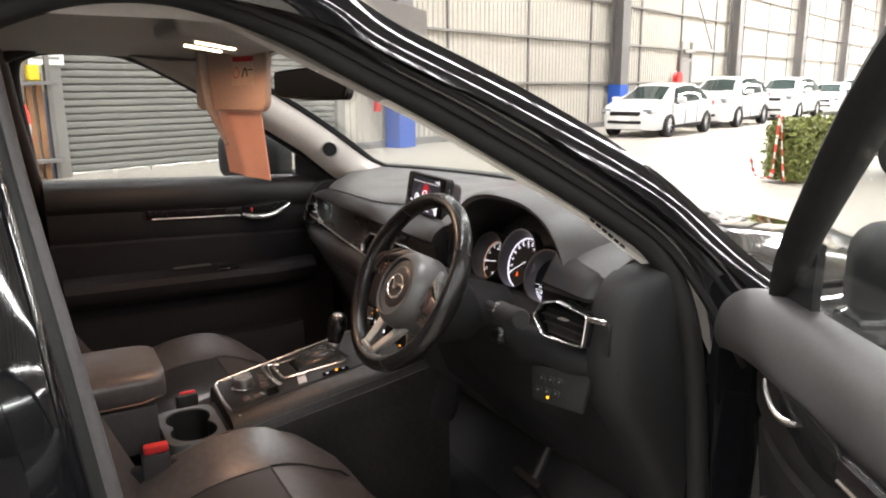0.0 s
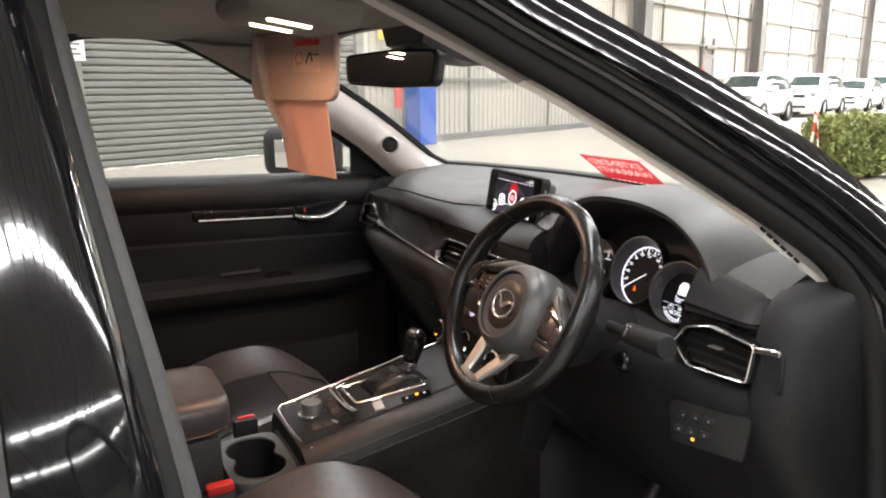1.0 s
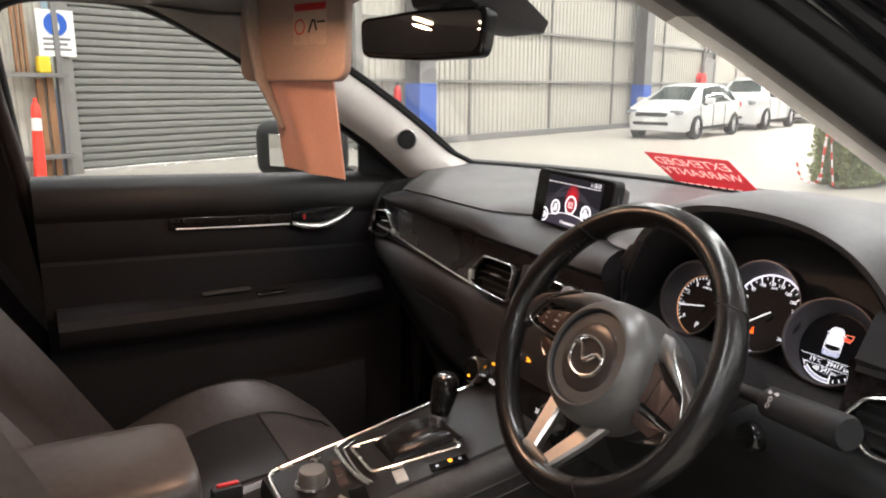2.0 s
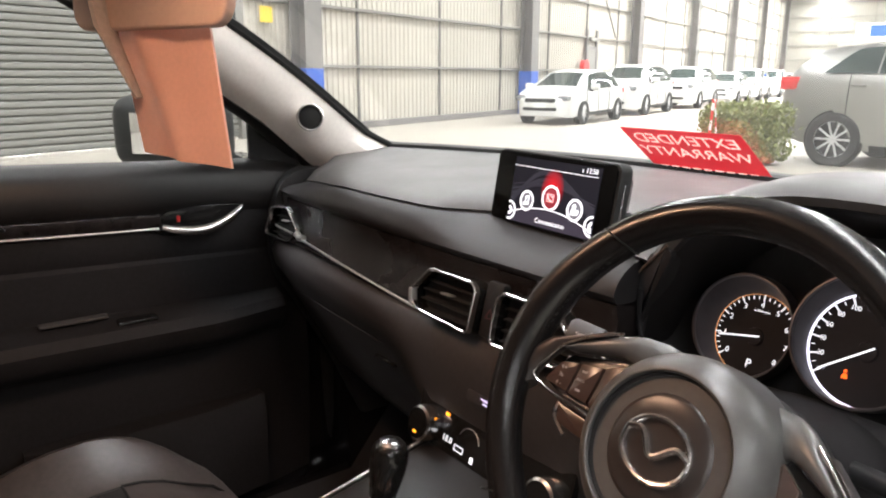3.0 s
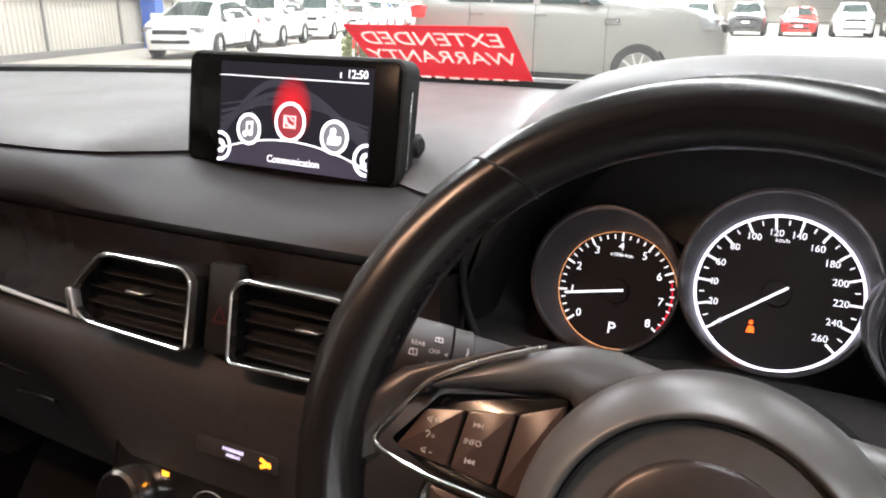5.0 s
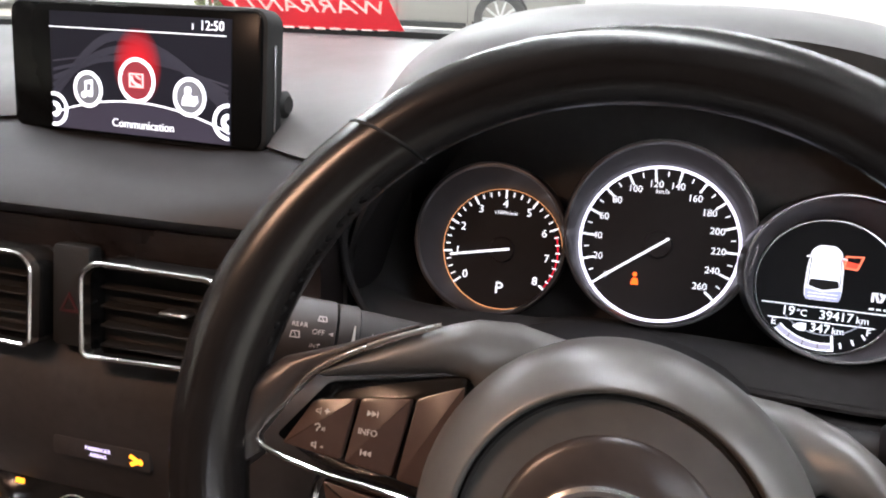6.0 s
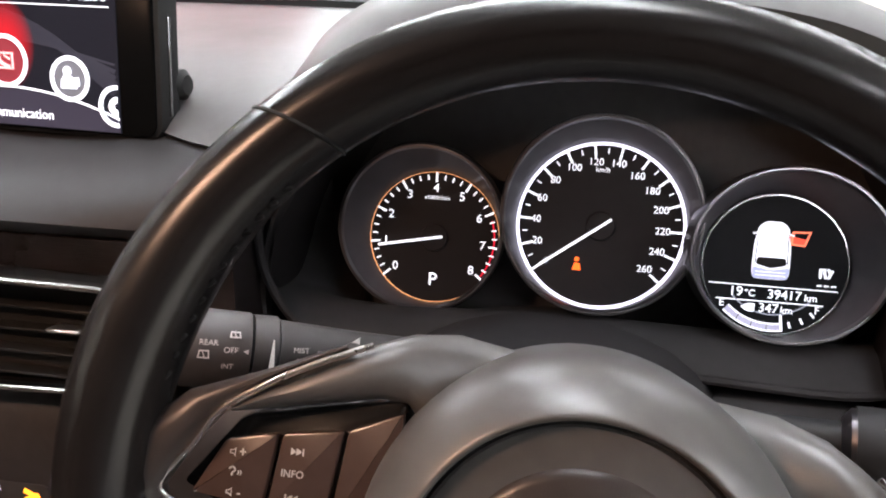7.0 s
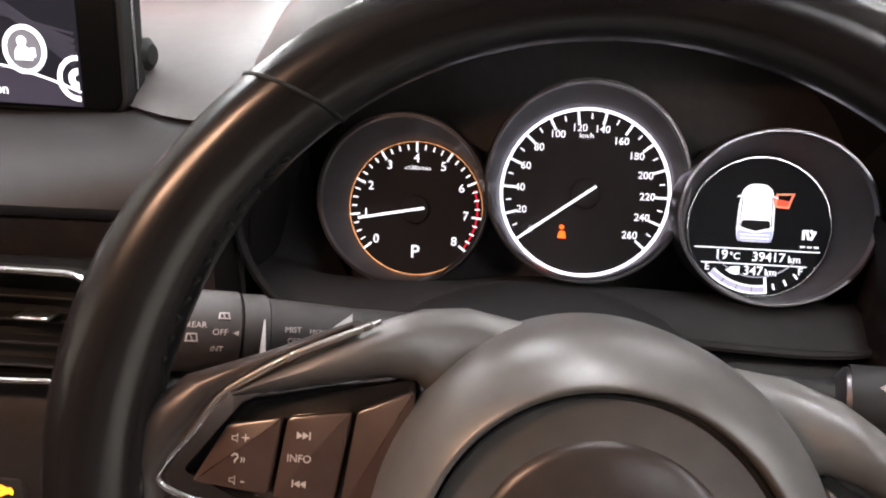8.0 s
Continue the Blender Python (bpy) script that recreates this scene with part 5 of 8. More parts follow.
# bowl round the gauges, with its rounded lip
lip = smooth_path([(0.192, 0.790, 1.085), (0.193, 0.790, 1.048), (0.204, 0.790, 1.020), (0.220, 0.789, 1.006), (0.242, 0.788, 0.999), (0.285, 0.788, 0.997), (0.348, 0.788, 1.000), (0.395, 0.788, 1.001), (0.450, 0.788, 1.000), (0.526, 0.788, 0.998), (0.562, 0.789, 1.006), (0.588, 0.790, 1.030), (0.598, 0.790, 1.085)], 5)
well = smooth_path([(0.216, 0.860, 1.085), (0.218, 0.860, 1.042), (0.230, 0.860, 1.010), (0.242, 0.860, 0.984), (0.262, 0.860, 0.968), (0.300, 0.860, 0.962), (0.348, 0.860, 0.964), (0.395, 0.860, 0.966), (0.445, 0.860, 0.964), (0.510, 0.860, 0.962), (0.545, 0.860, 0.978), (0.562, 0.860, 1.030), (0.572, 0.860, 1.085)], 5)
rings = []
for a, b in zip(lip, well):
    rings.append([a.lerp(b, f) + (b - a).cross(Vector((0, 1, 0))).cross(Vector((0, 1, 0))) * 0.9 * math.sin(math.pi * f) for f in np.linspace(0, 1, 8)])
bowl = part("gauge_bowl", loft(rings, caps=False, closed=False), DOOR_PLASTIC, hood, world=True)
part("bowl_lip", tube(lip, 0.0028, 8), DOOR_PLASTIC, bowl, world=True)
part("column_shroud", loft([[Vector((0.366 + w * math.cos(a), y, z + h * math.sin(a))) for a in np.linspace(0, 2 * math.pi, 25)[:-1]] for y, z, w, h in ((0.660, 1.018, 0.050, 0.040), (0.72, 1.000, 0.072, 0.046), (0.78, 0.980, 0.095, 0.050), (0.84, 0.955, 0.11, 0.055))]), DOOR_PLASTIC, dash, world=True)
hw = [(0.217, 1.138), (0.186, 1.106), (0.146, 1.058), (0.150, 1.048), (0.172, 1.005), (0.182, 1.003), (0.196, 1.06), (0.226, 1.126)]
part("hood_wing", prism(round_corners(hw, 0.010), 0.030, 0.005, Matrix(((1, 0, 0, 0), (0, 0, -1, 0.822), (0, 1, 0, 0), (0, 0, 0, 1)))), PAD_FRONT, hood, world=True)
part("hood_line", tube(smooth_path([(0.219, 0.792, 1.136), (0.187, 0.7905, 1.101), (0.152, 0.7905, 1.056), (0.156, 0.7905, 1.044), (0.176, 0.7905, 1.008)], 4), 0.0013, 6), mat("bronze_line", (0.10, 0.065, 0.05), 0.4), hood, "thin bronze line", world=True)
# switches low on the driver's side
SWM = pose(0.640, 0.757, 0.905, 68, 0, 5)
sw = part("switch_panel", prism(round_corners([(-0.078, 0.018), (-0.070, 0.022), (0.058, 0.040), (0.062, -0.022), (-0.052, -0.036)], 0.006), 0.006, 0.002, SWM), RUBBER, dash, world=True)
for i in range(3):
    for j in range(2):
        part("switch", rbox(0.015, 0.011, 0.003, 0.001, 1, SWM @ pose(-0.044 + 0.021 * i, 0.006 + 0.003 * i - 0.021 * j, 0.0065)), END_CAP, sw, world=True)
        part("switch_mark", rbox(0.0035, 0.003, 0.0004, 0, 1, SWM @ pose(-0.044 + 0.021 * i, 0.006 + 0.003 * i - 0.021 * j, 0.0082)), mat("dim_mark", (0.20, 0.20, 0.21), 0.5), sw, world=True)
part("switch_light", rbox(0.005, 0.004, 0.001, 0.0, 1, SWM @ pose(-0.018, -0.021, 0.0070)), LIT_ORANGE, sw, world=True)
part("start_button", lathe([(0.0, 0.010), (0.013, 0.010), (0.016, 0.007), (0.018, 0.0), (0.018, -0.01)], 24, pose(0.470, 0.742, 0.955, 80, 0, 0)), GLOSS, dash, world=True)
for s in (1, -1):
    rings = []
    high = ((1.128, 0.092), (1.125, 0.072), (1.117, 0.050), (1.104, 0.031), (1.085, 0.017)) if s > 0 else ((1.116, 0.072), (1.110, 0.050), (1.100, 0.034), (1.085, 0.020))
    for z, dy in high + ((1.06, 0.008), (0.99, 0.0), (0.95, 0.0), (0.90, 0.012), (0.85, 0.045), (0.78, 0.085), (0.70, 0.13), (0.55, 0.20)):
        rings.append([Vector((s * x, y + dy, z)) for x, y in ((0.684, 0.772), (0.694, 0.768), (0.715, 0.772), (0.738, 0.784), (0.752, 0.806), (0.757, 0.84), (0.757, 0.98), (0.684, 0.98))])
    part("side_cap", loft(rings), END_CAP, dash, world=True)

# gauges
cluster = thing("instrument_cluster", "three round lit gauges in silver rings", "gauges", Matrix.Translation((0.39, 0.85, 0.99)))
part("backing", rbox(0.40, 0.008, 0.20, 0.003, 1, pose(0.39, 0.900, 1.060, -19, 0, 0)), PLASTIC, cluster, world=True)


def gauge(c, r, rb, dx, dy, tilt=70, wide=1.0):
    """dx, dy: how far the front ring sits off the dial; wide: how much wider than high it is."""
    m = pose(*c, tilt, 0, 0)
    g = part("gauge", lathe([(0, -0.002), (r, -0.002), (r, 0.0), (0, 0.0)], 48, m), DIAL, cluster, world=True)
    rings = []
    for f in np.linspace(0, 1, 6):
        rr = lerp(r + 0.0005, rb - 0.001, f)
        rings.append([m @ Vector((dx * f + rr * lerp(1, wide, f) * math.cos(t), dy * f + rr / lerp(1, wide, f) * math.sin(t), 0.022 * f)) for t in np.linspace(0, 2 * math.pi, 57)[:-1]])
    part("gauge_cone", loft(rings, caps=False), CONE, g, world=True)
    part("gauge_ring", lathe([(rb - 0.0020, 0.021), (rb - 0.001, 0.0240), (rb + 0.0006, 0.0240), (rb + 0.0016, 0.021), (rb + 0.0016, 0.004)], 64, m @ Matrix.Translation((dx, dy, 0)) @ Matrix.Diagonal((wide, 1 / wide, 1, 1)), caps=False), RING, g, "dark chrome gauge ring", world=True)
    return g, m


RING = mat("smoked_chrome_ring", (0.19, 0.18, 0.19), 0.32, metal=1, var=0.08)


def polar(r, deg, z=0.0):
    return r * math.cos(radians(deg)), r * math.sin(radians(deg)), z


def ticks(g, m, r, degs, length, width, material, nm):
    for d in degs:
        x, y, _ = polar(r - length / 2, d)
        part(nm, rbox(length, width, 0.0006, 0, 1, m @ pose(x, y, 0.0008, 0, 0, d)), material, g, world=True)


def needle(g, m, deg, l0, l1):
    a, b = Vector(polar(l0, deg, 0.004)), Vector(polar(l1, deg, 0.004))
    mid = (a + b) / 2
    n_ = part("needle", rbox((b - a).length, 0.0016, 0.0012, 0.0004, 1, m @ pose(mid.x, mid.y, mid.z, 0, 0, deg)), LIT, g, world=True)
    part("needle_hub", lathe([(0.0, 0.0030), (0.0085, 0.0028), (0.0092, 0.001)], 24, m), DIAL, n_, world=True)


g1, m1 = gauge((0.2854, 0.8558, 1.0455), 0.0432, 0.0520, -0.0059, 0.0071, 72)
A0, A1 = 219.5, -38
ticks(g1, m1, 0.0426, [lerp(A0, A1, k / 8) for k in range(9)], 0.0062, 0.0012, LIT, "tick")
ticks(g1, m1, 0.0412, [lerp(A0, A1, k / 32) for k in range(33) if k % 4], 0.0032, 0.0009, LIT, "small_tick")
for k in range(9):
    x, y, _ = polar(0.0324, lerp(A0, A1, k / 8))
    part("number", text_bm(str(k), 0.0080, 0.0004, m1 @ Matrix.Translation((x, y, 0.001))), LIT, g1, world=True)
part("amber_ring", ring_flat(0.0427, 0.0431, 0.0, 0.0010, 64, m1), LIT_AMBER_RING, g1, world=True)
red = loft([[m1 @ Vector(polar(r, lerp(20, -36, k / 14), z)) for r, z in ((0.0392, 0.0007), (0.0402, 0.0007), (0.0402, 0.0004), (0.0392, 0.0004))] for k in range(15)])
part("red_zone", red, glow("lit_dark_red", (0.8, 0.02, 0.05), 0.6), g1, world=True)
part("unit", text_bm("x1000r/min", 0.0036, 0.0003, m1 @ Matrix.Translation((0.0005, 0.0262, 0.001))), LIT, g1, world=True)
part("gear_letter", text_bm("P", 0.0118, 0.0004, m1 @ Matrix.Translation((0.0005, -0.0280, 0.001))), LIT, g1, world=True)
needle(g1, m1, 191, -0.006, 0.0375)

g2, m2 = gauge((0.3912, 0.8548, 1.0624), 0.0520, 0.0592, -0.0015, 0.0072, 71)
S0, S1 = 217, -40.5
part("lit_ring", ring_flat(0.0507, 0.0524, 0.0, 0.0012, 72, m2), LIT_RING, g2, "white lit ring", world=True)
ticks(g2, m2, 0.0508, [lerp(S0, S1, k / 13) for k in range(14)], 0.0078, 0.0013, LIT, "tick")
ticks(g2, m2, 0.0488, [lerp(S0, S1, (k + 0.5) / 13) for k in range(13)], 0.0032, 0.0008, LIT, "small_tick")
for k in range(14):
    x, y, _ = polar(0.0382 if k > 7 else 0.0402, lerp(S0, S1, k / 13))
    part("number", text_bm(str(20 * k), 0.0064, 0.0004, m2 @ Matrix.Translation((x, y, 0.001))), LIT if k else LIT_DIM, g2, world=True)
part("unit", text_bm("km/h", 0.0044, 0.0003, m2 @ Matrix.Translation((-0.0012, 0.0352, 0.001))), LIT, g2, world=True)
needle(g2, m2, 216.5, -0.008, 0.0450)
bi = [(-0.0022, -0.0035), (0.0030, -0.0035), (0.0022, 0.0005), (0.0, 0.001), (-0.0012, 0.0005)]
part("belt_light", join(prism(bi, 0.0008, m=m2 @ Matrix.Translation((-0.0130, -0.0250, 0.001))), lathe([(0.0014, 0), (0.0014, 0.0008)], 12, m2 @ Matrix.Translation((-0.0128, -0.0217, 0.001)))), LIT_BELT, g2, "lit seat belt warning", world=True)

g3, m3 = gauge((0.494, 0.8406, 1.0515), 0.0424, 0.0525, 0.0030, 0.0065, 69, 1.055)
part("display_face", lathe([(0, 0.0002), (0.0412, 0.0002), (0.0412, 0.0006), (0, 0.0006)], 48, m3), glow("small_display_dark", (0.004, 0.004, 0.005), 0.3), g3, world=True)
part("display_ring", ring_flat(0.0412, 0.0422, 0.0, 0.0014, 64, m3), DARK_CHROME, g3, "thin ring round the small display", world=True)
d3 = m3 @ Matrix.Translation((0, 0, 0.0012))
cp = d3 @ Matrix.Translation((-0.0022, 0.0085, 0))
PIC_GREY = glow("picture_grey", (0.34, 0.35, 0.50), 0.9)
PIC_WHITE = glow("picture_white", (0.80, 0.80, 0.86), 1.0)
part("car_picture", prism(round_corners([(-0.0100, -0.0172), (0.0100, -0.0172), (0.0108, -0.0110), (0.0104, 0.0040), (0.0085, 0.0140), (0.0045, 0.0172), (-0.0045, 0.0172), (-0.0085, 0.0140), (-0.0104, 0.0040), (-0.0108, -0.0110)], 0.003), 0.0004, m=cp), PIC_WHITE, g3, world=True)
part("car_tail_picture", prism(round_corners([(-0.0098, -0.0170), (0.0098, -0.0170), (0.0106, -0.0098), (0.0, -0.0118), (-0.0106, -0.0098)], 0.0016), 0.0003, m=cp @ Matrix.Translation((0, 0, 0.0004))), PIC_GREY, g3, world=True)
part("car_glass_picture", prism(round_corners([(-0.0088, -0.0085), (0.0, -0.0108), (0.0088, -0.0085), (0.0080, -0.0042), (-0.0080, -0.0042)], 0.0012), 0.0004, m=cp @ Matrix.Translation((0, 0, 0.0005))), DIAL, g3, world=True)
part("car_roof_picture", prism(round_corners([(-0.0080, -0.0038), (0.0080, -0.0038), (0.0074, 0.0110), (-0.0074, 0.0110)], 0.002), 0.0004, m=cp @ Matrix.Translation((0, 0, 0.0006))), LIT, g3, world=True)
for s in (-1, 1):
    part("car_side_picture", prism([(s * 0.0090, -0.0080), (s * 0.0095, -0.0080), (s * 0.0087, 0.0105), (s * 0.0082, 0.0105)], 0.0003, m=cp @ Matrix.Translation((0, 0, 0.0005))), DIAL, g3, world=True)
    part("car_mirror_picture", rbox(0.0030, 0.0010, 0.0004, 0, 1, cp @ pose(s * 0.0102, 0.0098, 0.0006, 0, 0, -s * 15)), PIC_WHITE, g3, world=True)
part("car_bonnet_picture", prism(round_corners([(-0.0066, 0.0122), (0.0066, 0.0122), (0.0040, 0.0128), (-0.0040, 0.0128)], 0.0002), 0.0004, m=cp @ Matrix.Translation((0, 0, 0.0006))), PIC_GREY, g3, world=True)
for y in (-0.0130, -0.0150):
    part("car_line_picture", rbox(0.0170, 0.0005, 0.0003, 0, 1, cp @ Matrix.Translation((0, y, 0.0008))), PIC_WHITE, g3, world=True)
part("open_door_picture", frame_bm([(0.0078, 0.0125), (0.0160, 0.0120), (0.0190, 0.0210), (0.0085, 0.0205)], 0.0009, 0.0005, d3 @ Matrix.Translation((0, 0, 0.0003)), 0.0001), glow("lit_coral", (1.0, 0.22, 0.12), 1.2), g3, "red open door symbol", world=True)
part("open_door_fill", prism([(0.0078, 0.0125), (0.0158, 0.0122), (0.0172, 0.0160), (0.0068, 0.0178)], 0.0002, m=d3 @ Matrix.Translation((0, 0, 0.0002))), glow("lit_deep_red", (0.90, 0.09, 0.05), 0.9), g3, world=True)
for y, x0, x1 in ((-0.0132, -0.0365, 0.0367), (-0.0223, -0.0318, 0.0295)):
    part("line", rbox(x1 - x0, 0.0006, 0.0004, 0, 1, d3 @ Matrix.Translation(((x0 + x1) / 2, y, 0))), LIT, g3, world=True)
part("temperature", text_bm("19", 0.0082, 0.0003, d3 @ Matrix.Translation((-0.0205, -0.0175, 0))), LIT, g3, world=True)
part("temperature_unit", text_bm("\u00b0C", 0.0058, 0.0003, d3 @ Matrix.Translation((-0.0125, -0.0180, 0))), LIT, g3, world=True)
part("odometer", text_bm("39417", 0.0078, 0.0003, d3 @ Matrix.Translation((0.0072, -0.0178, 0))), LIT, g3, world=True)
part("odometer_unit", text_bm("km", 0.0060, 0.0003, d3 @ Matrix.Translation((0.0222, -0.0184, 0))), LIT, g3, world=True)
part("range", text_bm("347", 0.0078, 0.0003, d3 @ Matrix.Translation((-0.0012, -0.0264, 0))), LIT, g3, world=True)
part("range_unit", text_bm("km", 0.0058, 0.0003, d3 @ Matrix.Translation((0.0092, -0.0268, 0))), LIT, g3, world=True)
part("pump_mark", join(rbox(0.0040, 0.0048, 0.0004, 0.0001, 1, d3 @ pose(-0.0112, -0.0264, 0)), prism([(-0.0172, -0.0264), (-0.0138, -0.0242), (-0.0138, -0.0286)], 0.0004, m=d3)), LIT, g3, world=True)
part("fuel_empty", text_bm("E", 0.0062, 0.0003, d3 @ Matrix.Translation((-0.0282, -0.0249, 0))), LIT, g3, world=True)
part("fuel_full", text_bm("F", 0.0062, 0.0003, d3 @ Matrix.Translation((0.0262, -0.0254, 0))), LIT, g3, world=True)
FUEL_GREY = glow("fuel_bar_white", (0.34, 0.33, 0.42), 0.8)
for k in range(4):
    bar = [d3 @ Vector(polar(r, 227 + 13.8 * k + 13.0 * f, z)) for z in (0.0, 0.0004) for r, f in ((0.0358, 0), (0.0358, 0.5), (0.0358, 1), (0.0392, 1), (0.0392, 0.5), (0.0392, 0))]
    part("fuel_bar", loft([bar[:6], bar[6:]]), FUEL_GREY, g3, world=True)
for nm, r0, r1 in (("fuel_edge", 0.0350, 0.0358), ("fuel_edge", 0.0392, 0.0400)):
    part(nm, loft([[d3 @ Vector(polar(r, a, z)) for r, z in ((r0, 0), (r1, 0), (r1, 0.0006), (r0, 0.0006))] for a in np.linspace(227, 281, 14)]), LIT, g3, world=True)
part("fuel_end", rbox(0.0012, 0.0095, 0.0006, 0, 1, d3 @ pose(0.0066, -0.0345, 0.0002, 0, 0, 8)), LIT, g3, world=True)
part("range_arc", loft([[d3 @ Vector(polar(r, a, z)) for r, z in ((0.0296, 0), (0.0302, 0), (0.0302, 0.0004), (0.0296, 0.0004))] for a in np.linspace(222, 318, 20)]), LIT_DIM, g3, world=True)
for a in (288, 299, 310):
    part("fuel_tick", rbox(0.0036, 0.0010, 0.0004, 0, 1, d3 @ pose(*polar(0.0370, a, 0), 0, 0, a)), LIT, g3, world=True)
part("assist_mark", join(rbox(0.0014, 0.0056, 0.0004, 0, 1, d3 @ pose(0.0262, -0.0032, 0)), rbox(0.0034, 0.0012, 0.0004, 0, 1, d3 @ pose(0.0276, -0.0008, 0)), rbox(0.0014, 0.0044, 0.0004, 0, 1, d3 @ pose(0.0288, -0.0038, 0, 0, 0, 18)), rbox(0.0014, 0.0056, 0.0004, 0, 1, d3 @ pose(0.0318, -0.0034, 0, 0, 0, -24)), rbox(0.0014, 0.0036, 0.0004, 0, 1, d3 @ pose(0.0312, -0.0018, 0, 0, 0, 30))), PIC_WHITE, g3, world=True)
for k in range(3):
    part("dash_mark", rbox(0.0026, 0.0009, 0.0004, 0, 1, d3 @ Matrix.Translation((0.0262 + 0.0040 * k, -0.0103, 0))), LIT, g3, world=True)

# ---- steering wheel ----
WM = pose(0.3756, 0.597, 1.0605, 61, 0, 0)
sw_ = thing("steering_wheel", "black leather steering wheel with silver spokes", "steering wheel", WM)
RM = 0.1615


def rim_arc(a0, a1, n, rx=0.0148, rz=0.0168):
    """A stretch of the rim: thicker where the thumbs rest, drawn in a little low down."""
    rings = []
    for k in range(n + 1):
        deg = lerp(a0, a1, k / n)
        a = radians(deg)
        c, s_ = math.cos(a), math.sin(a)
        g = 1.0 + sum(0.17 * math.exp(-(((deg - q + 180) % 360 - 180) / 20) ** 2) for q in (163, 0))
        rm = RM - 0.007 * math.exp(-(((deg - 222 + 180) % 360 - 180) / 28) ** 2)
        rings.append([Vector(((rm + rx * g * math.cos(t)) * c, (rm + rx * g * math.cos(t)) * s_, rz * g * math.sin(t))) for t in np.linspace(0, 2 * math.pi, 21)[:-1]])
    return loft(rings)


def rim_seam(a, lean=6.0):
    """A dark seam across the rim, leaning towards its inside."""
    path = []
    for t in np.linspace(0, 2 * math.pi, 25)[:-1]:
        b = radians(a - lean * (1 - math.cos(t)) / 2)
        path.append(((RM + 0.01495 * math.cos(t)) * math.cos(b), (RM + 0.01495 * math.cos(t)) * math.sin(b), 0.01695 * math.sin(t)))
    return tube(path, 0.0008, 6, closed=True)


for a0, a1 in ((28.5, 133.2), (133.2, 218.0), (218.0, 296.0), (296.0, 388.5)):
    part("rim", rim_arc(a0, a1, 40), LEATHER, sw_)
for a, lean in ((133.2, 6), (28.5, -6), (218, -5), (296, 5)):
    part("rim_seam", rim_seam(a, lean), RUBBER, sw_)
# hand stitching on the inside of the rim
for a0, a1 in ((136, 166), (-4, 26)):
    for k in range(12):
        a = lerp(a0, a1, k / 11)
        part("stitch", rbox(0.0035, 0.0014, 0.0014, 0.0004, 1, pose(*polar(RM - 0.0150 - 0.0018 * math.exp(-((a - (163 if a > 90 else 0)) / 20) ** 2), a, 0.004), 0, 0, a + 65)), RUBBER, sw_)
HUB = Matrix.Translation((0.0008, -0.0182, 0.0))
part("hub", lathe([(0.0, 0.0150), (0.026, 0.0147), (0.0370, 0.0139), (0.0400, 0.0124), (0.0414, 0.0100), (0.0418, 0.0060)], 56, HUB), BROWN_PAD, sw_, "dark leather hub cap")
# same leather as the hub; the hollow's shade is given by a darker colour
part("hub_valley", lathe([(0.0414, 0.0080), (0.0430, 0.0068), (0.0475, 0.0064), (0.0515, 0.0090), (0.0530, 0.0135), (0.0536, 0.0152)], 56, HUB, caps=False), PAD_FRONT, sw_, "sunken ring round the hub cap")
part("hub_groove", lathe([(0.0533, 0.012), (0.0536, 0.0142), (0.0552, 0.0142), (0.056, 0.012)], 56, HUB, caps=False), RUBBER, sw_)
cp_ = [(p.x, p.y) for p in smooth_path([(0.0546, 0.0120, 0), (0.0549, 0.0170, 0), (0.0560, 0.0186, 0), (0.0578, 0.0180, 0), (0.0620, 0.0146, 0), (0.0676, 0.0080, 0), (0.0718, 0.0, 0), (0.0740, -0.0090, 0), (0.0750, -0.022, 0), (0.0758, -0.045, 0)], 4)]
part("hub_collar", lathe(cp_ + [(0.066, -0.060)], 72, HUB), COLLAR, sw_)
TURNED = HUB @ Matrix.Rotation(radians(-9), 4, "Z") @ HUB.inverted()
TURNED_TWICE = HUB @ Matrix.Rotation(radians(-18), 4, "Z") @ HUB.inverted()
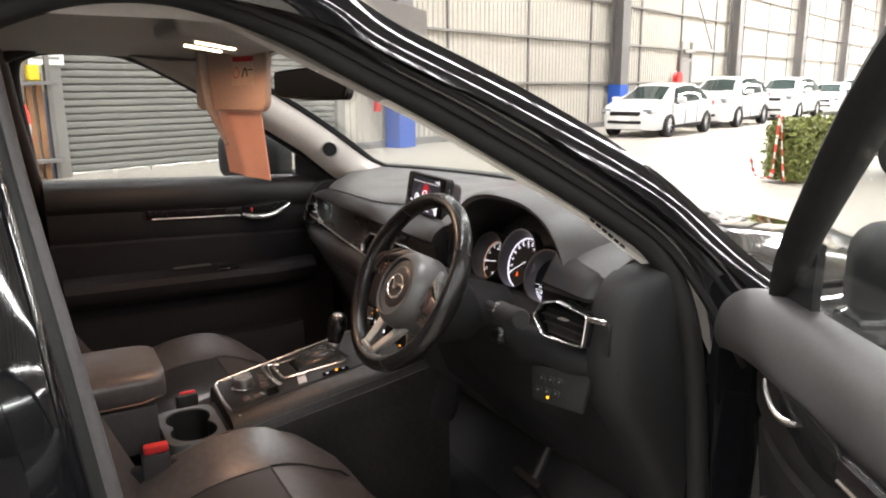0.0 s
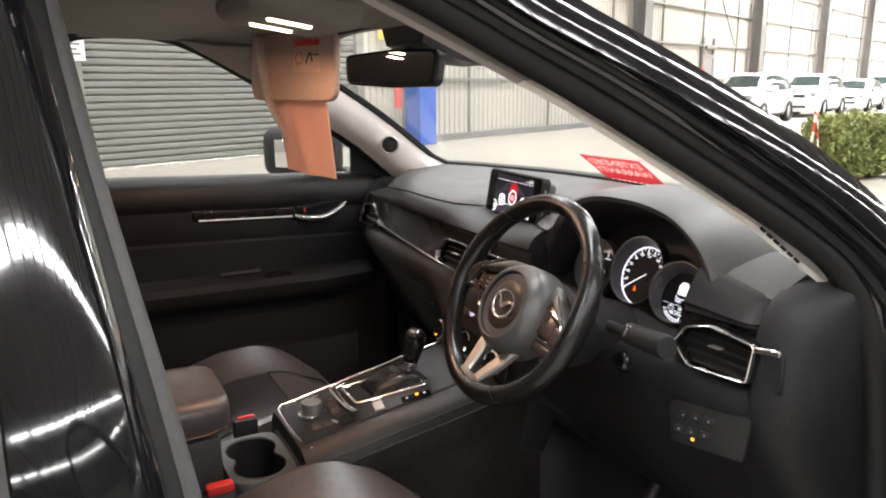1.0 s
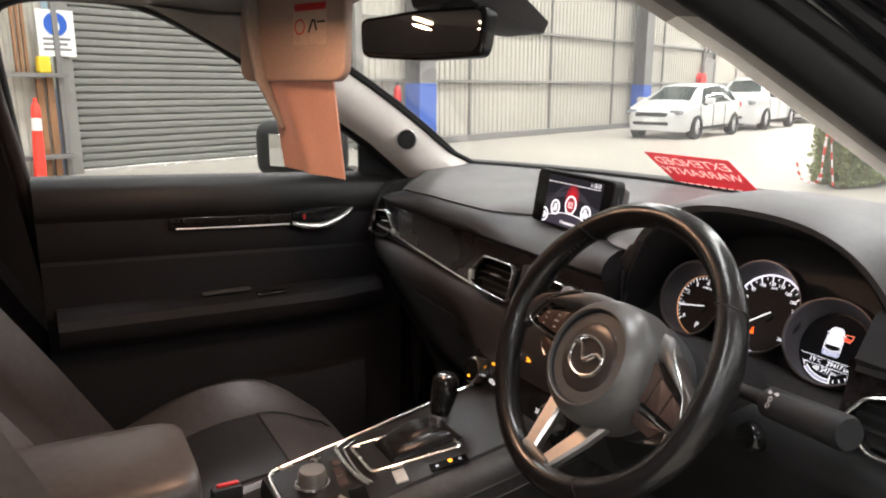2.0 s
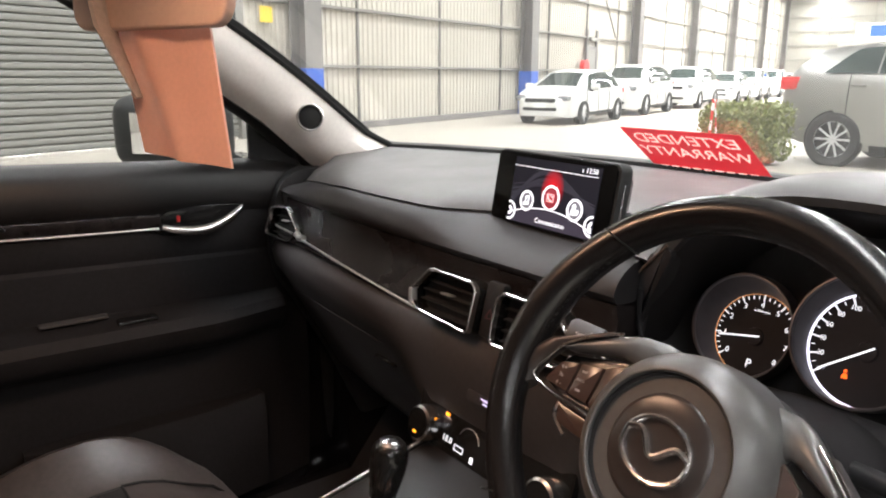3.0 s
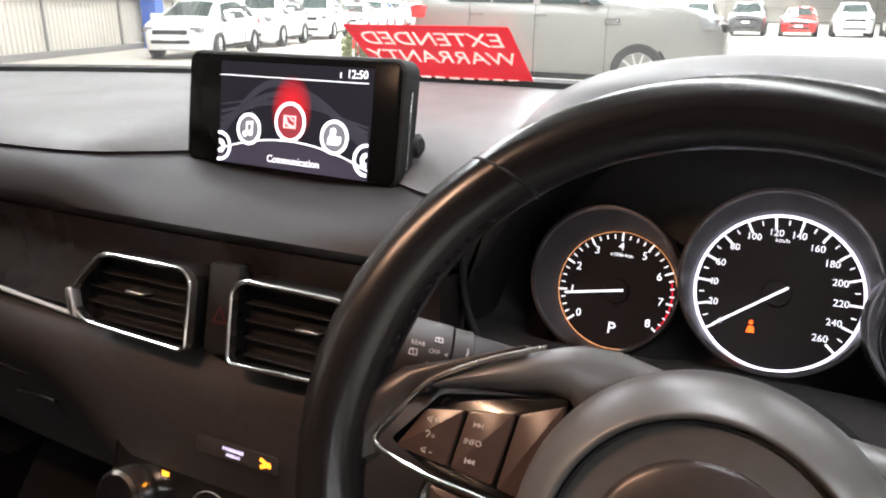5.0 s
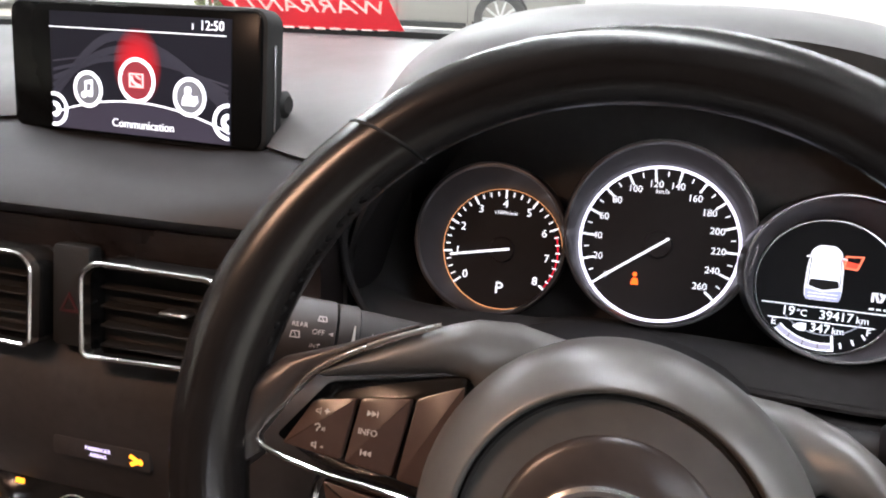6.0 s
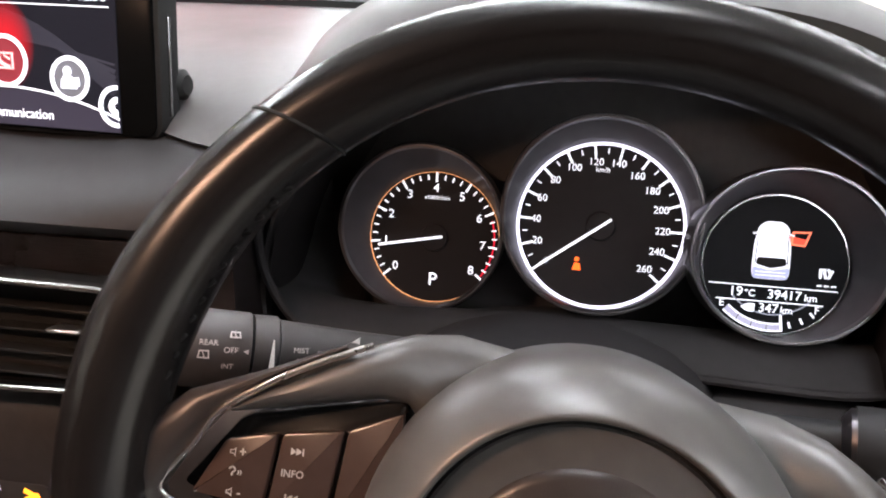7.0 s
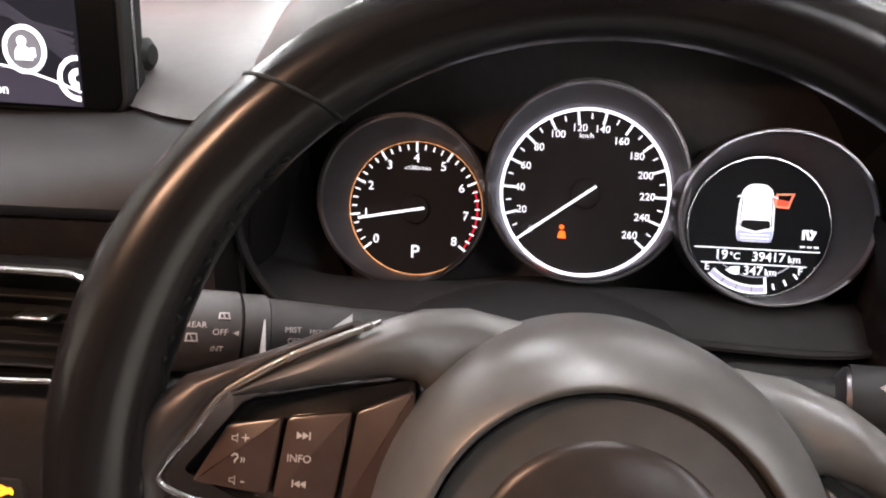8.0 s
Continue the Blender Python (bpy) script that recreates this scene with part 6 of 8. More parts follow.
# badge: an oval ring with a plain bowed bar
bad = part("badge", moved(tube([(0.0268 * math.cos(a) + 0.0008, 0.0218 * math.sin(a) - 0.0185, 0.0160) for a in np.linspace(0, 2 * math.pi, 49)[:-1]], 0.0023, 8, closed=True), TURNED), CHROME, sw_, "oval chrome badge")
part("badge_bar", moved(tube(smooth_path([(-0.0247, -0.0125, 0.0160), (-0.0132, -0.0105, 0.0166), (0.0008, -0.0235, 0.0170), (0.0148, -0.0105, 0.0166), (0.0263, -0.0125, 0.0160)], 5), 0.0028, 8), TURNED), CHROME, bad)
for s in (-1, 1):
    o = round_corners([(s * 0.060, 0.033), (s * 0.119, 0.022), (s * 0.1395, -0.004), (s * 0.119, -0.0125), (s * 0.080, -0.0175), (s * 0.060, -0.021)], 0.003)
    arm = part("spoke", prism(o, 0.018, 0.002, Matrix.Translation((0, 0, -0.0315))), GLOSS, sw_)
    # smooth wing between the hub, the keys and the silver edge
    rings = []
    for x, y0, y1, z in ((0.010, -0.020, 0.050, -0.040), (0.045, 0.010, 0.0570, -0.028), (0.060, 0.031, 0.0560, -0.019), (0.070, 0.0325, 0.0525, -0.015), (0.080, 0.0308, 0.0482, -0.013), (0.0905, 0.0290, 0.0430, -0.012), (0.106, 0.0262, 0.0350, -0.011), (0.1185, 0.0240, 0.0268, -0.011)):
        c, hw = (y0 + y1) / 2, (y1 - y0) / 2
        rings.append([Vector((s * x, c + hw * math.cos(t), z + 0.011 * math.sin(t))) for t in np.linspace(0, 2 * math.pi, 17)[:-1]])
    part("spoke_wing", loft(rings), COLLAR, arm)
    # black root from the silver edge to the rim
    rings = []
    for (x0, y0), (x1, y1), z in (((0.080, 0.0490), (0.0818, 0.0510), -0.012), ((0.0905, 0.0440), (0.0924, 0.0468), -0.011), ((0.106, 0.0358), (0.1098, 0.0394), -0.009), ((0.1215, 0.0250), (0.1360, 0.0300), -0.006), ((0.1310, 0.0125), (0.1530, 0.0160), -0.005), ((0.1420, -0.004), (0.1560, -0.004), -0.006), ((0.1400, -0.010), (0.1550, -0.024), -0.008)):
        p, q = Vector((s * x0, y0, z)), Vector((s * x1, y1, z))
        mid_, half_ = (p + q) / 2, (q - p) / 2
        rings.append([mid_ + half_ * math.cos(t) + Vector((0, 0, 0.009 * math.sin(t))) for t in np.linspace(0, 2 * math.pi, 15)[:-1]])
    part("spoke_root", loft(rings), BROWN_PAD, arm, "black spoke root at the rim")
    trim = [(s * 0.0720, 0.0515, -0.005), (s * 0.0905, 0.0434, -0.001), (s * 0.106, 0.0355, 0.0), (s * 0.1212, 0.0252, 0.0), (s * 0.1305, 0.0128, -0.001), (s * 0.1425, -0.0050, -0.004), (s * 0.1190, -0.0138, -0.009), (s * 0.0890, -0.0172, -0.010), (s * 0.0700, -0.0200, -0.011)]
    part("silver_edge", tube(smooth_path(trim, 5), 0.0012, 8), CHROME, arm, "silver edge strip")
    pads = (((0.0788, 0.0212), (0.0600, 0.0290), (0.0600, -0.0150), (0.0830, -0.0118)), ((0.1020, 0.0178), (0.0805, 0.0208), (0.0848, -0.0112), (0.1055, -0.0088)), ((0.1225, 0.0138), (0.1038, 0.0175), (0.1070, -0.0085), (0.1335, -0.0058)))
    for o in pads:
        o = [(s * x, y) for x, y in o]
        part("button", prism(round_corners(o, 0.0018), 0.005, 0.0012, Matrix.Translation((0, 0, -0.0135))), KEY_CAP, arm)
    if s < 0:
        for body, x, y, size in (("+", -0.1155, 0.0098, 0.0050), ("-", -0.1155, -0.0040, 0.0050), ("INFO", -0.0970, 0.0045, 0.0036)):
            part("button_mark", text_bm(body, size, 0.0003, Matrix.Translation((x, y, -0.0082))), KEY_PRINT, arm)
        for y, sgn_ in ((0.0122, 1), (-0.0036, -1)):
            tris = [prism([(-0.0962 + sgn_ * (q - 0.0020), y - 0.0012), (-0.0962 + sgn_ * (q - 0.0020), y + 0.0012), (-0.0962 + sgn_ * q, y)], 0.0003, m=Matrix.Translation((0, 0, -0.0083))) for q in (0.0, 0.0020)]
            part("skip_mark", join(*tris, rbox(0.0005, 0.0024, 0.0003, 0, 1, Matrix.Translation((-0.0962 + sgn_ * 0.0024, y, -0.0082)))), KEY_PRINT, arm)
        for y in (0.0098, -0.0040):
            part("speaker_mark", frame_bm([(-0.1202, y - 0.0007), (-0.1191, y - 0.0007), (-0.1181, y - 0.0016), (-0.1181, y + 0.0016), (-0.1191, y + 0.0007), (-0.1202, y + 0.0007)], 0.0003, 0.0003, Matrix.Translation((0, 0, -0.0083)), 0.0001), KEY_PRINT, arm)
        part("voice_mark", tube(smooth_path([(-0.1198, 0.0038, -0.0082), (-0.1186, 0.0047, -0.0082), (-0.1176, 0.0036, -0.0082), (-0.1186, 0.0025, -0.0082), (-0.1186, 0.0016, -0.0082)], 3), 0.0003, 5), KEY_PRINT, arm)
        part("voice_wave", join(*[tube([(-0.1166 + 0.0009 * k, 0.0020, -0.0082), (-0.1162 + 0.0009 * k, 0.0028, -0.0082), (-0.1166 + 0.0009 * k, 0.0036, -0.0082)], 0.0002, 5) for k in range(2)]), KEY_PRINT, arm)
    o = [(s * 0.074, -0.024), (s * 0.116, -0.018), (s * 0.110, -0.034), (s * 0.078, -0.039)]
    part("lower_button", prism(round_corners(o, 0.003), 0.012, 0.002, Matrix.Translation((0, 0, -0.026))), KEY_CAP, arm)
    part("lower_ring", tube(smooth_path([(s * 0.118, -0.018, -0.020), (s * 0.119, -0.030, -0.021), (s * 0.104, -0.042, -0.022)], 4), 0.0022, 6), CHROME, arm)
    if s > 0:
        for ob in [arm] + list(arm.children):
            ob.data.transform(TURNED_TWICE)
    # lower silver limb
    rings = []
    for x, y, hw, z in ((0.038, -0.070, 0.013, -0.022), (0.030, -0.103, 0.012, -0.014), (0.019, -0.138, 0.0105, -0.003), (0.013, -0.156, 0.0105, 0.003)):
        rings.append([Vector((s * x + u * hw, y, z + v * 0.006)) for u, v in ((-1, -1), (1, -1), (1, 0.4), (0.7, 1), (-0.7, 1), (-1, 0.4))])
    part("lower_spoke", moved(loft(rings), TURNED), SILVER, sw_, "brushed silver lower spoke")
part("spoke_foot", moved(rbox(0.050, 0.022, 0.010, 0.004, 2, Matrix.Translation((0, -0.151, 0.004))), TURNED), SILVER, sw_, "brushed silver joint of the lower spokes")
part("column", lathe([(0.070, -0.058), (0.078, -0.066), (0.077, -0.085), (0.068, -0.12), (0.05, -0.16)], 40, HUB @ Matrix.Diagonal((1.15, 0.92, 1, 1))), END_CAP, sw_)

# stalks
for s in (-1, 1):
    st = thing("column_stalk", "black column stalk with printed wiper symbols" if s < 0 else "black column stalk for the lights", "stalk", Matrix.Translation((0.366, 0.715, 1.03)))
    if s < 0:
        a, b = Vector((0.326, 0.738, 1.027)), Vector((0.200, 0.6766, 1.0609))
        f0, f1, rk = 0.700, 0.780, 0.0172
    else:
        a, b = Vector((0.437, 0.740, 1.006)), Vector((0.612, 0.690, 1.034))
        f0, f1, rk = 0.385, 0.395, 0.0170
    if s < 0:
        part("arm", tube([a, a.lerp(b, f0 * 0.6), a.lerp(b, f0)], [0.010, rk - 0.005, rk - 0.002], 14), PLASTIC, st, world=True)
        part("collar", tube([a.lerp(b, f0 + 0.005), a.lerp(b, f1)], rk - 0.0007, 16), PLASTIC, st, world=True)
    else:
        part("arm", tube([a, a.lerp(b, f0 * 0.6), a.lerp(b, f0)], [0.009, 0.0085, 0.0090], 14), END_CAP, st, world=True)
        part("collar", tube([a.lerp(b, f0 - 0.012), a.lerp(b, f0 + 0.008), a.lerp(b, f1 + 0.012)], [rk - 0.006, rk - 0.0016, rk - 0.0012], 18), RING, st, "smoked chrome collar", world=True)
    part("knob", tube([a.lerp(b, f1 + 0.01), a.lerp(b, 0.98), a.lerp(b, 1.01)], [rk, rk + 0.0008, rk - 0.0017], 20), PLASTIC if s < 0 else END_CAP, st, world=True)
    if s < 0:
        d = (b - a).normalized()
        nrm = Vector((0.0, -0.86, 0.5))
        nrm = (nrm - d * nrm.dot(d)).normalized()
        right = -d
        up = nrm.cross(right)
        mm = Matrix((right, up, nrm)).transposed().to_4x4()
        def spot(f, v):
            """A place on the stalk's skin: f along it, v up round it."""
            r = 0.0182 if f > f1 else 0.0168 if f > f0 else lerp(0.0124, 0.0156, f / f0)
            return Matrix.Translation(a.lerp(b, f) + nrm * math.sqrt(r * r - v * v) + up * v) @ mm @ Matrix.Rotation(-math.asin(v / r), 4, "X")

        for body, f, v, size in (("REAR", 0.918, 0.0030, 0.0034), ("OFF", 0.852, 0.0002, 0.0036), ("INT", 0.858, -0.0068, 0.0032), ("MIST", 0.636, 0.0018, 0.0035), ("OFF", 0.632, -0.0030, 0.0033), ("FRONT", 0.555, 0.0012, 0.0026)):
            part("stalk_mark", text_bm(body, size, 0.0003, spot(f, v)), KEY_PRINT, st, world=True)
        for f, v, w, h in ((0.930, -0.0020, 0.0052, 0.0036), (0.842, 0.0070, 0.0050, 0.0030)):
            part("stalk_symbol", frame_bm([(-w / 2, -h / 2), (w / 2, -h / 2), (w * 0.4, h / 2), (-w * 0.4, h / 2)], 0.0006, 0.0004, spot(f, v), 0.0001), KEY_PRINT, st, world=True)
            part("stalk_line", rbox(0.0004, h * 1.1, 0.0004, 0, 1, spot(f, v) @ pose(0, -0.0002, 0.0002, 0, 0, 24)), KEY_PRINT, st, world=True)
        part("stalk_arrow", prism([(0.0011, -0.0011), (0.0011, 0.0011), (-0.0011, 0)], 0.0004, m=spot(0.808, 0.0)), KEY_PRINT, st, world=True)
        part("stalk_wedge", prism([(0.0002, 0.006), (-0.0004, 0.006), (-0.0016, -0.009), (0.0012, -0.009)], 0.0004, m=spot(0.725, 0.0)), WHITE_PRINT, st, world=True)
        part("stalk_corner", prism([(-0.004, -0.001), (0.006, 0.006), (0.005, -0.005)], 0.0006, m=spot(0.488, 0.004)), SILVER, st, "small silver corner", world=True)
    else:
        d = (b - a).normalized()
        nrm = (Vector((0.0, -0.86, 0.5)) - d * d.dot(Vector((0.0, -0.86, 0.5)))).normalized()
        up = nrm.cross(d)
        mm = Matrix((d, up, nrm)).transposed().to_4x4()
        for f, v, turn_ in ((0.480, 0.0085, 0), (0.535, 0.0085, 180)):
            p = a.lerp(b, f) + nrm * 0.0172 + up * v
            part("stalk_arrow", prism([(-0.0035, 0), (0, -0.0024), (0, -0.0010), (0.0030, -0.0010), (0.0030, 0.0010), (0, 0.0010), (0, 0.0024)], 0.0004, m=Matrix.Translation(p) @ mm @ Matrix.Rotation(radians(turn_), 4, "Z")), KEY_PRINT, st, world=True)
        for v, turn_ in ((0.0015, 0), (-0.0055, 180)):
            p = a.lerp(b, 0.507) + nrm * 0.0181 + up * v
            part("stalk_symbol", frame_bm([(-0.0022, -0.0026), (0.0022, -0.0026), (0.0022, 0.0004), (0.0038, 0.0004), (0, 0.0034), (-0.0038, 0.0004), (-0.0022, 0.0004)], 0.0006, 0.0004, Matrix.Translation(p) @ mm @ Matrix.Rotation(radians(turn_), 4, "Z"), 0.0001), KEY_PRINT, st, world=True)

# ---- infotainment screen ----
SM = pose(0.0195, 0.8256, 1.1595, 80, 0, -4)
scr = thing("infotainment_screen", "black tablet style screen lit with round menu icons", "screen", SM)
part("case", moved(prism(rounded(0.221, 0.096, 0.011), 0.018, 0.004), Matrix.Translation((0, 0, -0.018))), RUBBER, scr)
part("bezel", moved(prism(rounded(0.214, 0.090, 0.008), 0.0015, 0.0006), Matrix.Translation((0, 0, 0.0002))), SCREEN_BLACK, scr)
part("back_housing", loft([[Vector((x, y, z)) for x, y in rounded(w, h, 0.012)] for w, h, z in ((0.212, 0.090, -0.018), (0.202, 0.084, -0.026), (0.17, 0.075, -0.050), (0.12, 0.06, -0.066))]), PLASTIC, scr)
part("side_strip", rbox(0.0012, 0.058, 0.0025, 0.0004, 1, Matrix.Translation((0.1108, -0.004, -0.009))), DARK_CHROME, scr)
part("rotary_nub", lathe([(0.0095, 0), (0.0095, 0.006), (0.006, 0.009)], 18, pose(0.104, -0.014, -0.024, 0, 90, 0)), RUBBER, scr)
disp = part("display", rbox(0.154, 0.083, 0.0008, 0, 1, Matrix.Translation((0.007, -0.0022, 0.002))), LCD, scr, "lit dark display")


def menu_arc(x):
    return -0.0204 - 0.0106 * ((x - 0.005) / 0.066) ** 2


xs = np.linspace(-0.0698, 0.0838, 27)
part("display_field", prism([(x, menu_arc(x)) for x in xs] + [(0.0838, -0.0435), (-0.0698, -0.0435)], 0.0002, m=Matrix.Translation((0, 0, 0.0025))), glow("display_grey_field", (0.040, 0.036, 0.054), 0.62), disp)
for k in range(5):
    part("display_sweep", tube(smooth_path([(-0.068, 0.004 - 0.006 * k, 0.0026), (-0.02, 0.010 - 0.005 * k + 0.002 * k * k, 0.0026), (0.030, 0.006 + 0.002 * k, 0.0026), (0.082, -0.004 - 0.004 * k, 0.0026)], 6), 0.0008 + 0.0007 * k, 6, squash=0.05), glow("display_grey_sweep", (0.030, 0.030, 0.042), 0.6), disp)
part("top_line", rbox(0.150, 0.0007, 0.0004, 0, 1, Matrix.Translation((0.005, 0.0282, 0.0028))), LIT, disp)
part("clock", text_bm("12:50", 0.0088, 0.0003, Matrix.Translation((0.0692, 0.0340, 0.0030))), LIT, disp)
part("status_mark", rbox(0.0008, 0.004, 0.0004, 0, 1, Matrix.Translation((0.0540, 0.0332, 0.0030))), LIT, disp)
part("menu_name", text_bm("Communication", 0.0083, 0.0003, Matrix.Translation((0.0118, -0.0362, 0.0030))), LIT, disp)
part("menu_arc", tube([(x, menu_arc(x), 0.0030) for x in xs], 0.0007, 6, squash=0.4), LIT, disp)
for x, y, r in ((-0.0354, -0.0142, 0.0130), (0.0078, -0.0053, 0.0157), (0.0520, -0.0136, 0.0134)):
    icon = part("icon_ring", ring_flat(r - 0.0026, r, 0.0034, 0.0040, 36, Matrix.Translation((x, y, 0))), LIT, disp)
    part("icon_disc", lathe([(0, 0.0033), (r - 0.0026, 0.0033), (r - 0.0026, 0.0036), (0, 0.0036)], 28, Matrix.Translation((x, y, 0))), glow("icon_grey", (0.14, 0.14, 0.16), 0.8) if not 0 < x < 0.01 else glow("icon_red", (0.22, 0.03, 0.04), 0.8), icon)
    im = Matrix.Translation((x, y, 0.0040))
    if x < -0.02:
        mark = join(rbox(0.0013, 0.0090, 0.0006, 0, 1, im @ pose(-0.0018, 0.0005, 0)), rbox(0.0013, 0.0090, 0.0006, 0, 1, im @ pose(0.0038, 0.0015, 0)), rbox(0.0068, 0.0022, 0.0006, 0, 1, im @ pose(0.0010, 0.0052, 0, 0, 0, 10)), lathe([(0, 0), (0.0024, 0), (0.0024, 0.0006)], 12, im @ pose(-0.0032, -0.0040, 0)), lathe([(0, 0), (0.0024, 0), (0.0024, 0.0006)], 12, im @ pose(0.0024, -0.0030, 0)))
    elif x < 0.02:
        mark = join(frame_bm([(-0.0062, -0.0050), (0.0062, -0.0050), (0.0062, 0.0050), (-0.0062, 0.0050)], 0.0013, 0.0006, im, 0.0001), tube(smooth_path([im @ Vector(p) for p in ((-0.0042, 0.0030, 0.0003), (-0.0030, -0.0005, 0.0003), (0.0, -0.0025, 0.0003), (0.0035, -0.0035, 0.0003))], 3), 0.0012, 6, squash=0.3), rbox(0.0045, 0.0012, 0.0006, 0, 1, im @ pose(0.0015, 0.0020, 0, 0, 0, -30)))
    else:
        mark = join(lathe([(0, 0), (0.0028, 0), (0.0028, 0.0006)], 14, im @ pose(-0.001, 0.0044, 0)), prism([(-0.0058, -0.0058), (0.0050, -0.0058), (0.0042, -0.0005), (0.0012, 0.0018), (-0.0034, 0.0018), (-0.0054, -0.0010)], 0.0006, m=im), prism([(0.0042, -0.004), (0.0070, -0.004), (0.0066, 0.0010), (0.0042, 0.0010)], 0.0006, m=im))
    part("icon_mark", mark, LIT if not 0 < x < 0.01 else glow("icon_pink", (1.0, 0.45, 0.45), 1.0), icon)
for s, x, y in ((-1, -0.0668, -0.0305), (1, 0.0832, -0.0280)):
    arc = np.linspace(-102, 102, 19) if s < 0 else np.linspace(87, 273, 19)
    part("edge_icon", loft([[Vector((x + r * math.cos(radians(a)), y + r * math.sin(radians(a)), z)) for r, z in ((0.0098, 0.0034), (0.0124, 0.0034), (0.0124, 0.0040), (0.0098, 0.0040))] for a in arc]), LIT, disp)
    part("edge_icon_mark", loft([[Vector((x + r * math.cos(radians(a)), y + r * math.sin(radians(a)), z)) for r, z in ((0.0020, 0.0034), (0.0056, 0.0034), (0.0056, 0.0040), (0.0020, 0.0040))] for a in arc]), LIT, disp)


def soft_red():
    m = bpy.data.materials.new("red_menu_light")
    m.use_nodes = True
    nt = m.node_tree
    n, link = nt.nodes, nt.links.new
    n.remove(n["Principled BSDF"])
    tc, mp, gr, rp, em, tr, mx = n.new("ShaderNodeTexCoord"), n.new("ShaderNodeMapping"), n.new("ShaderNodeTexGradient"), n.new("ShaderNodeMath"), n.new("ShaderNodeEmission"), n.new("ShaderNodeBsdfTransparent"), n.new("ShaderNodeMixShader")
    mp.inputs["Location"].default_value = (-0.0078 / 0.021, -0.0045 / 0.027, 0)
    mp.inputs["Scale"].default_value = (1 / 0.021, 1 / 0.027, 0)
    gr.gradient_type = "SPHERICAL"
    rp.operation, rp.inputs[1].default_value = "POWER", 1.1
    em.inputs[0].default_value, em.inputs[1].default_value = (1.0, 0.03, 0.04, 1), 0.85
    link(tc.outputs["Object"], mp.inputs[0])
    link(mp.outputs[0], gr.inputs[0])
    link(gr.outputs["Fac"], rp.inputs[0])
    link(rp.outputs[0], mx.inputs[0])
    link(tr.outputs[0], mx.inputs[1])
    link(em.outputs[0], mx.inputs[2])
    link(mx.outputs[0], n["Material Output"].inputs[0])
    return m


part("selected_light", rbox(0.044, 0.056, 0.0002, 0, 1, Matrix.Translation((0.0078, 0.002, 0.0031))), soft_red(), disp, "red light behind the selected icon")

# ---- climate panel ----
CM = pose(0.030, 0.728, 0.845, 72, 0, 0)
cl = thing("climate_panel", "glossy black climate panel with two knobs", "climate control", CM)
part("plate", prism(rounded(0.285, 0.088, 0.012), 0.010, 0.003), GLOSS, cl)
for x, nm in ((-0.110, "left"), (0.115, "right")):
    kn = part("knob", lathe([(0.0235, 0.008), (0.0235, 0.014), (0.022, 0.030), (0.0195, 0.032), (0.0, 0.032)], 32, Matrix.Translation((x, -0.004, 0))), GLOSS, cl)
    part("knob_ring", lathe([(0.0200, 0.0325), (0.0235, 0.0305), (0.0245, 0.024), (0.0240, 0.012)], 32, Matrix.Translation((x, -0.004, 0)), caps=False), CHROME, kn)
    part("knob_light", rbox(0.006, 0.003, 0.001, 0, 1, Matrix.Translation((x - 0.002, -0.016, 0.0326))), LIT_ORANGE, kn)
part("indicator", rbox(0.008, 0.004, 0.001, 0.0004, 1, Matrix.Translation((-0.080, 0.020, 0.0104))), LIT_ORANGE, cl)
part("temperature", text_bm("18.0", 0.0115, 0.0003, Matrix.Translation((-0.070, -0.010, 0.0105))), LIT, cl)
part("temperature", text_bm("18.0", 0.0115, 0.0003, Matrix.Translation((0.070, -0.010, 0.0105))), LIT, cl)
part("fan_mark", frame_bm([(-0.009, -0.004), (0.009, -0.004), (0.009, 0.004), (-0.009, 0.004)], 0.0012, 0.0005, Matrix.Translation((-0.045, -0.014, 0.0103)), 0.0001), LIT, cl)
part("flow_mark", rbox(0.006, 0.008, 0.0004, 0, 1, Matrix.Translation((-0.018, -0.018, 0.0105))), LIT, cl)
part("dial_arc", tube([(-0.03 + 0.020 * math.cos(a), -0.002 + 0.020 * math.sin(a), 0.0105) for a in np.linspace(0.3, 2.8, 16)], 0.0006, 5), SILVER, cl)
for x in (-0.055, -0.02, 0.02, 0.055):
    part("key", rbox(0.028, 0.010, 0.004, 0.0015, 1, Matrix.Translation((x, -0.034, 0.010))), PLASTIC, cl)
ai = thing("airbag_indicator", "black strip with lit airbag lights", "indicator", pose(0.034, 0.7230, 0.913, 80, 0, 0))
part("strip", prism(rounded(0.08, 0.016, 0.004), 0.0040, 0.0015), LOWER_TRIM, ai)
for k, body in enumerate(("PASSENGER", "AIRBAG")):
    part("lit_words", text_bm(body, 0.0040, 0.0003, Matrix.Translation((-0.002, 0.0025 - 0.0046 * k, 0.0043))), LIT_PURPLE, ai)
part("airbag_light", join(rbox(0.011, 0.003, 0.0004, 0, 1, pose(0.029, 0.001, 0.0043, 0, 0, -25)), rbox(0.010, 0.003, 0.0004, 0, 1, pose(0.029, -0.001, 0.0043, 0, 0, 25))), LIT_ORANGE, ai)
part("middle_fascia", rbox(0.30, 0.10, 0.30, 0.03, 3, pose(0.03, 0.81, 0.78, -14, 0, 0)), DOOR_PLASTIC, dash, world=True)

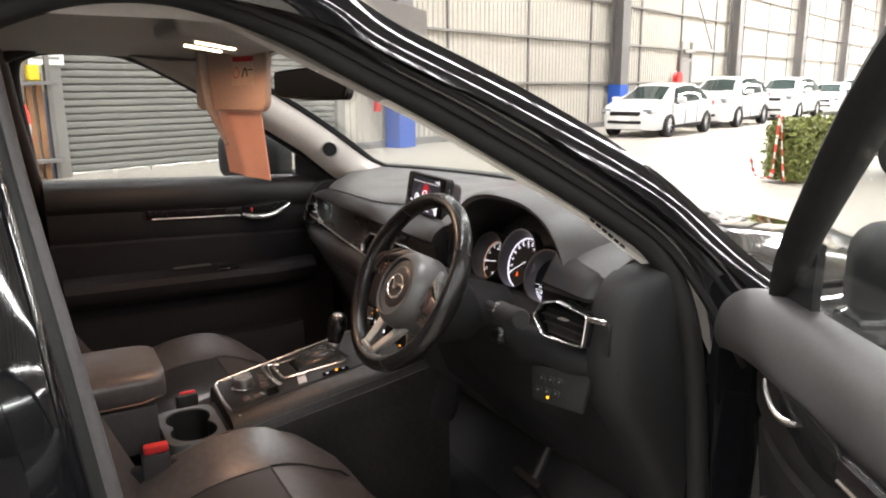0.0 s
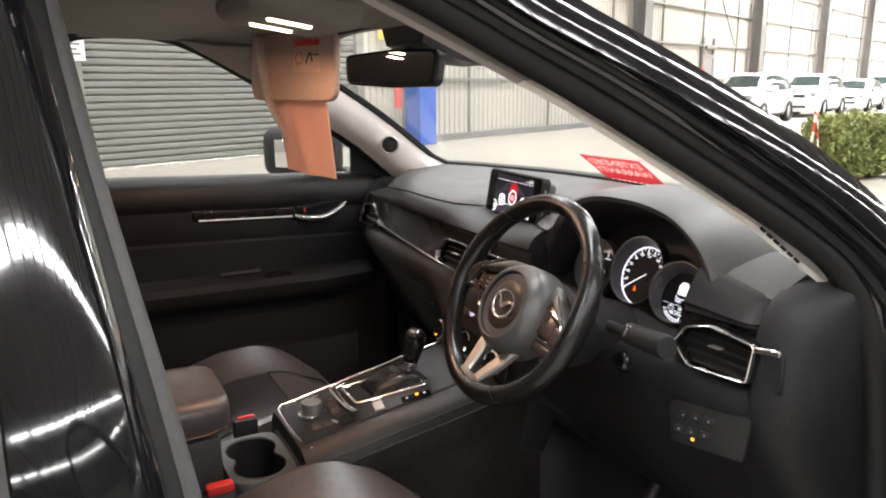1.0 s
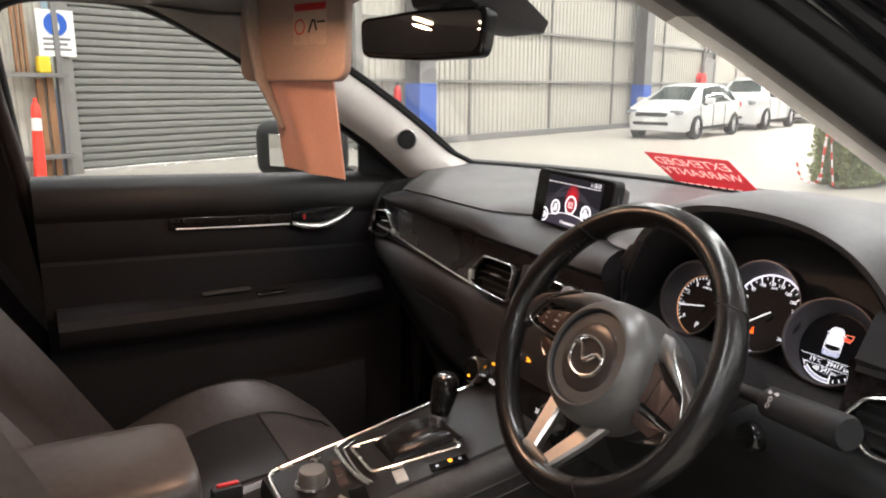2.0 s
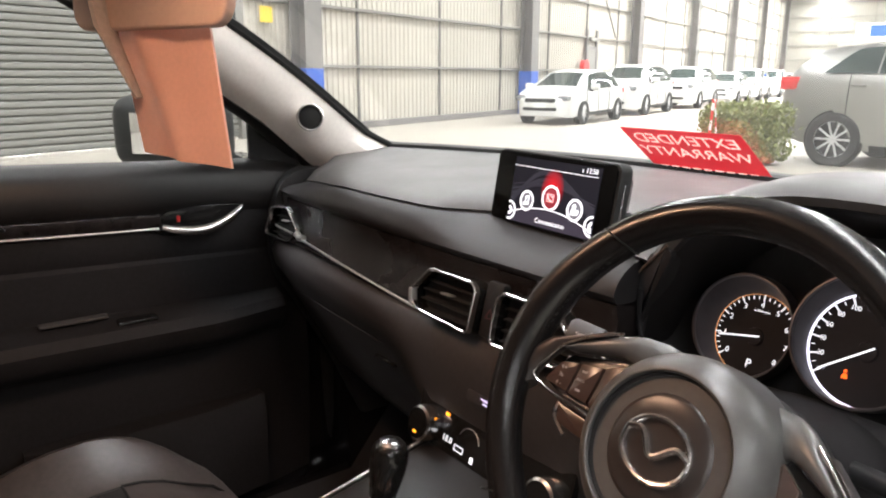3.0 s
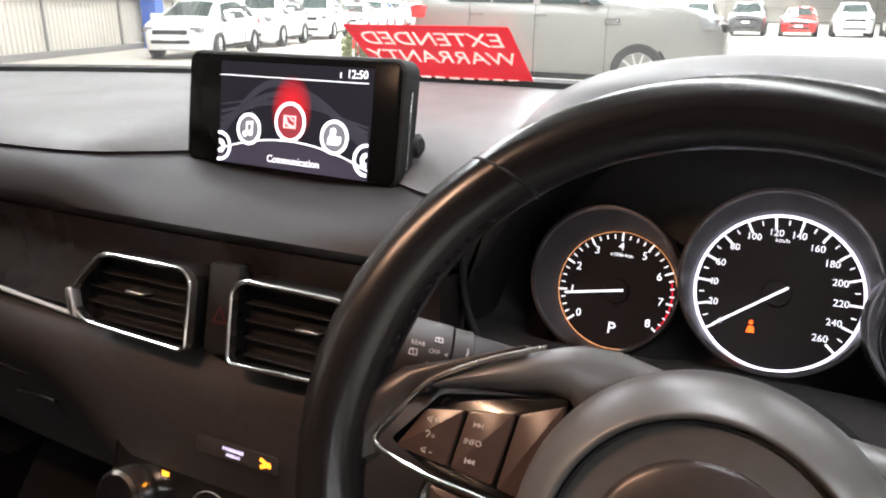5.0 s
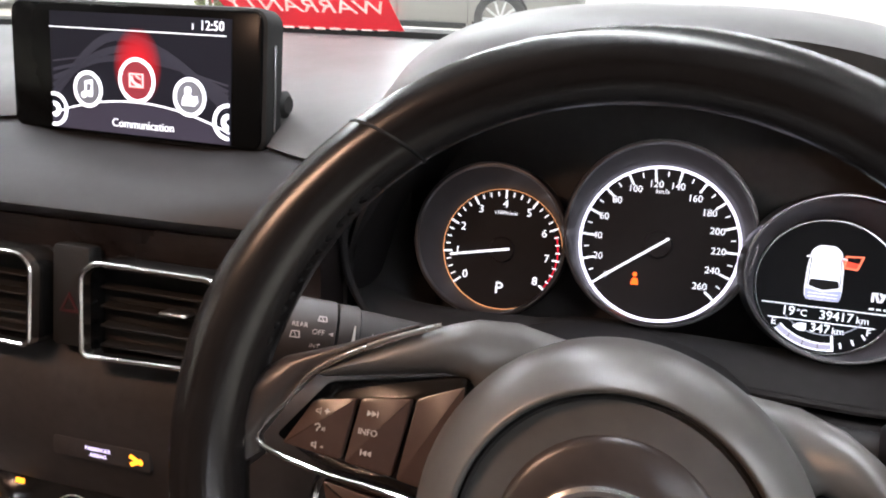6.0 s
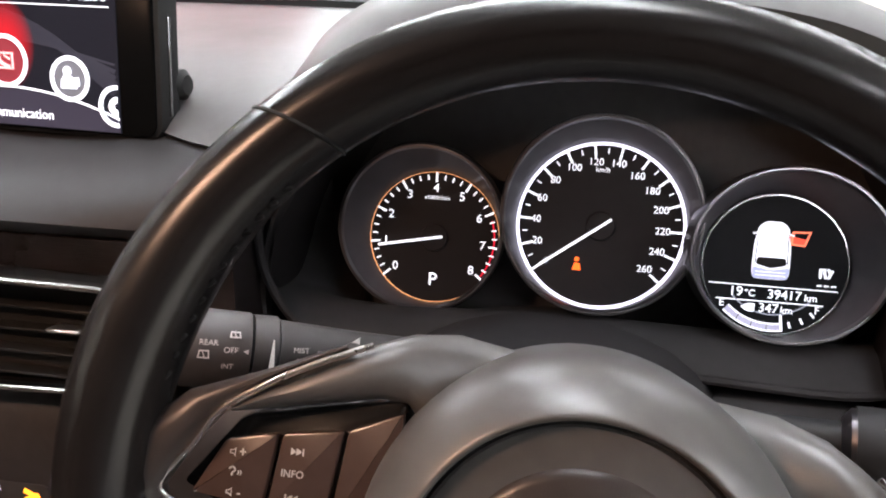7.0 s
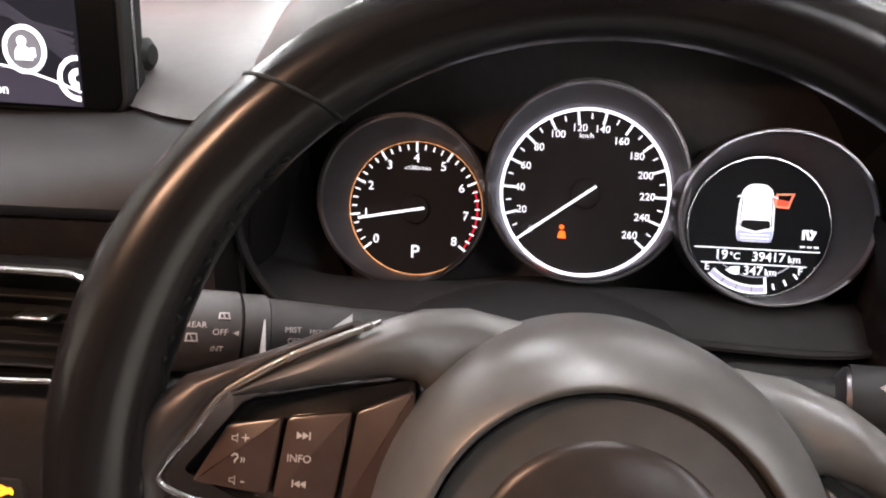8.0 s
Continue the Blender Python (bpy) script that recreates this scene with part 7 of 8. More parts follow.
# ---- windscreen sign, read from outside ----
sp = screen_point(0.0, 0.09, 0.006)
up_ = (screen_point(0.0, 0.24, 0.006) - sp).normalized()
right_ = Vector((-1, 0, 0))
SGM = Matrix((right_, up_, right_.cross(up_))).transposed().to_4x4()
SGM.translation = screen_point(0.0, 0.128, 0.008)
sgn = thing("warranty_sign", "red windscreen sign with white lettering facing outside", "sign", SGM)
part("sheet", moved(prism(rounded(0.205, 0.125, 0.003), 0.0008, 0.0), Matrix.Translation((0, 0, -0.0004))), SIGN_RED, sgn)
sheet_ = sgn.children[0]
sheet_.visible_shadow = False
z = -0.0012
part("writing", text_bm("EXTENDED", 0.038, 0.0004, Matrix.Translation((0, 0.036, z)) @ Matrix.Diagonal((0.93, 0.98, 1, 1))), SIGN_WHITE, sgn)
part("writing", text_bm("WARRANTY", 0.038, 0.0004, Matrix.Translation((0, -0.001, z)) @ Matrix.Diagonal((0.90, 0.98, 1, 1))), SIGN_WHITE, sgn)
part("text_bar", join(*[rbox(0.013, 0.010, 0.0004, 0, 1, Matrix.Translation((-0.078 + 0.0195 * k, -0.0505, z))) for k in range(9)]), SIGN_WHITE, sgn)

# ---- mirror, visor and roof console ----
mir = thing("rear_view_mirror", "dark frameless rear-view mirror on a windscreen stalk", "mirror", Matrix.Translation((-0.01, 0.585, 1.425)))
MM = pose(-0.010, 0.565, 1.420, 84, 0, 22)
part("case", moved(prism(round_corners([(-0.125, 0.028), (0.0, 0.036), (0.125, 0.034), (0.118, -0.034), (0.0, -0.036), (-0.118, -0.030)], 0.016, 5), 0.022, 0.008, seg=3), MM @ Matrix.Translation((0, 0, -0.012))), GLOSS, mir, world=True)
part("mirror_face", moved(prism(round_corners([(-0.116, 0.022), (0.0, 0.029), (0.116, 0.027), (0.110, -0.027), (0.0, -0.029), (-0.110, -0.024)], 0.014, 5), 0.0008), MM @ Matrix.Translation((0, 0, 0.0102))), MIRROR, mir, "dark mirror glass", world=True)
part("stalk", tube([(-0.01, 0.58, 1.43), (-0.005, 0.63, 1.468), (0.0, 0.66, 1.475)], 0.016, 10), PLASTIC, mir, world=True)
part("sensor_cover", loft([[Vector((x * w, y, z)) for x, z in ((-1, z1), (-0.8, z0), (0.8, z0), (1, z1))] for y, w, z0, z1 in ((0.585, 0.10, 1.465, 1.50), (0.66, 0.10, 1.435, 1.475), (0.74, 0.06, 1.425, 1.44))]), PLASTIC, mir, world=True)
con = thing("roof_console", "grey roof console with two lit reading lamps", "lamp", Matrix.Translation((0.045, 0.40, 1.52)))
part("housing", rbox(0.26, 0.20, 0.05, 0.02, 3, pose(-0.015, 0.365, 1.5185, -9, 0, 0)), HEADLINER, con, world=True)
for x in (0.042, -0.075):
    part("lamp_lens", rbox(0.013, 0.078, 0.006, 0.002, 1, pose(x, 0.353, 1.4935, -9, 0, 0)), LAMP_GLOW, con, "lit warm lamp lens", world=True)

vz = thing("sun_visor", "lowered sun visor with a warning label and hanging sheet", "sun visor", Matrix.Translation((-0.34, 0.50, 1.48)))
VM = pose(-0.341, 0.4725, 1.430, 86, 0, 23)
part("panel", moved(prism(rounded(0.285, 0.150, 0.028, 6), 0.016, 0.005, seg=3), VM @ Matrix.Translation((0, 0, -0.008))), VISOR, vz, world=True)
lab = part("label", moved(prism(rounded(0.085, 0.062, 0.004), 0.0006), VM @ Matrix.Translation((0.055, 0.018, 0.0083))), mat("pale_label_paper", (0.60, 0.45, 0.36), 0.6), vz, "pale warning label", world=True)
part("label_band", moved(rbox(0.080, 0.012, 0.0006, 0, 1, Matrix.Translation((0.055, 0.050, 0.0088))), VM), RED_PLASTIC, lab, world=True)
part("label_symbol", ring_flat(0.011, 0.0135, 0.0, 0.0006, 28, VM @ Matrix.Translation((0.030, 0.017, 0.0090))), RED_PLASTIC, lab, world=True)
part("label_mark", moved(join(rbox(0.004, 0.024, 0.0005, 0, 1, pose(0.058, 0.018, 0.0091, 0, 0, -25)), rbox(0.004, 0.020, 0.0005, 0, 1, pose(0.070, 0.019, 0.0091, 0, 0, 20)), rbox(0.020, 0.003, 0.0005, 0, 1, Matrix.Translation((0.084, 0.024, 0.0091)))), VM), RUBBER, lab, world=True)
rings = []
for f in np.linspace(0, 1, 9):
    z = lerp(1.37, 1.184 + 0.0, f)
    x0, x1 = lerp(-0.430, -0.398, f), lerp(-0.270, -0.248, f)
    row = []
    for g in np.linspace(0, 1, 17):
        x = lerp(x0, x1, g)
        fold = 0.012 * math.exp(-((g - lerp(0.30, 0.55, f)) / 0.14) ** 2)
        row.append(Vector((x, 0.489 + 0.425 * (x + 0.341) - fold, z + 0.012 * (1 - g) * f)))
    rings.append(row + [p + Vector((-0.001, 0.003, 0)) for p in row[::-1]])
part("hanging_sheet", loft(rings), VISOR_CARD, vz, "orange-lit hanging sheet", world=True)
part("sheet_fold", tube([(-0.418, 0.420, 1.50), (-0.412, 0.424, 1.42), (-0.402, 0.430, 1.36), (-0.375, 0.458, 1.27)], [0.026, 0.026, 0.025, 0.010], 10, squash=0.35), mat("pale_strap", (0.34, 0.30, 0.275), 0.8), vz, "pale folded strap", world=True)

# ---- front doors ----


def front_door(s, m, label):
    """A front door with its trim, as seen closed on side s, then moved by m."""

    def put(name, bm, material, parent=None, lab=""):
        bm.transform(m)
        return part(name, bm, material, parent or door, lab, world=True)

    def run(sec, y0, y1, n=10, bend=None):
        rings = []
        for k in range(n + 1):
            f = k / n
            y = lerp(y0, y1, f)
            dx, dz = bend(f) if bend else (0, 0)
            rings.append([Vector((s * (x + dx), y, z + dz)) for x, z in sec])
        return loft(rings)

    skin = ((0.80, 0.36), (0.865, 0.45), (0.895, 0.60), (0.905, 0.80), (0.898, 0.93), (0.876, 1.02), (0.845, 1.070), (0.80, 1.085), (0.785, 0.36))
    sk = run(skin, -0.075, 1.02, 14)
    sk.transform(m)
    door = part("front_door", sk, PAINT, shell, label, world=True)
    ut = [(p.x, p.y) for p in smooth_path([(0.768, 1.152, 0), (0.752, 1.163, 0), (0.728, 1.160, 0), (0.707, 1.142, 0), (0.697, 1.115, 0), (0.696, 1.088, 0), (0.706, 1.068, 0)], 5)]
    # both tops match; the open door's is coloured lighter for the skylight on it
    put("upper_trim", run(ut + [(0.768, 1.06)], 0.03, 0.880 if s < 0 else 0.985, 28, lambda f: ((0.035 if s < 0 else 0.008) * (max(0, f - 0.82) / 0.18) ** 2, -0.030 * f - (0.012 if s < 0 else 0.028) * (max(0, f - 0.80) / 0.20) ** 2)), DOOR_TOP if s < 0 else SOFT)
    put("middle_panel", run(((0.705, 1.072), (0.700, 1.04), (0.704, 1.0), (0.712, 0.985), (0.760, 0.97), (0.760, 1.07)), 0.03, 0.872, 10, lambda f: (0.03 * max(0, f - 0.85) / 0.15, -0.030 * f)), DOOR_PLASTIC)
    put("insert_panel", run(((0.712, 0.988), (0.704, 0.980), (0.708, 0.93), (0.716, 0.86), (0.76, 0.86), (0.76, 0.98)), 0.03, 0.86, 10, lambda f: (0.03 * max(0, f - 0.85) / 0.15, -0.030 * f)), DOOR_PLASTIC)
    put("armrest", run(((0.725, 0.885), (0.685, 0.878), (0.655, 0.868), (0.645, 0.850), (0.650, 0.825), (0.675, 0.798), (0.725, 0.785)), 0.05, 0.79, 14, lambda f: (0.035 * max(0, f - 0.8) / 0.2, 0.002 - 0.010 * f)), DOOR_PLASTIC)
    put("lower_panel", run(((0.725, 0.86), (0.722, 0.79), (0.715, 0.70), (0.722, 0.55), (0.735, 0.42), (0.79, 0.40), (0.79, 0.86)), 0.03, 0.868, 10, lambda f: (0.03 * max(0, f - 0.85) / 0.15, 0.0)), DOOR_PLASTIC)
    put("map_pocket", run(((0.722, 0.66), (0.680, 0.655), (0.668, 0.62), (0.680, 0.45), (0.73, 0.42), (0.73, 0.66)), 0.30, 0.74, 8, lambda f: (0.02 * (2 * f - 1) ** 4, 0.0)), DOOR_PLASTIC)
    put("trim_strip", run(((0.700, 1.063), (0.692, 1.060), (0.691, 1.045), (0.696, 1.036), (0.705, 1.036)), 0.285, 0.56, 8, lambda f: (0, -0.010 * f)), DECO, None, "dark grained trim strip")
    put("bright_strip", tube([(s * 0.692, 0.300, 1.038), (s * 0.691, 0.42, 1.033), (s * 0.692, 0.555, 1.028)], 0.0022, 8), SILVER, None, "thin chrome strip")
    put("strip_edge", tube([(s * 0.697, 0.288, 1.061), (s * 0.6965, 0.42, 1.057), (s * 0.697, 0.556, 1.052)], 0.0014, 6), DARK_CHROME, None, "dark chrome edge")
    hm = Matrix(((0, 0, -s * 1.0, s * 0.698), (1, 0, 0, 0.628), (0, 1, 0, 1.035), (0, 0, 0, 1)))
    ho = [(-0.085, -0.012), (-0.06, 0.022), (0.02, 0.028), (0.090, 0.022), (0.060, -0.012), (0.0, -0.026), (-0.055, -0.024)]
    put("handle_recess", prism(round_corners(ho, 0.015), 0.004, 0.001, hm), GLOSS)
    lever = [(0.690, 0.562, 1.030), (0.684, 0.600, 1.020), (0.680, 0.645, 1.020), (0.682, 0.685, 1.036), (0.690, 0.714, 1.054)]
    if s > 0:
        lever = [(0.692, 0.652, 1.040), (0.688, 0.672, 1.034), (0.685, 0.696, 1.034), (0.687, 0.726, 1.042), (0.692, 0.750, 1.054)]
    put("handle_lever", tube(smooth_path([(s * x, y, z) for x, y, z in lever], 5), [(0.004 + 0.004 * math.sin(math.pi * k / 20)) * (1 if s < 0 else 0.55) for k in range(21)], 10, squash=1.2), CHROME, None, "chrome door lever")
    if s < 0:
        put("lock_mark", rbox(0.003, 0.006, 0.012, 0.001, 1, Matrix.Translation((s * 0.6925, 0.592, 1.042))), RED_PLASTIC, None, "red lock mark")
    put("window_switch", rbox(0.030, 0.07, 0.010, 0.004, 2, Matrix.Translation((s * 0.678, 0.50, 0.870))), GLOSS)
    put("pull_cup", rbox(0.020, 0.11, 0.006, 0.003, 2, Matrix.Translation((s * 0.690, 0.40, 0.884))), GREY_SEAL)
    # window frame and glass
    fr = smooth_path([(s * 0.770, 0.015, 1.13), (s * 0.705, 0.005, 1.27), (s * 0.615, -0.005, 1.450), (s * 0.592, 0.035, 1.502), (s * 0.584, 0.15, 1.512), (s * 0.590, 0.27, 1.497), (s * 0.615, 0.42, 1.423), (s * 0.662, 0.60, 1.317), (s * 0.712, 0.775, 1.204), (s * 0.745, 0.865, 1.130)], 6)
    f = put("window_frame", tube([p + Vector((s * 0.012, 0, 0)) for p in fr], 0.014 if s < 0 else 0.018, 10, squash=1.25), RUBBER)
    put("mirror_corner", prism([(0.755, 1.12), (0.880, 1.12), (0.880, 1.135), (0.800, 1.205), (0.755, 1.225)], 0.012, 0.004, Matrix(((0, 0, s, s * 0.742), (1, 0, 0, 0), (0, 1, 0, 0), (0, 0, 0, 1)))), END_CAP)
    n = 14
    tops = [fr[round(len(fr) * 0.30 + k * (len(fr) * 0.66) / n)] for k in range(n + 1)]
    rings = []
    for k in range(n + 1):
        t = tops[k]
        bot = Vector((s * 0.765, lerp(0.02, 0.86, k / n), 1.125))
        rings.append([bot, bot.lerp(t, 0.5) + Vector((s * 0.008, 0, 0)), t, t + Vector((s * 0.003, 0, 0)), bot.lerp(t, 0.5) + Vector((s * 0.011, 0, 0)), bot + Vector((s * 0.003, 0, 0))])
    g = put("window_pane", loft(rings), GLASS)
    g.visible_shadow = False
    # outside mirror
    MR = pose(-1.072, 0.715, 1.172, 0, 0, 38) if s < 0 else pose(0.955, 0.82, 1.150, 0, 0, -20)
    mh = rbox(0.255, 0.15, 0.165, 0.045, 4, MR)
    put("door_mirror", mh, RUBBER, None, "black outside mirror")
    put("mirror_glass", rbox(0.150, 0.006, 0.092, 0.0028, 3, MR @ Matrix.Translation((-s * 0.014, -0.0735, 0))), MIRROR)
    put("mirror_foot", rbox(0.16, 0.07, 0.04, 0.015, 2, Matrix.Translation((s * 0.88, 0.80, 1.110))), PAINT)
    return door


front_door(-1, Matrix.Identity(4), "closed front passenger door with dark leather trim")
HINGE = Matrix.Translation((0.889, 1.052, 0)) @ Matrix.Rotation(radians(58), 4, "Z") @ Matrix.Translation((-0.86, -1.0, 0))
front_door(1, HINGE, "open driver door with upper trim lightened as in daylight")

# ---- centre console ----
def top_z(y):
    return 0.742 + 0.20 * (y - 0.33)


def shoulder(y):
    return table(y, (0.3, 0.5, 0.62, 0.8), (0.138, 0.150, 0.160, 0.165))


cc = thing("centre_console", "black centre console with chrome edged gear gate", "console", Matrix.Translation((0.02, 0.4, 0.4)))
rings = []
for y in np.linspace(0.315, 0.80, 14):
    z, l, r = top_z(y), -0.088, shoulder(y)
    rings.append([Vector((x, y, zz)) for x, zz in ((l - 0.03, 0.40), (l - 0.015, z - 0.03), (l, z - 0.006), (l + 0.008, z), (r - 0.044, z), (r - 0.028, z - 0.003), (r - 0.012, z - 0.011), (r + 0.001, z - 0.026), (r + 0.008, z - 0.048), (r + 0.012, z - 0.085), (r + 0.015, 0.40))])
part("top", loft(rings), CONSOLE, cc, world=True)
part("top_plate", loft([[Vector((x, y, top_z(y) + dz)) for x, dz in ((-0.076, 0.0), (-0.074, 0.004), (shoulder(y) - 0.048, 0.004), (shoulder(y) - 0.044, 0.0))] for y in np.linspace(0.325, 0.72, 10)]), CONSOLE_TOP, cc, world=True)
part("chrome_edge", tube([(-0.082, y, top_z(y) + 0.004) for y in np.linspace(0.33, 0.80, 12)], 0.0035, 8), CHROME, cc, "chrome edge strip", world=True)
part("front_edge", tube(smooth_path([(-0.082, 0.33, top_z(0.33) + 0.003), (-0.06, 0.322, top_z(0.32) + 0.002), (0.05, 0.322, top_z(0.32)), (0.11, 0.335, top_z(0.33) - 0.004)], 4), 0.003, 8), SILVER, cc, world=True)
for k, dx in enumerate((0.010, 0.016)):
    part("stitching", tube([(shoulder(y) + dx - 0.010, y, top_z(y) - 0.022 - 0.018 * k) for y in np.linspace(0.33, 0.78, 10)], 0.0013, 5), GREY_SEAL, cc, world=True)
tilt = math.degrees(math.atan(0.20))
GM = pose(0.015, 0.520, top_z(0.520) + 0.005, tilt, 0, 0)
part("gear_gate", frame_bm(round_corners([(-0.066, -0.074), (0.030, -0.074), (0.068, 0.070), (-0.028, 0.074)], 0.012, 5), 0.006, 0.007, GM), CHROME, cc, "chrome gate frame", world=True)
part("gate_floor", prism([(-0.058, -0.068), (0.026, -0.068), (0.061, 0.064), (-0.024, 0.068)], 0.001, 0.0, GM @ Matrix.Translation((0, 0, 0.0005))), RUBBER, cc, world=True)
part("gear_gaiter", moved(loft([[Vector((x + sh_ + 0.14 * y, y, z)) for x, y, z in ((-w, -l, h), (w, -l, h), (w, l * 0.8, h), (-w, l * 0.8, h))] for w, l, h, sh_ in ((0.036, 0.066, 0.002, 0.0), (0.033, 0.058, 0.010, 0.0), (0.029, 0.046, 0.013, -0.001), (0.026, 0.036, 0.020, -0.002), (0.022, 0.024, 0.022, -0.004), (0.017, 0.014, 0.028, -0.006))]), GM @ Matrix.Translation((0, 0.030, 0))), LEATHER, cc, world=True)
for k, (dx, dy) in enumerate(((0.0, 0.0), (0.010, 0.013))):
    path = [(-0.074 + dx, 0.452 + dy), (-0.068 + dx, 0.436 + dy), (-0.046, 0.430 + dy * 0.8), (0.022, 0.429 + dy * 0.5), (0.066, 0.438 + dy * 0.3)]
    part("gate_trim", tube(smooth_path([(x, y, top_z(y) + 0.007) for x, y in path], 4), 0.0040 - 0.0022 * k, 8), CHROME, cc, "bright curved trim", world=True)
sh = thing("gear_lever", "black gear lever with a chrome collar", "gear lever", Matrix.Translation((0.003, 0.575, 0.79)))
part("stem", tube([(0.003, 0.575, 0.785), (0.003, 0.584, 0.812)], [0.0105, 0.0115], 16), END_CAP, sh, world=True)
part("collar", tube([(0.003, 0.584, 0.808), (0.003, 0.586, 0.817), (0.003, 0.588, 0.826)], [0.0140, 0.0155, 0.0150], 18), CHROME, sh, "chrome collar", world=True)
part("grip", tube(smooth_path([(0.003, 0.587, 0.824), (0.003, 0.591, 0.840), (0.003, 0.597, 0.864), (0.003, 0.600, 0.884), (0.003, 0.601, 0.892)], 3), [0.0150, 0.0163, 0.0175, 0.0188, 0.020, 0.0213, 0.0222, 0.0225, 0.0218, 0.0203, 0.017, 0.012, 0.006], 20), GLOSS, sh, world=True)
part("cap", tube([(0.003, 0.6005, 0.8885), (0.003, 0.6008, 0.8920), (0.003, 0.601, 0.8935)], [0.0160, 0.0130, 0.006], 18), DARK_CHROME, sh, "dark chrome cap on the knob", world=True)
kz = top_z(0.371) + 0.004
ck = thing("control_knob", "silver rotary control knob on the console", "knob", Matrix.Translation((-0.002, 0.371, kz)))
part("ring", lathe([(0.0235, 0.0), (0.0275, 0.002), (0.0265, 0.005), (0.0235, 0.005)], 32, caps=False), CHROME, ck)
part("dial", lathe([(0.0195, 0.003), (0.0205, 0.006), (0.0205, 0.021), (0.0190, 0.0255), (0.015, 0.0265), (0.0, 0.0255)], 36), SILVER, ck)
nub = thing("volume_nub", "small chrome nub beside the control knob", "knob", Matrix.Translation((-0.048, 0.392, top_z(0.392) + 0.004)))
part("nub", lathe([(0.0085, 0.0), (0.0090, 0.008), (0.0075, 0.012), (0.0, 0.0125)], 20), CHROME, nub)
for x, y in ((0.059, 0.360), (0.064, 0.381), (-0.030, 0.420), (0.000, 0.414), (0.028, 0.409)):
    part("console_button", rbox(0.022, 0.016, 0.003, 0.001, 1, pose(x, y, top_z(y) + 0.0048, tilt, 0, 0)), KEY_CAP, cc, world=True)
part("console_mark", rbox(0.016, 0.006, 0.002, 0.0005, 1, pose(0.064, 0.395, top_z(0.395) + 0.0048, tilt, 0, 20)), SILVER, cc, world=True)
part("display_slot", rbox(0.036, 0.026, 0.002, 0.002, 1, pose(0.072, 0.416, top_z(0.416) + 0.0045, tilt, 0, -10)), SCREEN_BLACK, cc, world=True)
part("button_plate", rbox(0.036, 0.019, 0.003, 0.001, 1, pose(0.076, 0.482, top_z(0.482) + 0.005, tilt, 0, -12)), mat("pale_button_label", (0.50, 0.49, 0.47), 0.5), cc, world=True)
part("shift_display", rbox(0.022, 0.060, 0.002, 0.001, 1, pose(0.098, 0.553, top_z(0.553) + 0.0048, tilt, 0, -14)), SCREEN_BLACK, cc, "dark shift position strip", world=True)
part("console_light", rbox(0.006, 0.005, 0.002, 0, 1, pose(0.096, 0.556, top_z(0.556) + 0.006, tilt, 0, 0)), LIT_ORANGE, cc, world=True)
for y in (0.535, 0.570):
    part("shift_mark", rbox(0.005, 0.004, 0.001, 0, 1, pose(0.094 + 0.22 * (y - 0.535), y, top_z(y) + 0.0062, tilt, 0, 0)), LIT_DIM, cc, world=True)
# cup holder
ch = thing("cup_holder", "black two-cup holder with a grey rim", "cup holder", Matrix.Translation((0.05, 0.245, 0.62)))
def cup_ring(z, grow, inner):
    """The holder's outline (inner: of its two joined wells) at height z."""
    out = []
    cx, cy = 0.048, 0.244
    for k in range(56):
        t = 2 * math.pi * k / 56
        c, s_ = math.cos(t), math.sin(t)
        if inner:
            r = 0.0
            for ox in (-0.034, 0.034):
                disc = 0.0455 ** 2 - (ox * s_) ** 2
                if disc > 0:
                    r = max(r, ox * c + math.sqrt(disc))
            r = max(r, 0.036)
        else:
            r = 1 / ((abs(c) / 0.092) ** 6 + (abs(s_) / 0.060) ** 6) ** (1 / 6)
        out.append(Vector((cx + r * grow * c, cy + r * grow * s_, z)))
    return out


part("rim", loft([cup_ring(0.690, 1.02, False), cup_ring(0.712, 1.02, False), cup_ring(0.718, 0.98, False), cup_ring(0.718, 1.03, True), cup_ring(0.714, 1.0, True)], caps=False), mat("dark_satin_rim", (0.050, 0.050, 0.050), 0.4), ch, world=True)
part("well", loft([cup_ring(0.715, 1.0, True), cup_ring(0.68, 0.96, True), cup_ring(0.60, 0.90, True), cup_ring(0.598, 0.02, True)], caps=False), RUBBER, ch, world=True)
part("console_wall", join(box_between((-0.062, -0.25, 0.55), (-0.046, 0.318, 0.680), 0.004), box_between((0.142, -0.25, 0.55), (0.158, 0.318, 0.700), 0.004), box_between((-0.06, 0.303, 0.55), (0.155, 0.318, 0.71), 0.004)), DOOR_PLASTIC, cc, world=True)
part("console_side", box_between((-0.115, -0.25, 0.40), (0.155, 0.318, 0.590), 0.01, 2), DOOR_PLASTIC, cc, world=True)
ar = thing("armrest", "black leather padded centre armrest", "armrest", Matrix.Translation((0.0, 0.03, 0.72)))
rings = []
for y, k in ((-0.28, 1.0), (-0.1, 1.0), (0.10, 1.0), (0.150, 0.985), (0.175, 0.95), (0.190, 0.88), (0.197, 0.76)):
    ring = []
    for j in range(28):
        t = 2 * math.pi * j / 28
        c, s_ = math.cos(t), math.sin(t)
        ring.append(Vector((0.113 * k * math.copysign(abs(c) ** 0.35, c), y, 0.831 + 0.034 * k * math.copysign(abs(s_) ** 0.55, s_) + (0.004 * (1 - (c * c)) if s_ > 0 else 0))))
    rings.append(ring)
part("pad", loft(rings), SEAT, ar, world=True)
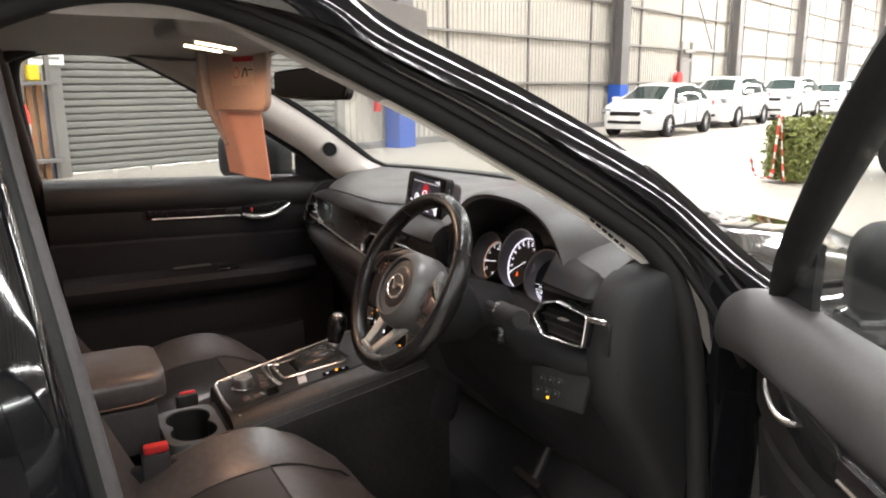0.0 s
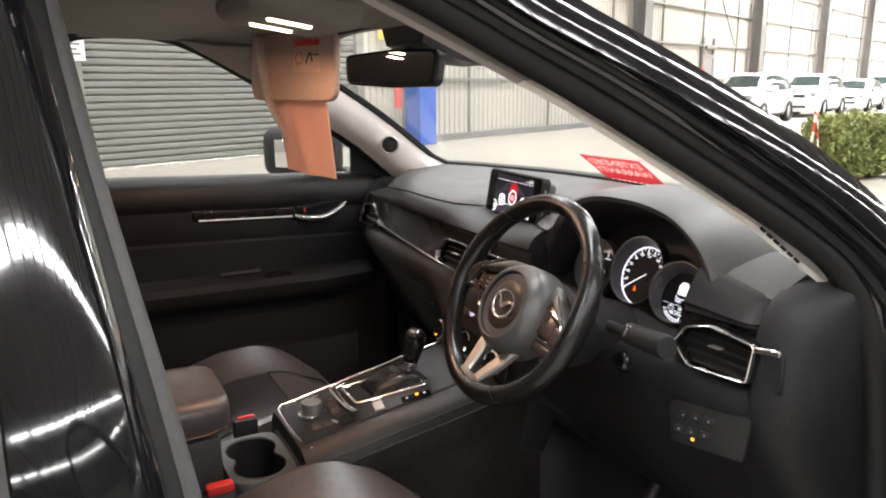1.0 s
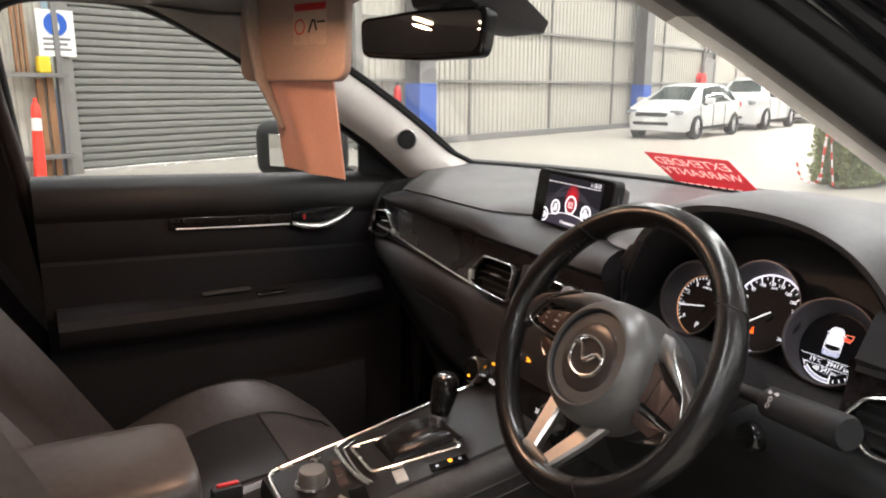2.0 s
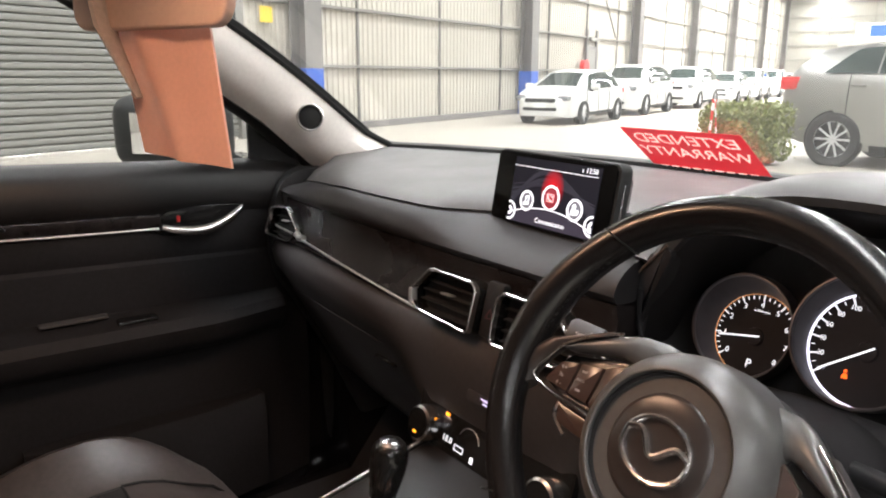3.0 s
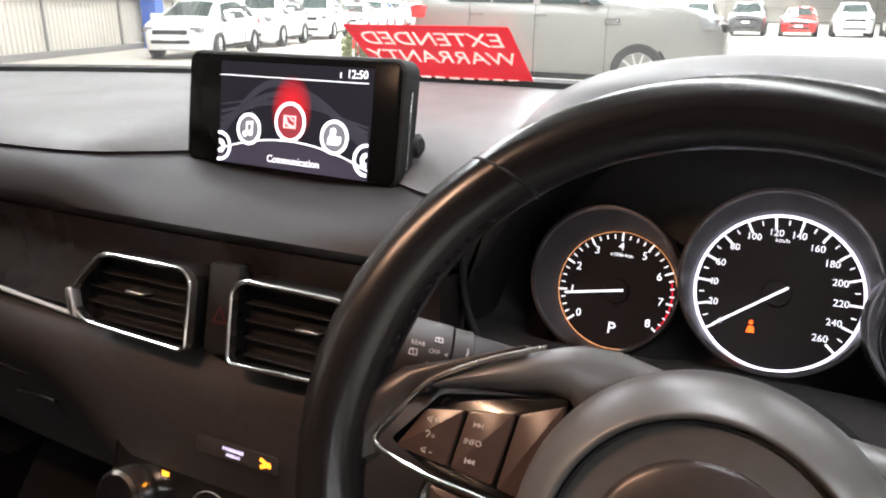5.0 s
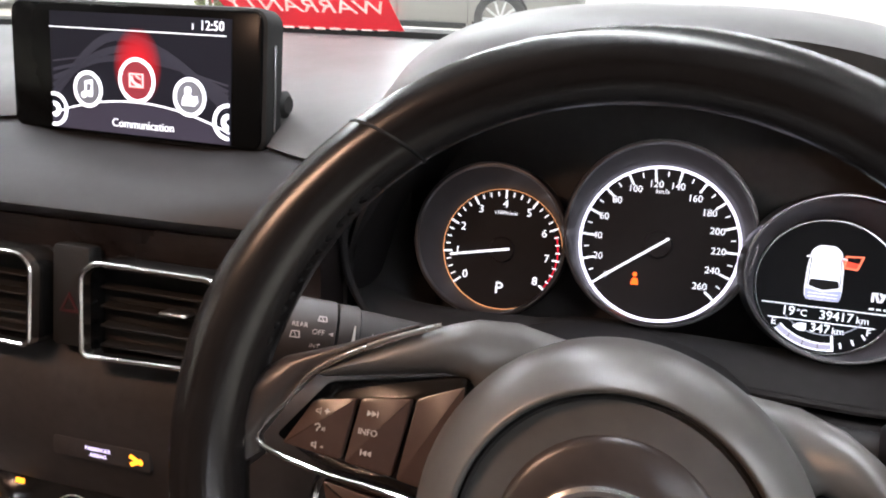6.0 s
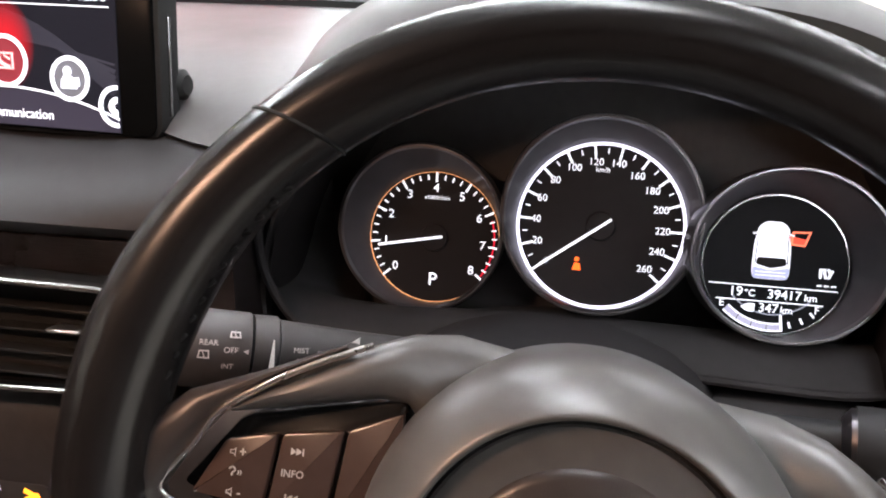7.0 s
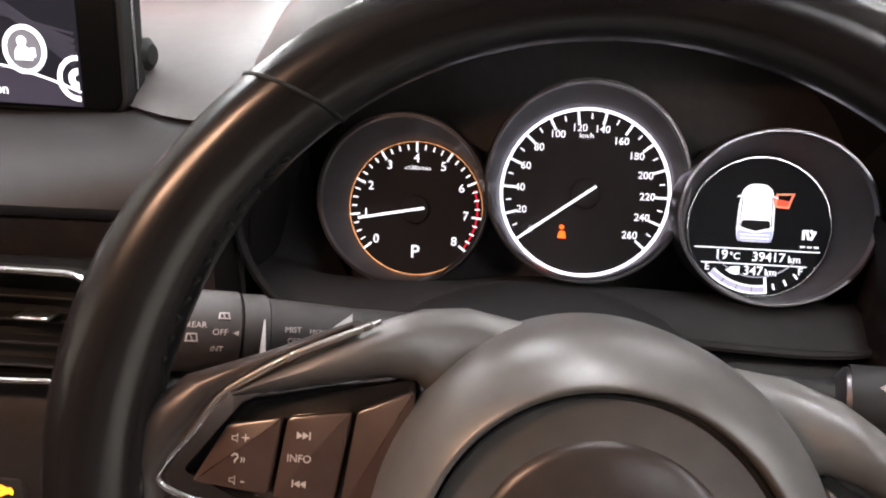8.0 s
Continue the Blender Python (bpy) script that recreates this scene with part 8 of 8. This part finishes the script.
part("stitching", tube([(0.114, -0.26, 0.812), (0.114, 0.15, 0.812), (0.100, 0.186, 0.816), (-0.09, 0.188, 0.816)], 0.0016, 6), mat("tan_thread", (0.22, 0.12, 0.08), 0.7), ar, world=True)
part("box", box_between((-0.100, -0.28, 0.70), (0.105, 0.176, 0.800), 0.008, 2), PLASTIC, ar, world=True)

# ---- seats ----
def seat(xc, dy, label, low=0.0, back=0.0):
    st = thing("front_seat", label, "seat", Matrix.Translation((xc, 0.2 + dy, 0.40)), "front seats")
    def cushion(f, g):
        """Height of the cushion: f across (-1 to 1), g from back to front."""
        side = abs(f)
        h = 0.655 + low + 0.035 * g + (0.060 * max(0, (side - 0.52) / 0.40) ** 1.2 if side < 0.92 else 0.060 * (1 - (side - 0.92) / 0.08 * 0.9)) * (1 - 0.55 * max(0, g - 0.6) / 0.4)
        if g > 0.60:
            h -= 0.115 * ((g - 0.60) / 0.40) ** 2.3
        if g < 0.5:
            h -= 0.085 * ((0.5 - g) / 0.5) ** 1.5
        return h
    rings = []
    fs = np.linspace(-1, 1, 33)
    for g in np.linspace(0, 1, 21):
        w = 0.255 - 0.045 * max(0, g - 0.75) / 0.25
        y = lerp(0.02, 0.530, g) + dy
        top = [Vector((xc + f * w, y + (0.035 * (1 - f * f) if g > 0.9 else 0), cushion(f, g))) for f in fs]
        rings.append(top + [Vector((xc + w, y, 0.50)), Vector((xc - w, y, 0.50))])
    part("cushion", loft(rings), SEAT, st, world=True)
    rings = []
    for g in np.linspace(0.0, 0.66, 12):
        y = lerp(0.02, 0.530, g) + dy
        rings.append([Vector((xc + f * 0.255, y, cushion(f, g) + 0.004)) for f in np.linspace(-0.50, 0.50, 11)] + [Vector((xc + f * 0.255, y, cushion(f, g) - 0.01)) for f in np.linspace(0.50, -0.50, 11)])
    part("seat_insert", loft(rings), SEAT_IN, st, world=True)
    for path in ([(f_, 0.66) for f_ in np.linspace(-0.50, 0.50, 9)], [(-0.50, g_) for g_ in np.linspace(0.66, 0, 9)], [(0.50, g_) for g_ in np.linspace(0.66, 0, 9)], [(-0.52, g_) for g_ in np.linspace(0.66, 0.97, 6)], [(0.52, g_) for g_ in np.linspace(0.66, 0.97, 6)]):
        part("piping", tube([(xc + f_ * 0.255, lerp(0.02, 0.530, g_) + dy + (0.02 if g_ > 0.9 else 0), cushion(f_, g_) + 0.003) for f_, g_ in path], 0.0028, 6), RUBBER, st, world=True)
    rings = []
    for h in np.linspace(0, 1, 17):
        z = lerp(0.62, 1.20, h)
        y0 = lerp(0.085, -0.165, h) + dy - back * (0.5 + 0.8 * h)
        w = table(h, (0, 0.3, 0.7, 1), (0.235, 0.262, 0.250, 0.19))
        front = [Vector((xc + f * w, y0 + 0.070 * max(0, (abs(f) - 0.5) / 0.42) ** 1.3 * (1 if abs(f) < 0.93 else 0.6), z)) for f in np.linspace(-1, 1, 25)]
        rings.append(front + [Vector((xc + w * 0.95, y0 - 0.11, z)), Vector((xc - w * 0.95, y0 - 0.11, z))])
    part("backrest", loft(rings), SEAT, st, world=True)
    part("base", box_between((xc - 0.22, 0.02 + dy, 0.40), (xc + 0.22, 0.50 + dy, 0.56), 0.02, 2), PLASTIC, st, world=True)
    return st


seat(0.370, 0.0, "dark leather driver seat with piped cushion")
seat(-0.380, 0.055, "dark leather passenger seat with piped cushion", -0.03, 0.13)
bu = thing("belt_buckle", "black seat belt buckle with a red button", "buckle", Matrix.Translation((0.148, 0.155, 0.62)), "buckles")
part("stem", box_between((0.140, 0.135, 0.56), (0.156, 0.175, 0.69), 0.004), PLASTIC, bu, world=True)
part("case", rbox(0.026, 0.052, 0.06, 0.006, 2, Matrix.Translation((0.148, 0.158, 0.692))), PLASTIC, bu, world=True)
part("button", rbox(0.022, 0.045, 0.016, 0.004, 2, Matrix.Translation((0.148, 0.160, 0.730))), RED_PLASTIC, bu, "red release button", world=True)
bu2 = thing("belt_buckle", "black seat belt buckle with a red button", "buckle", Matrix.Translation((-0.1355, 0.268, 0.62)), "buckles")
part("case", rbox(0.024, 0.05, 0.10, 0.006, 2, Matrix.Translation((-0.1355, 0.268, 0.662))), END_CAP, bu2, world=True)
part("button", rbox(0.008, 0.036, 0.008, 0.003, 2, Matrix.Translation((-0.1355, 0.270, 0.713))), RED_PLASTIC, bu2, "red release button", world=True)
# pedals
pd = thing("brake_pedal", "black rubber brake pedal in the footwell", "pedal", Matrix.Translation((0.34, 0.95, 0.5)))
part("pad", rbox(0.10, 0.02, 0.06, 0.008, 2, pose(0.33, 0.93, 0.52, 35, 0, 0)), RUBBER, pd, world=True)
part("arm", tube([(0.33, 0.94, 0.53), (0.34, 1.02, 0.70)], 0.010, 8), PLASTIC, pd, world=True)
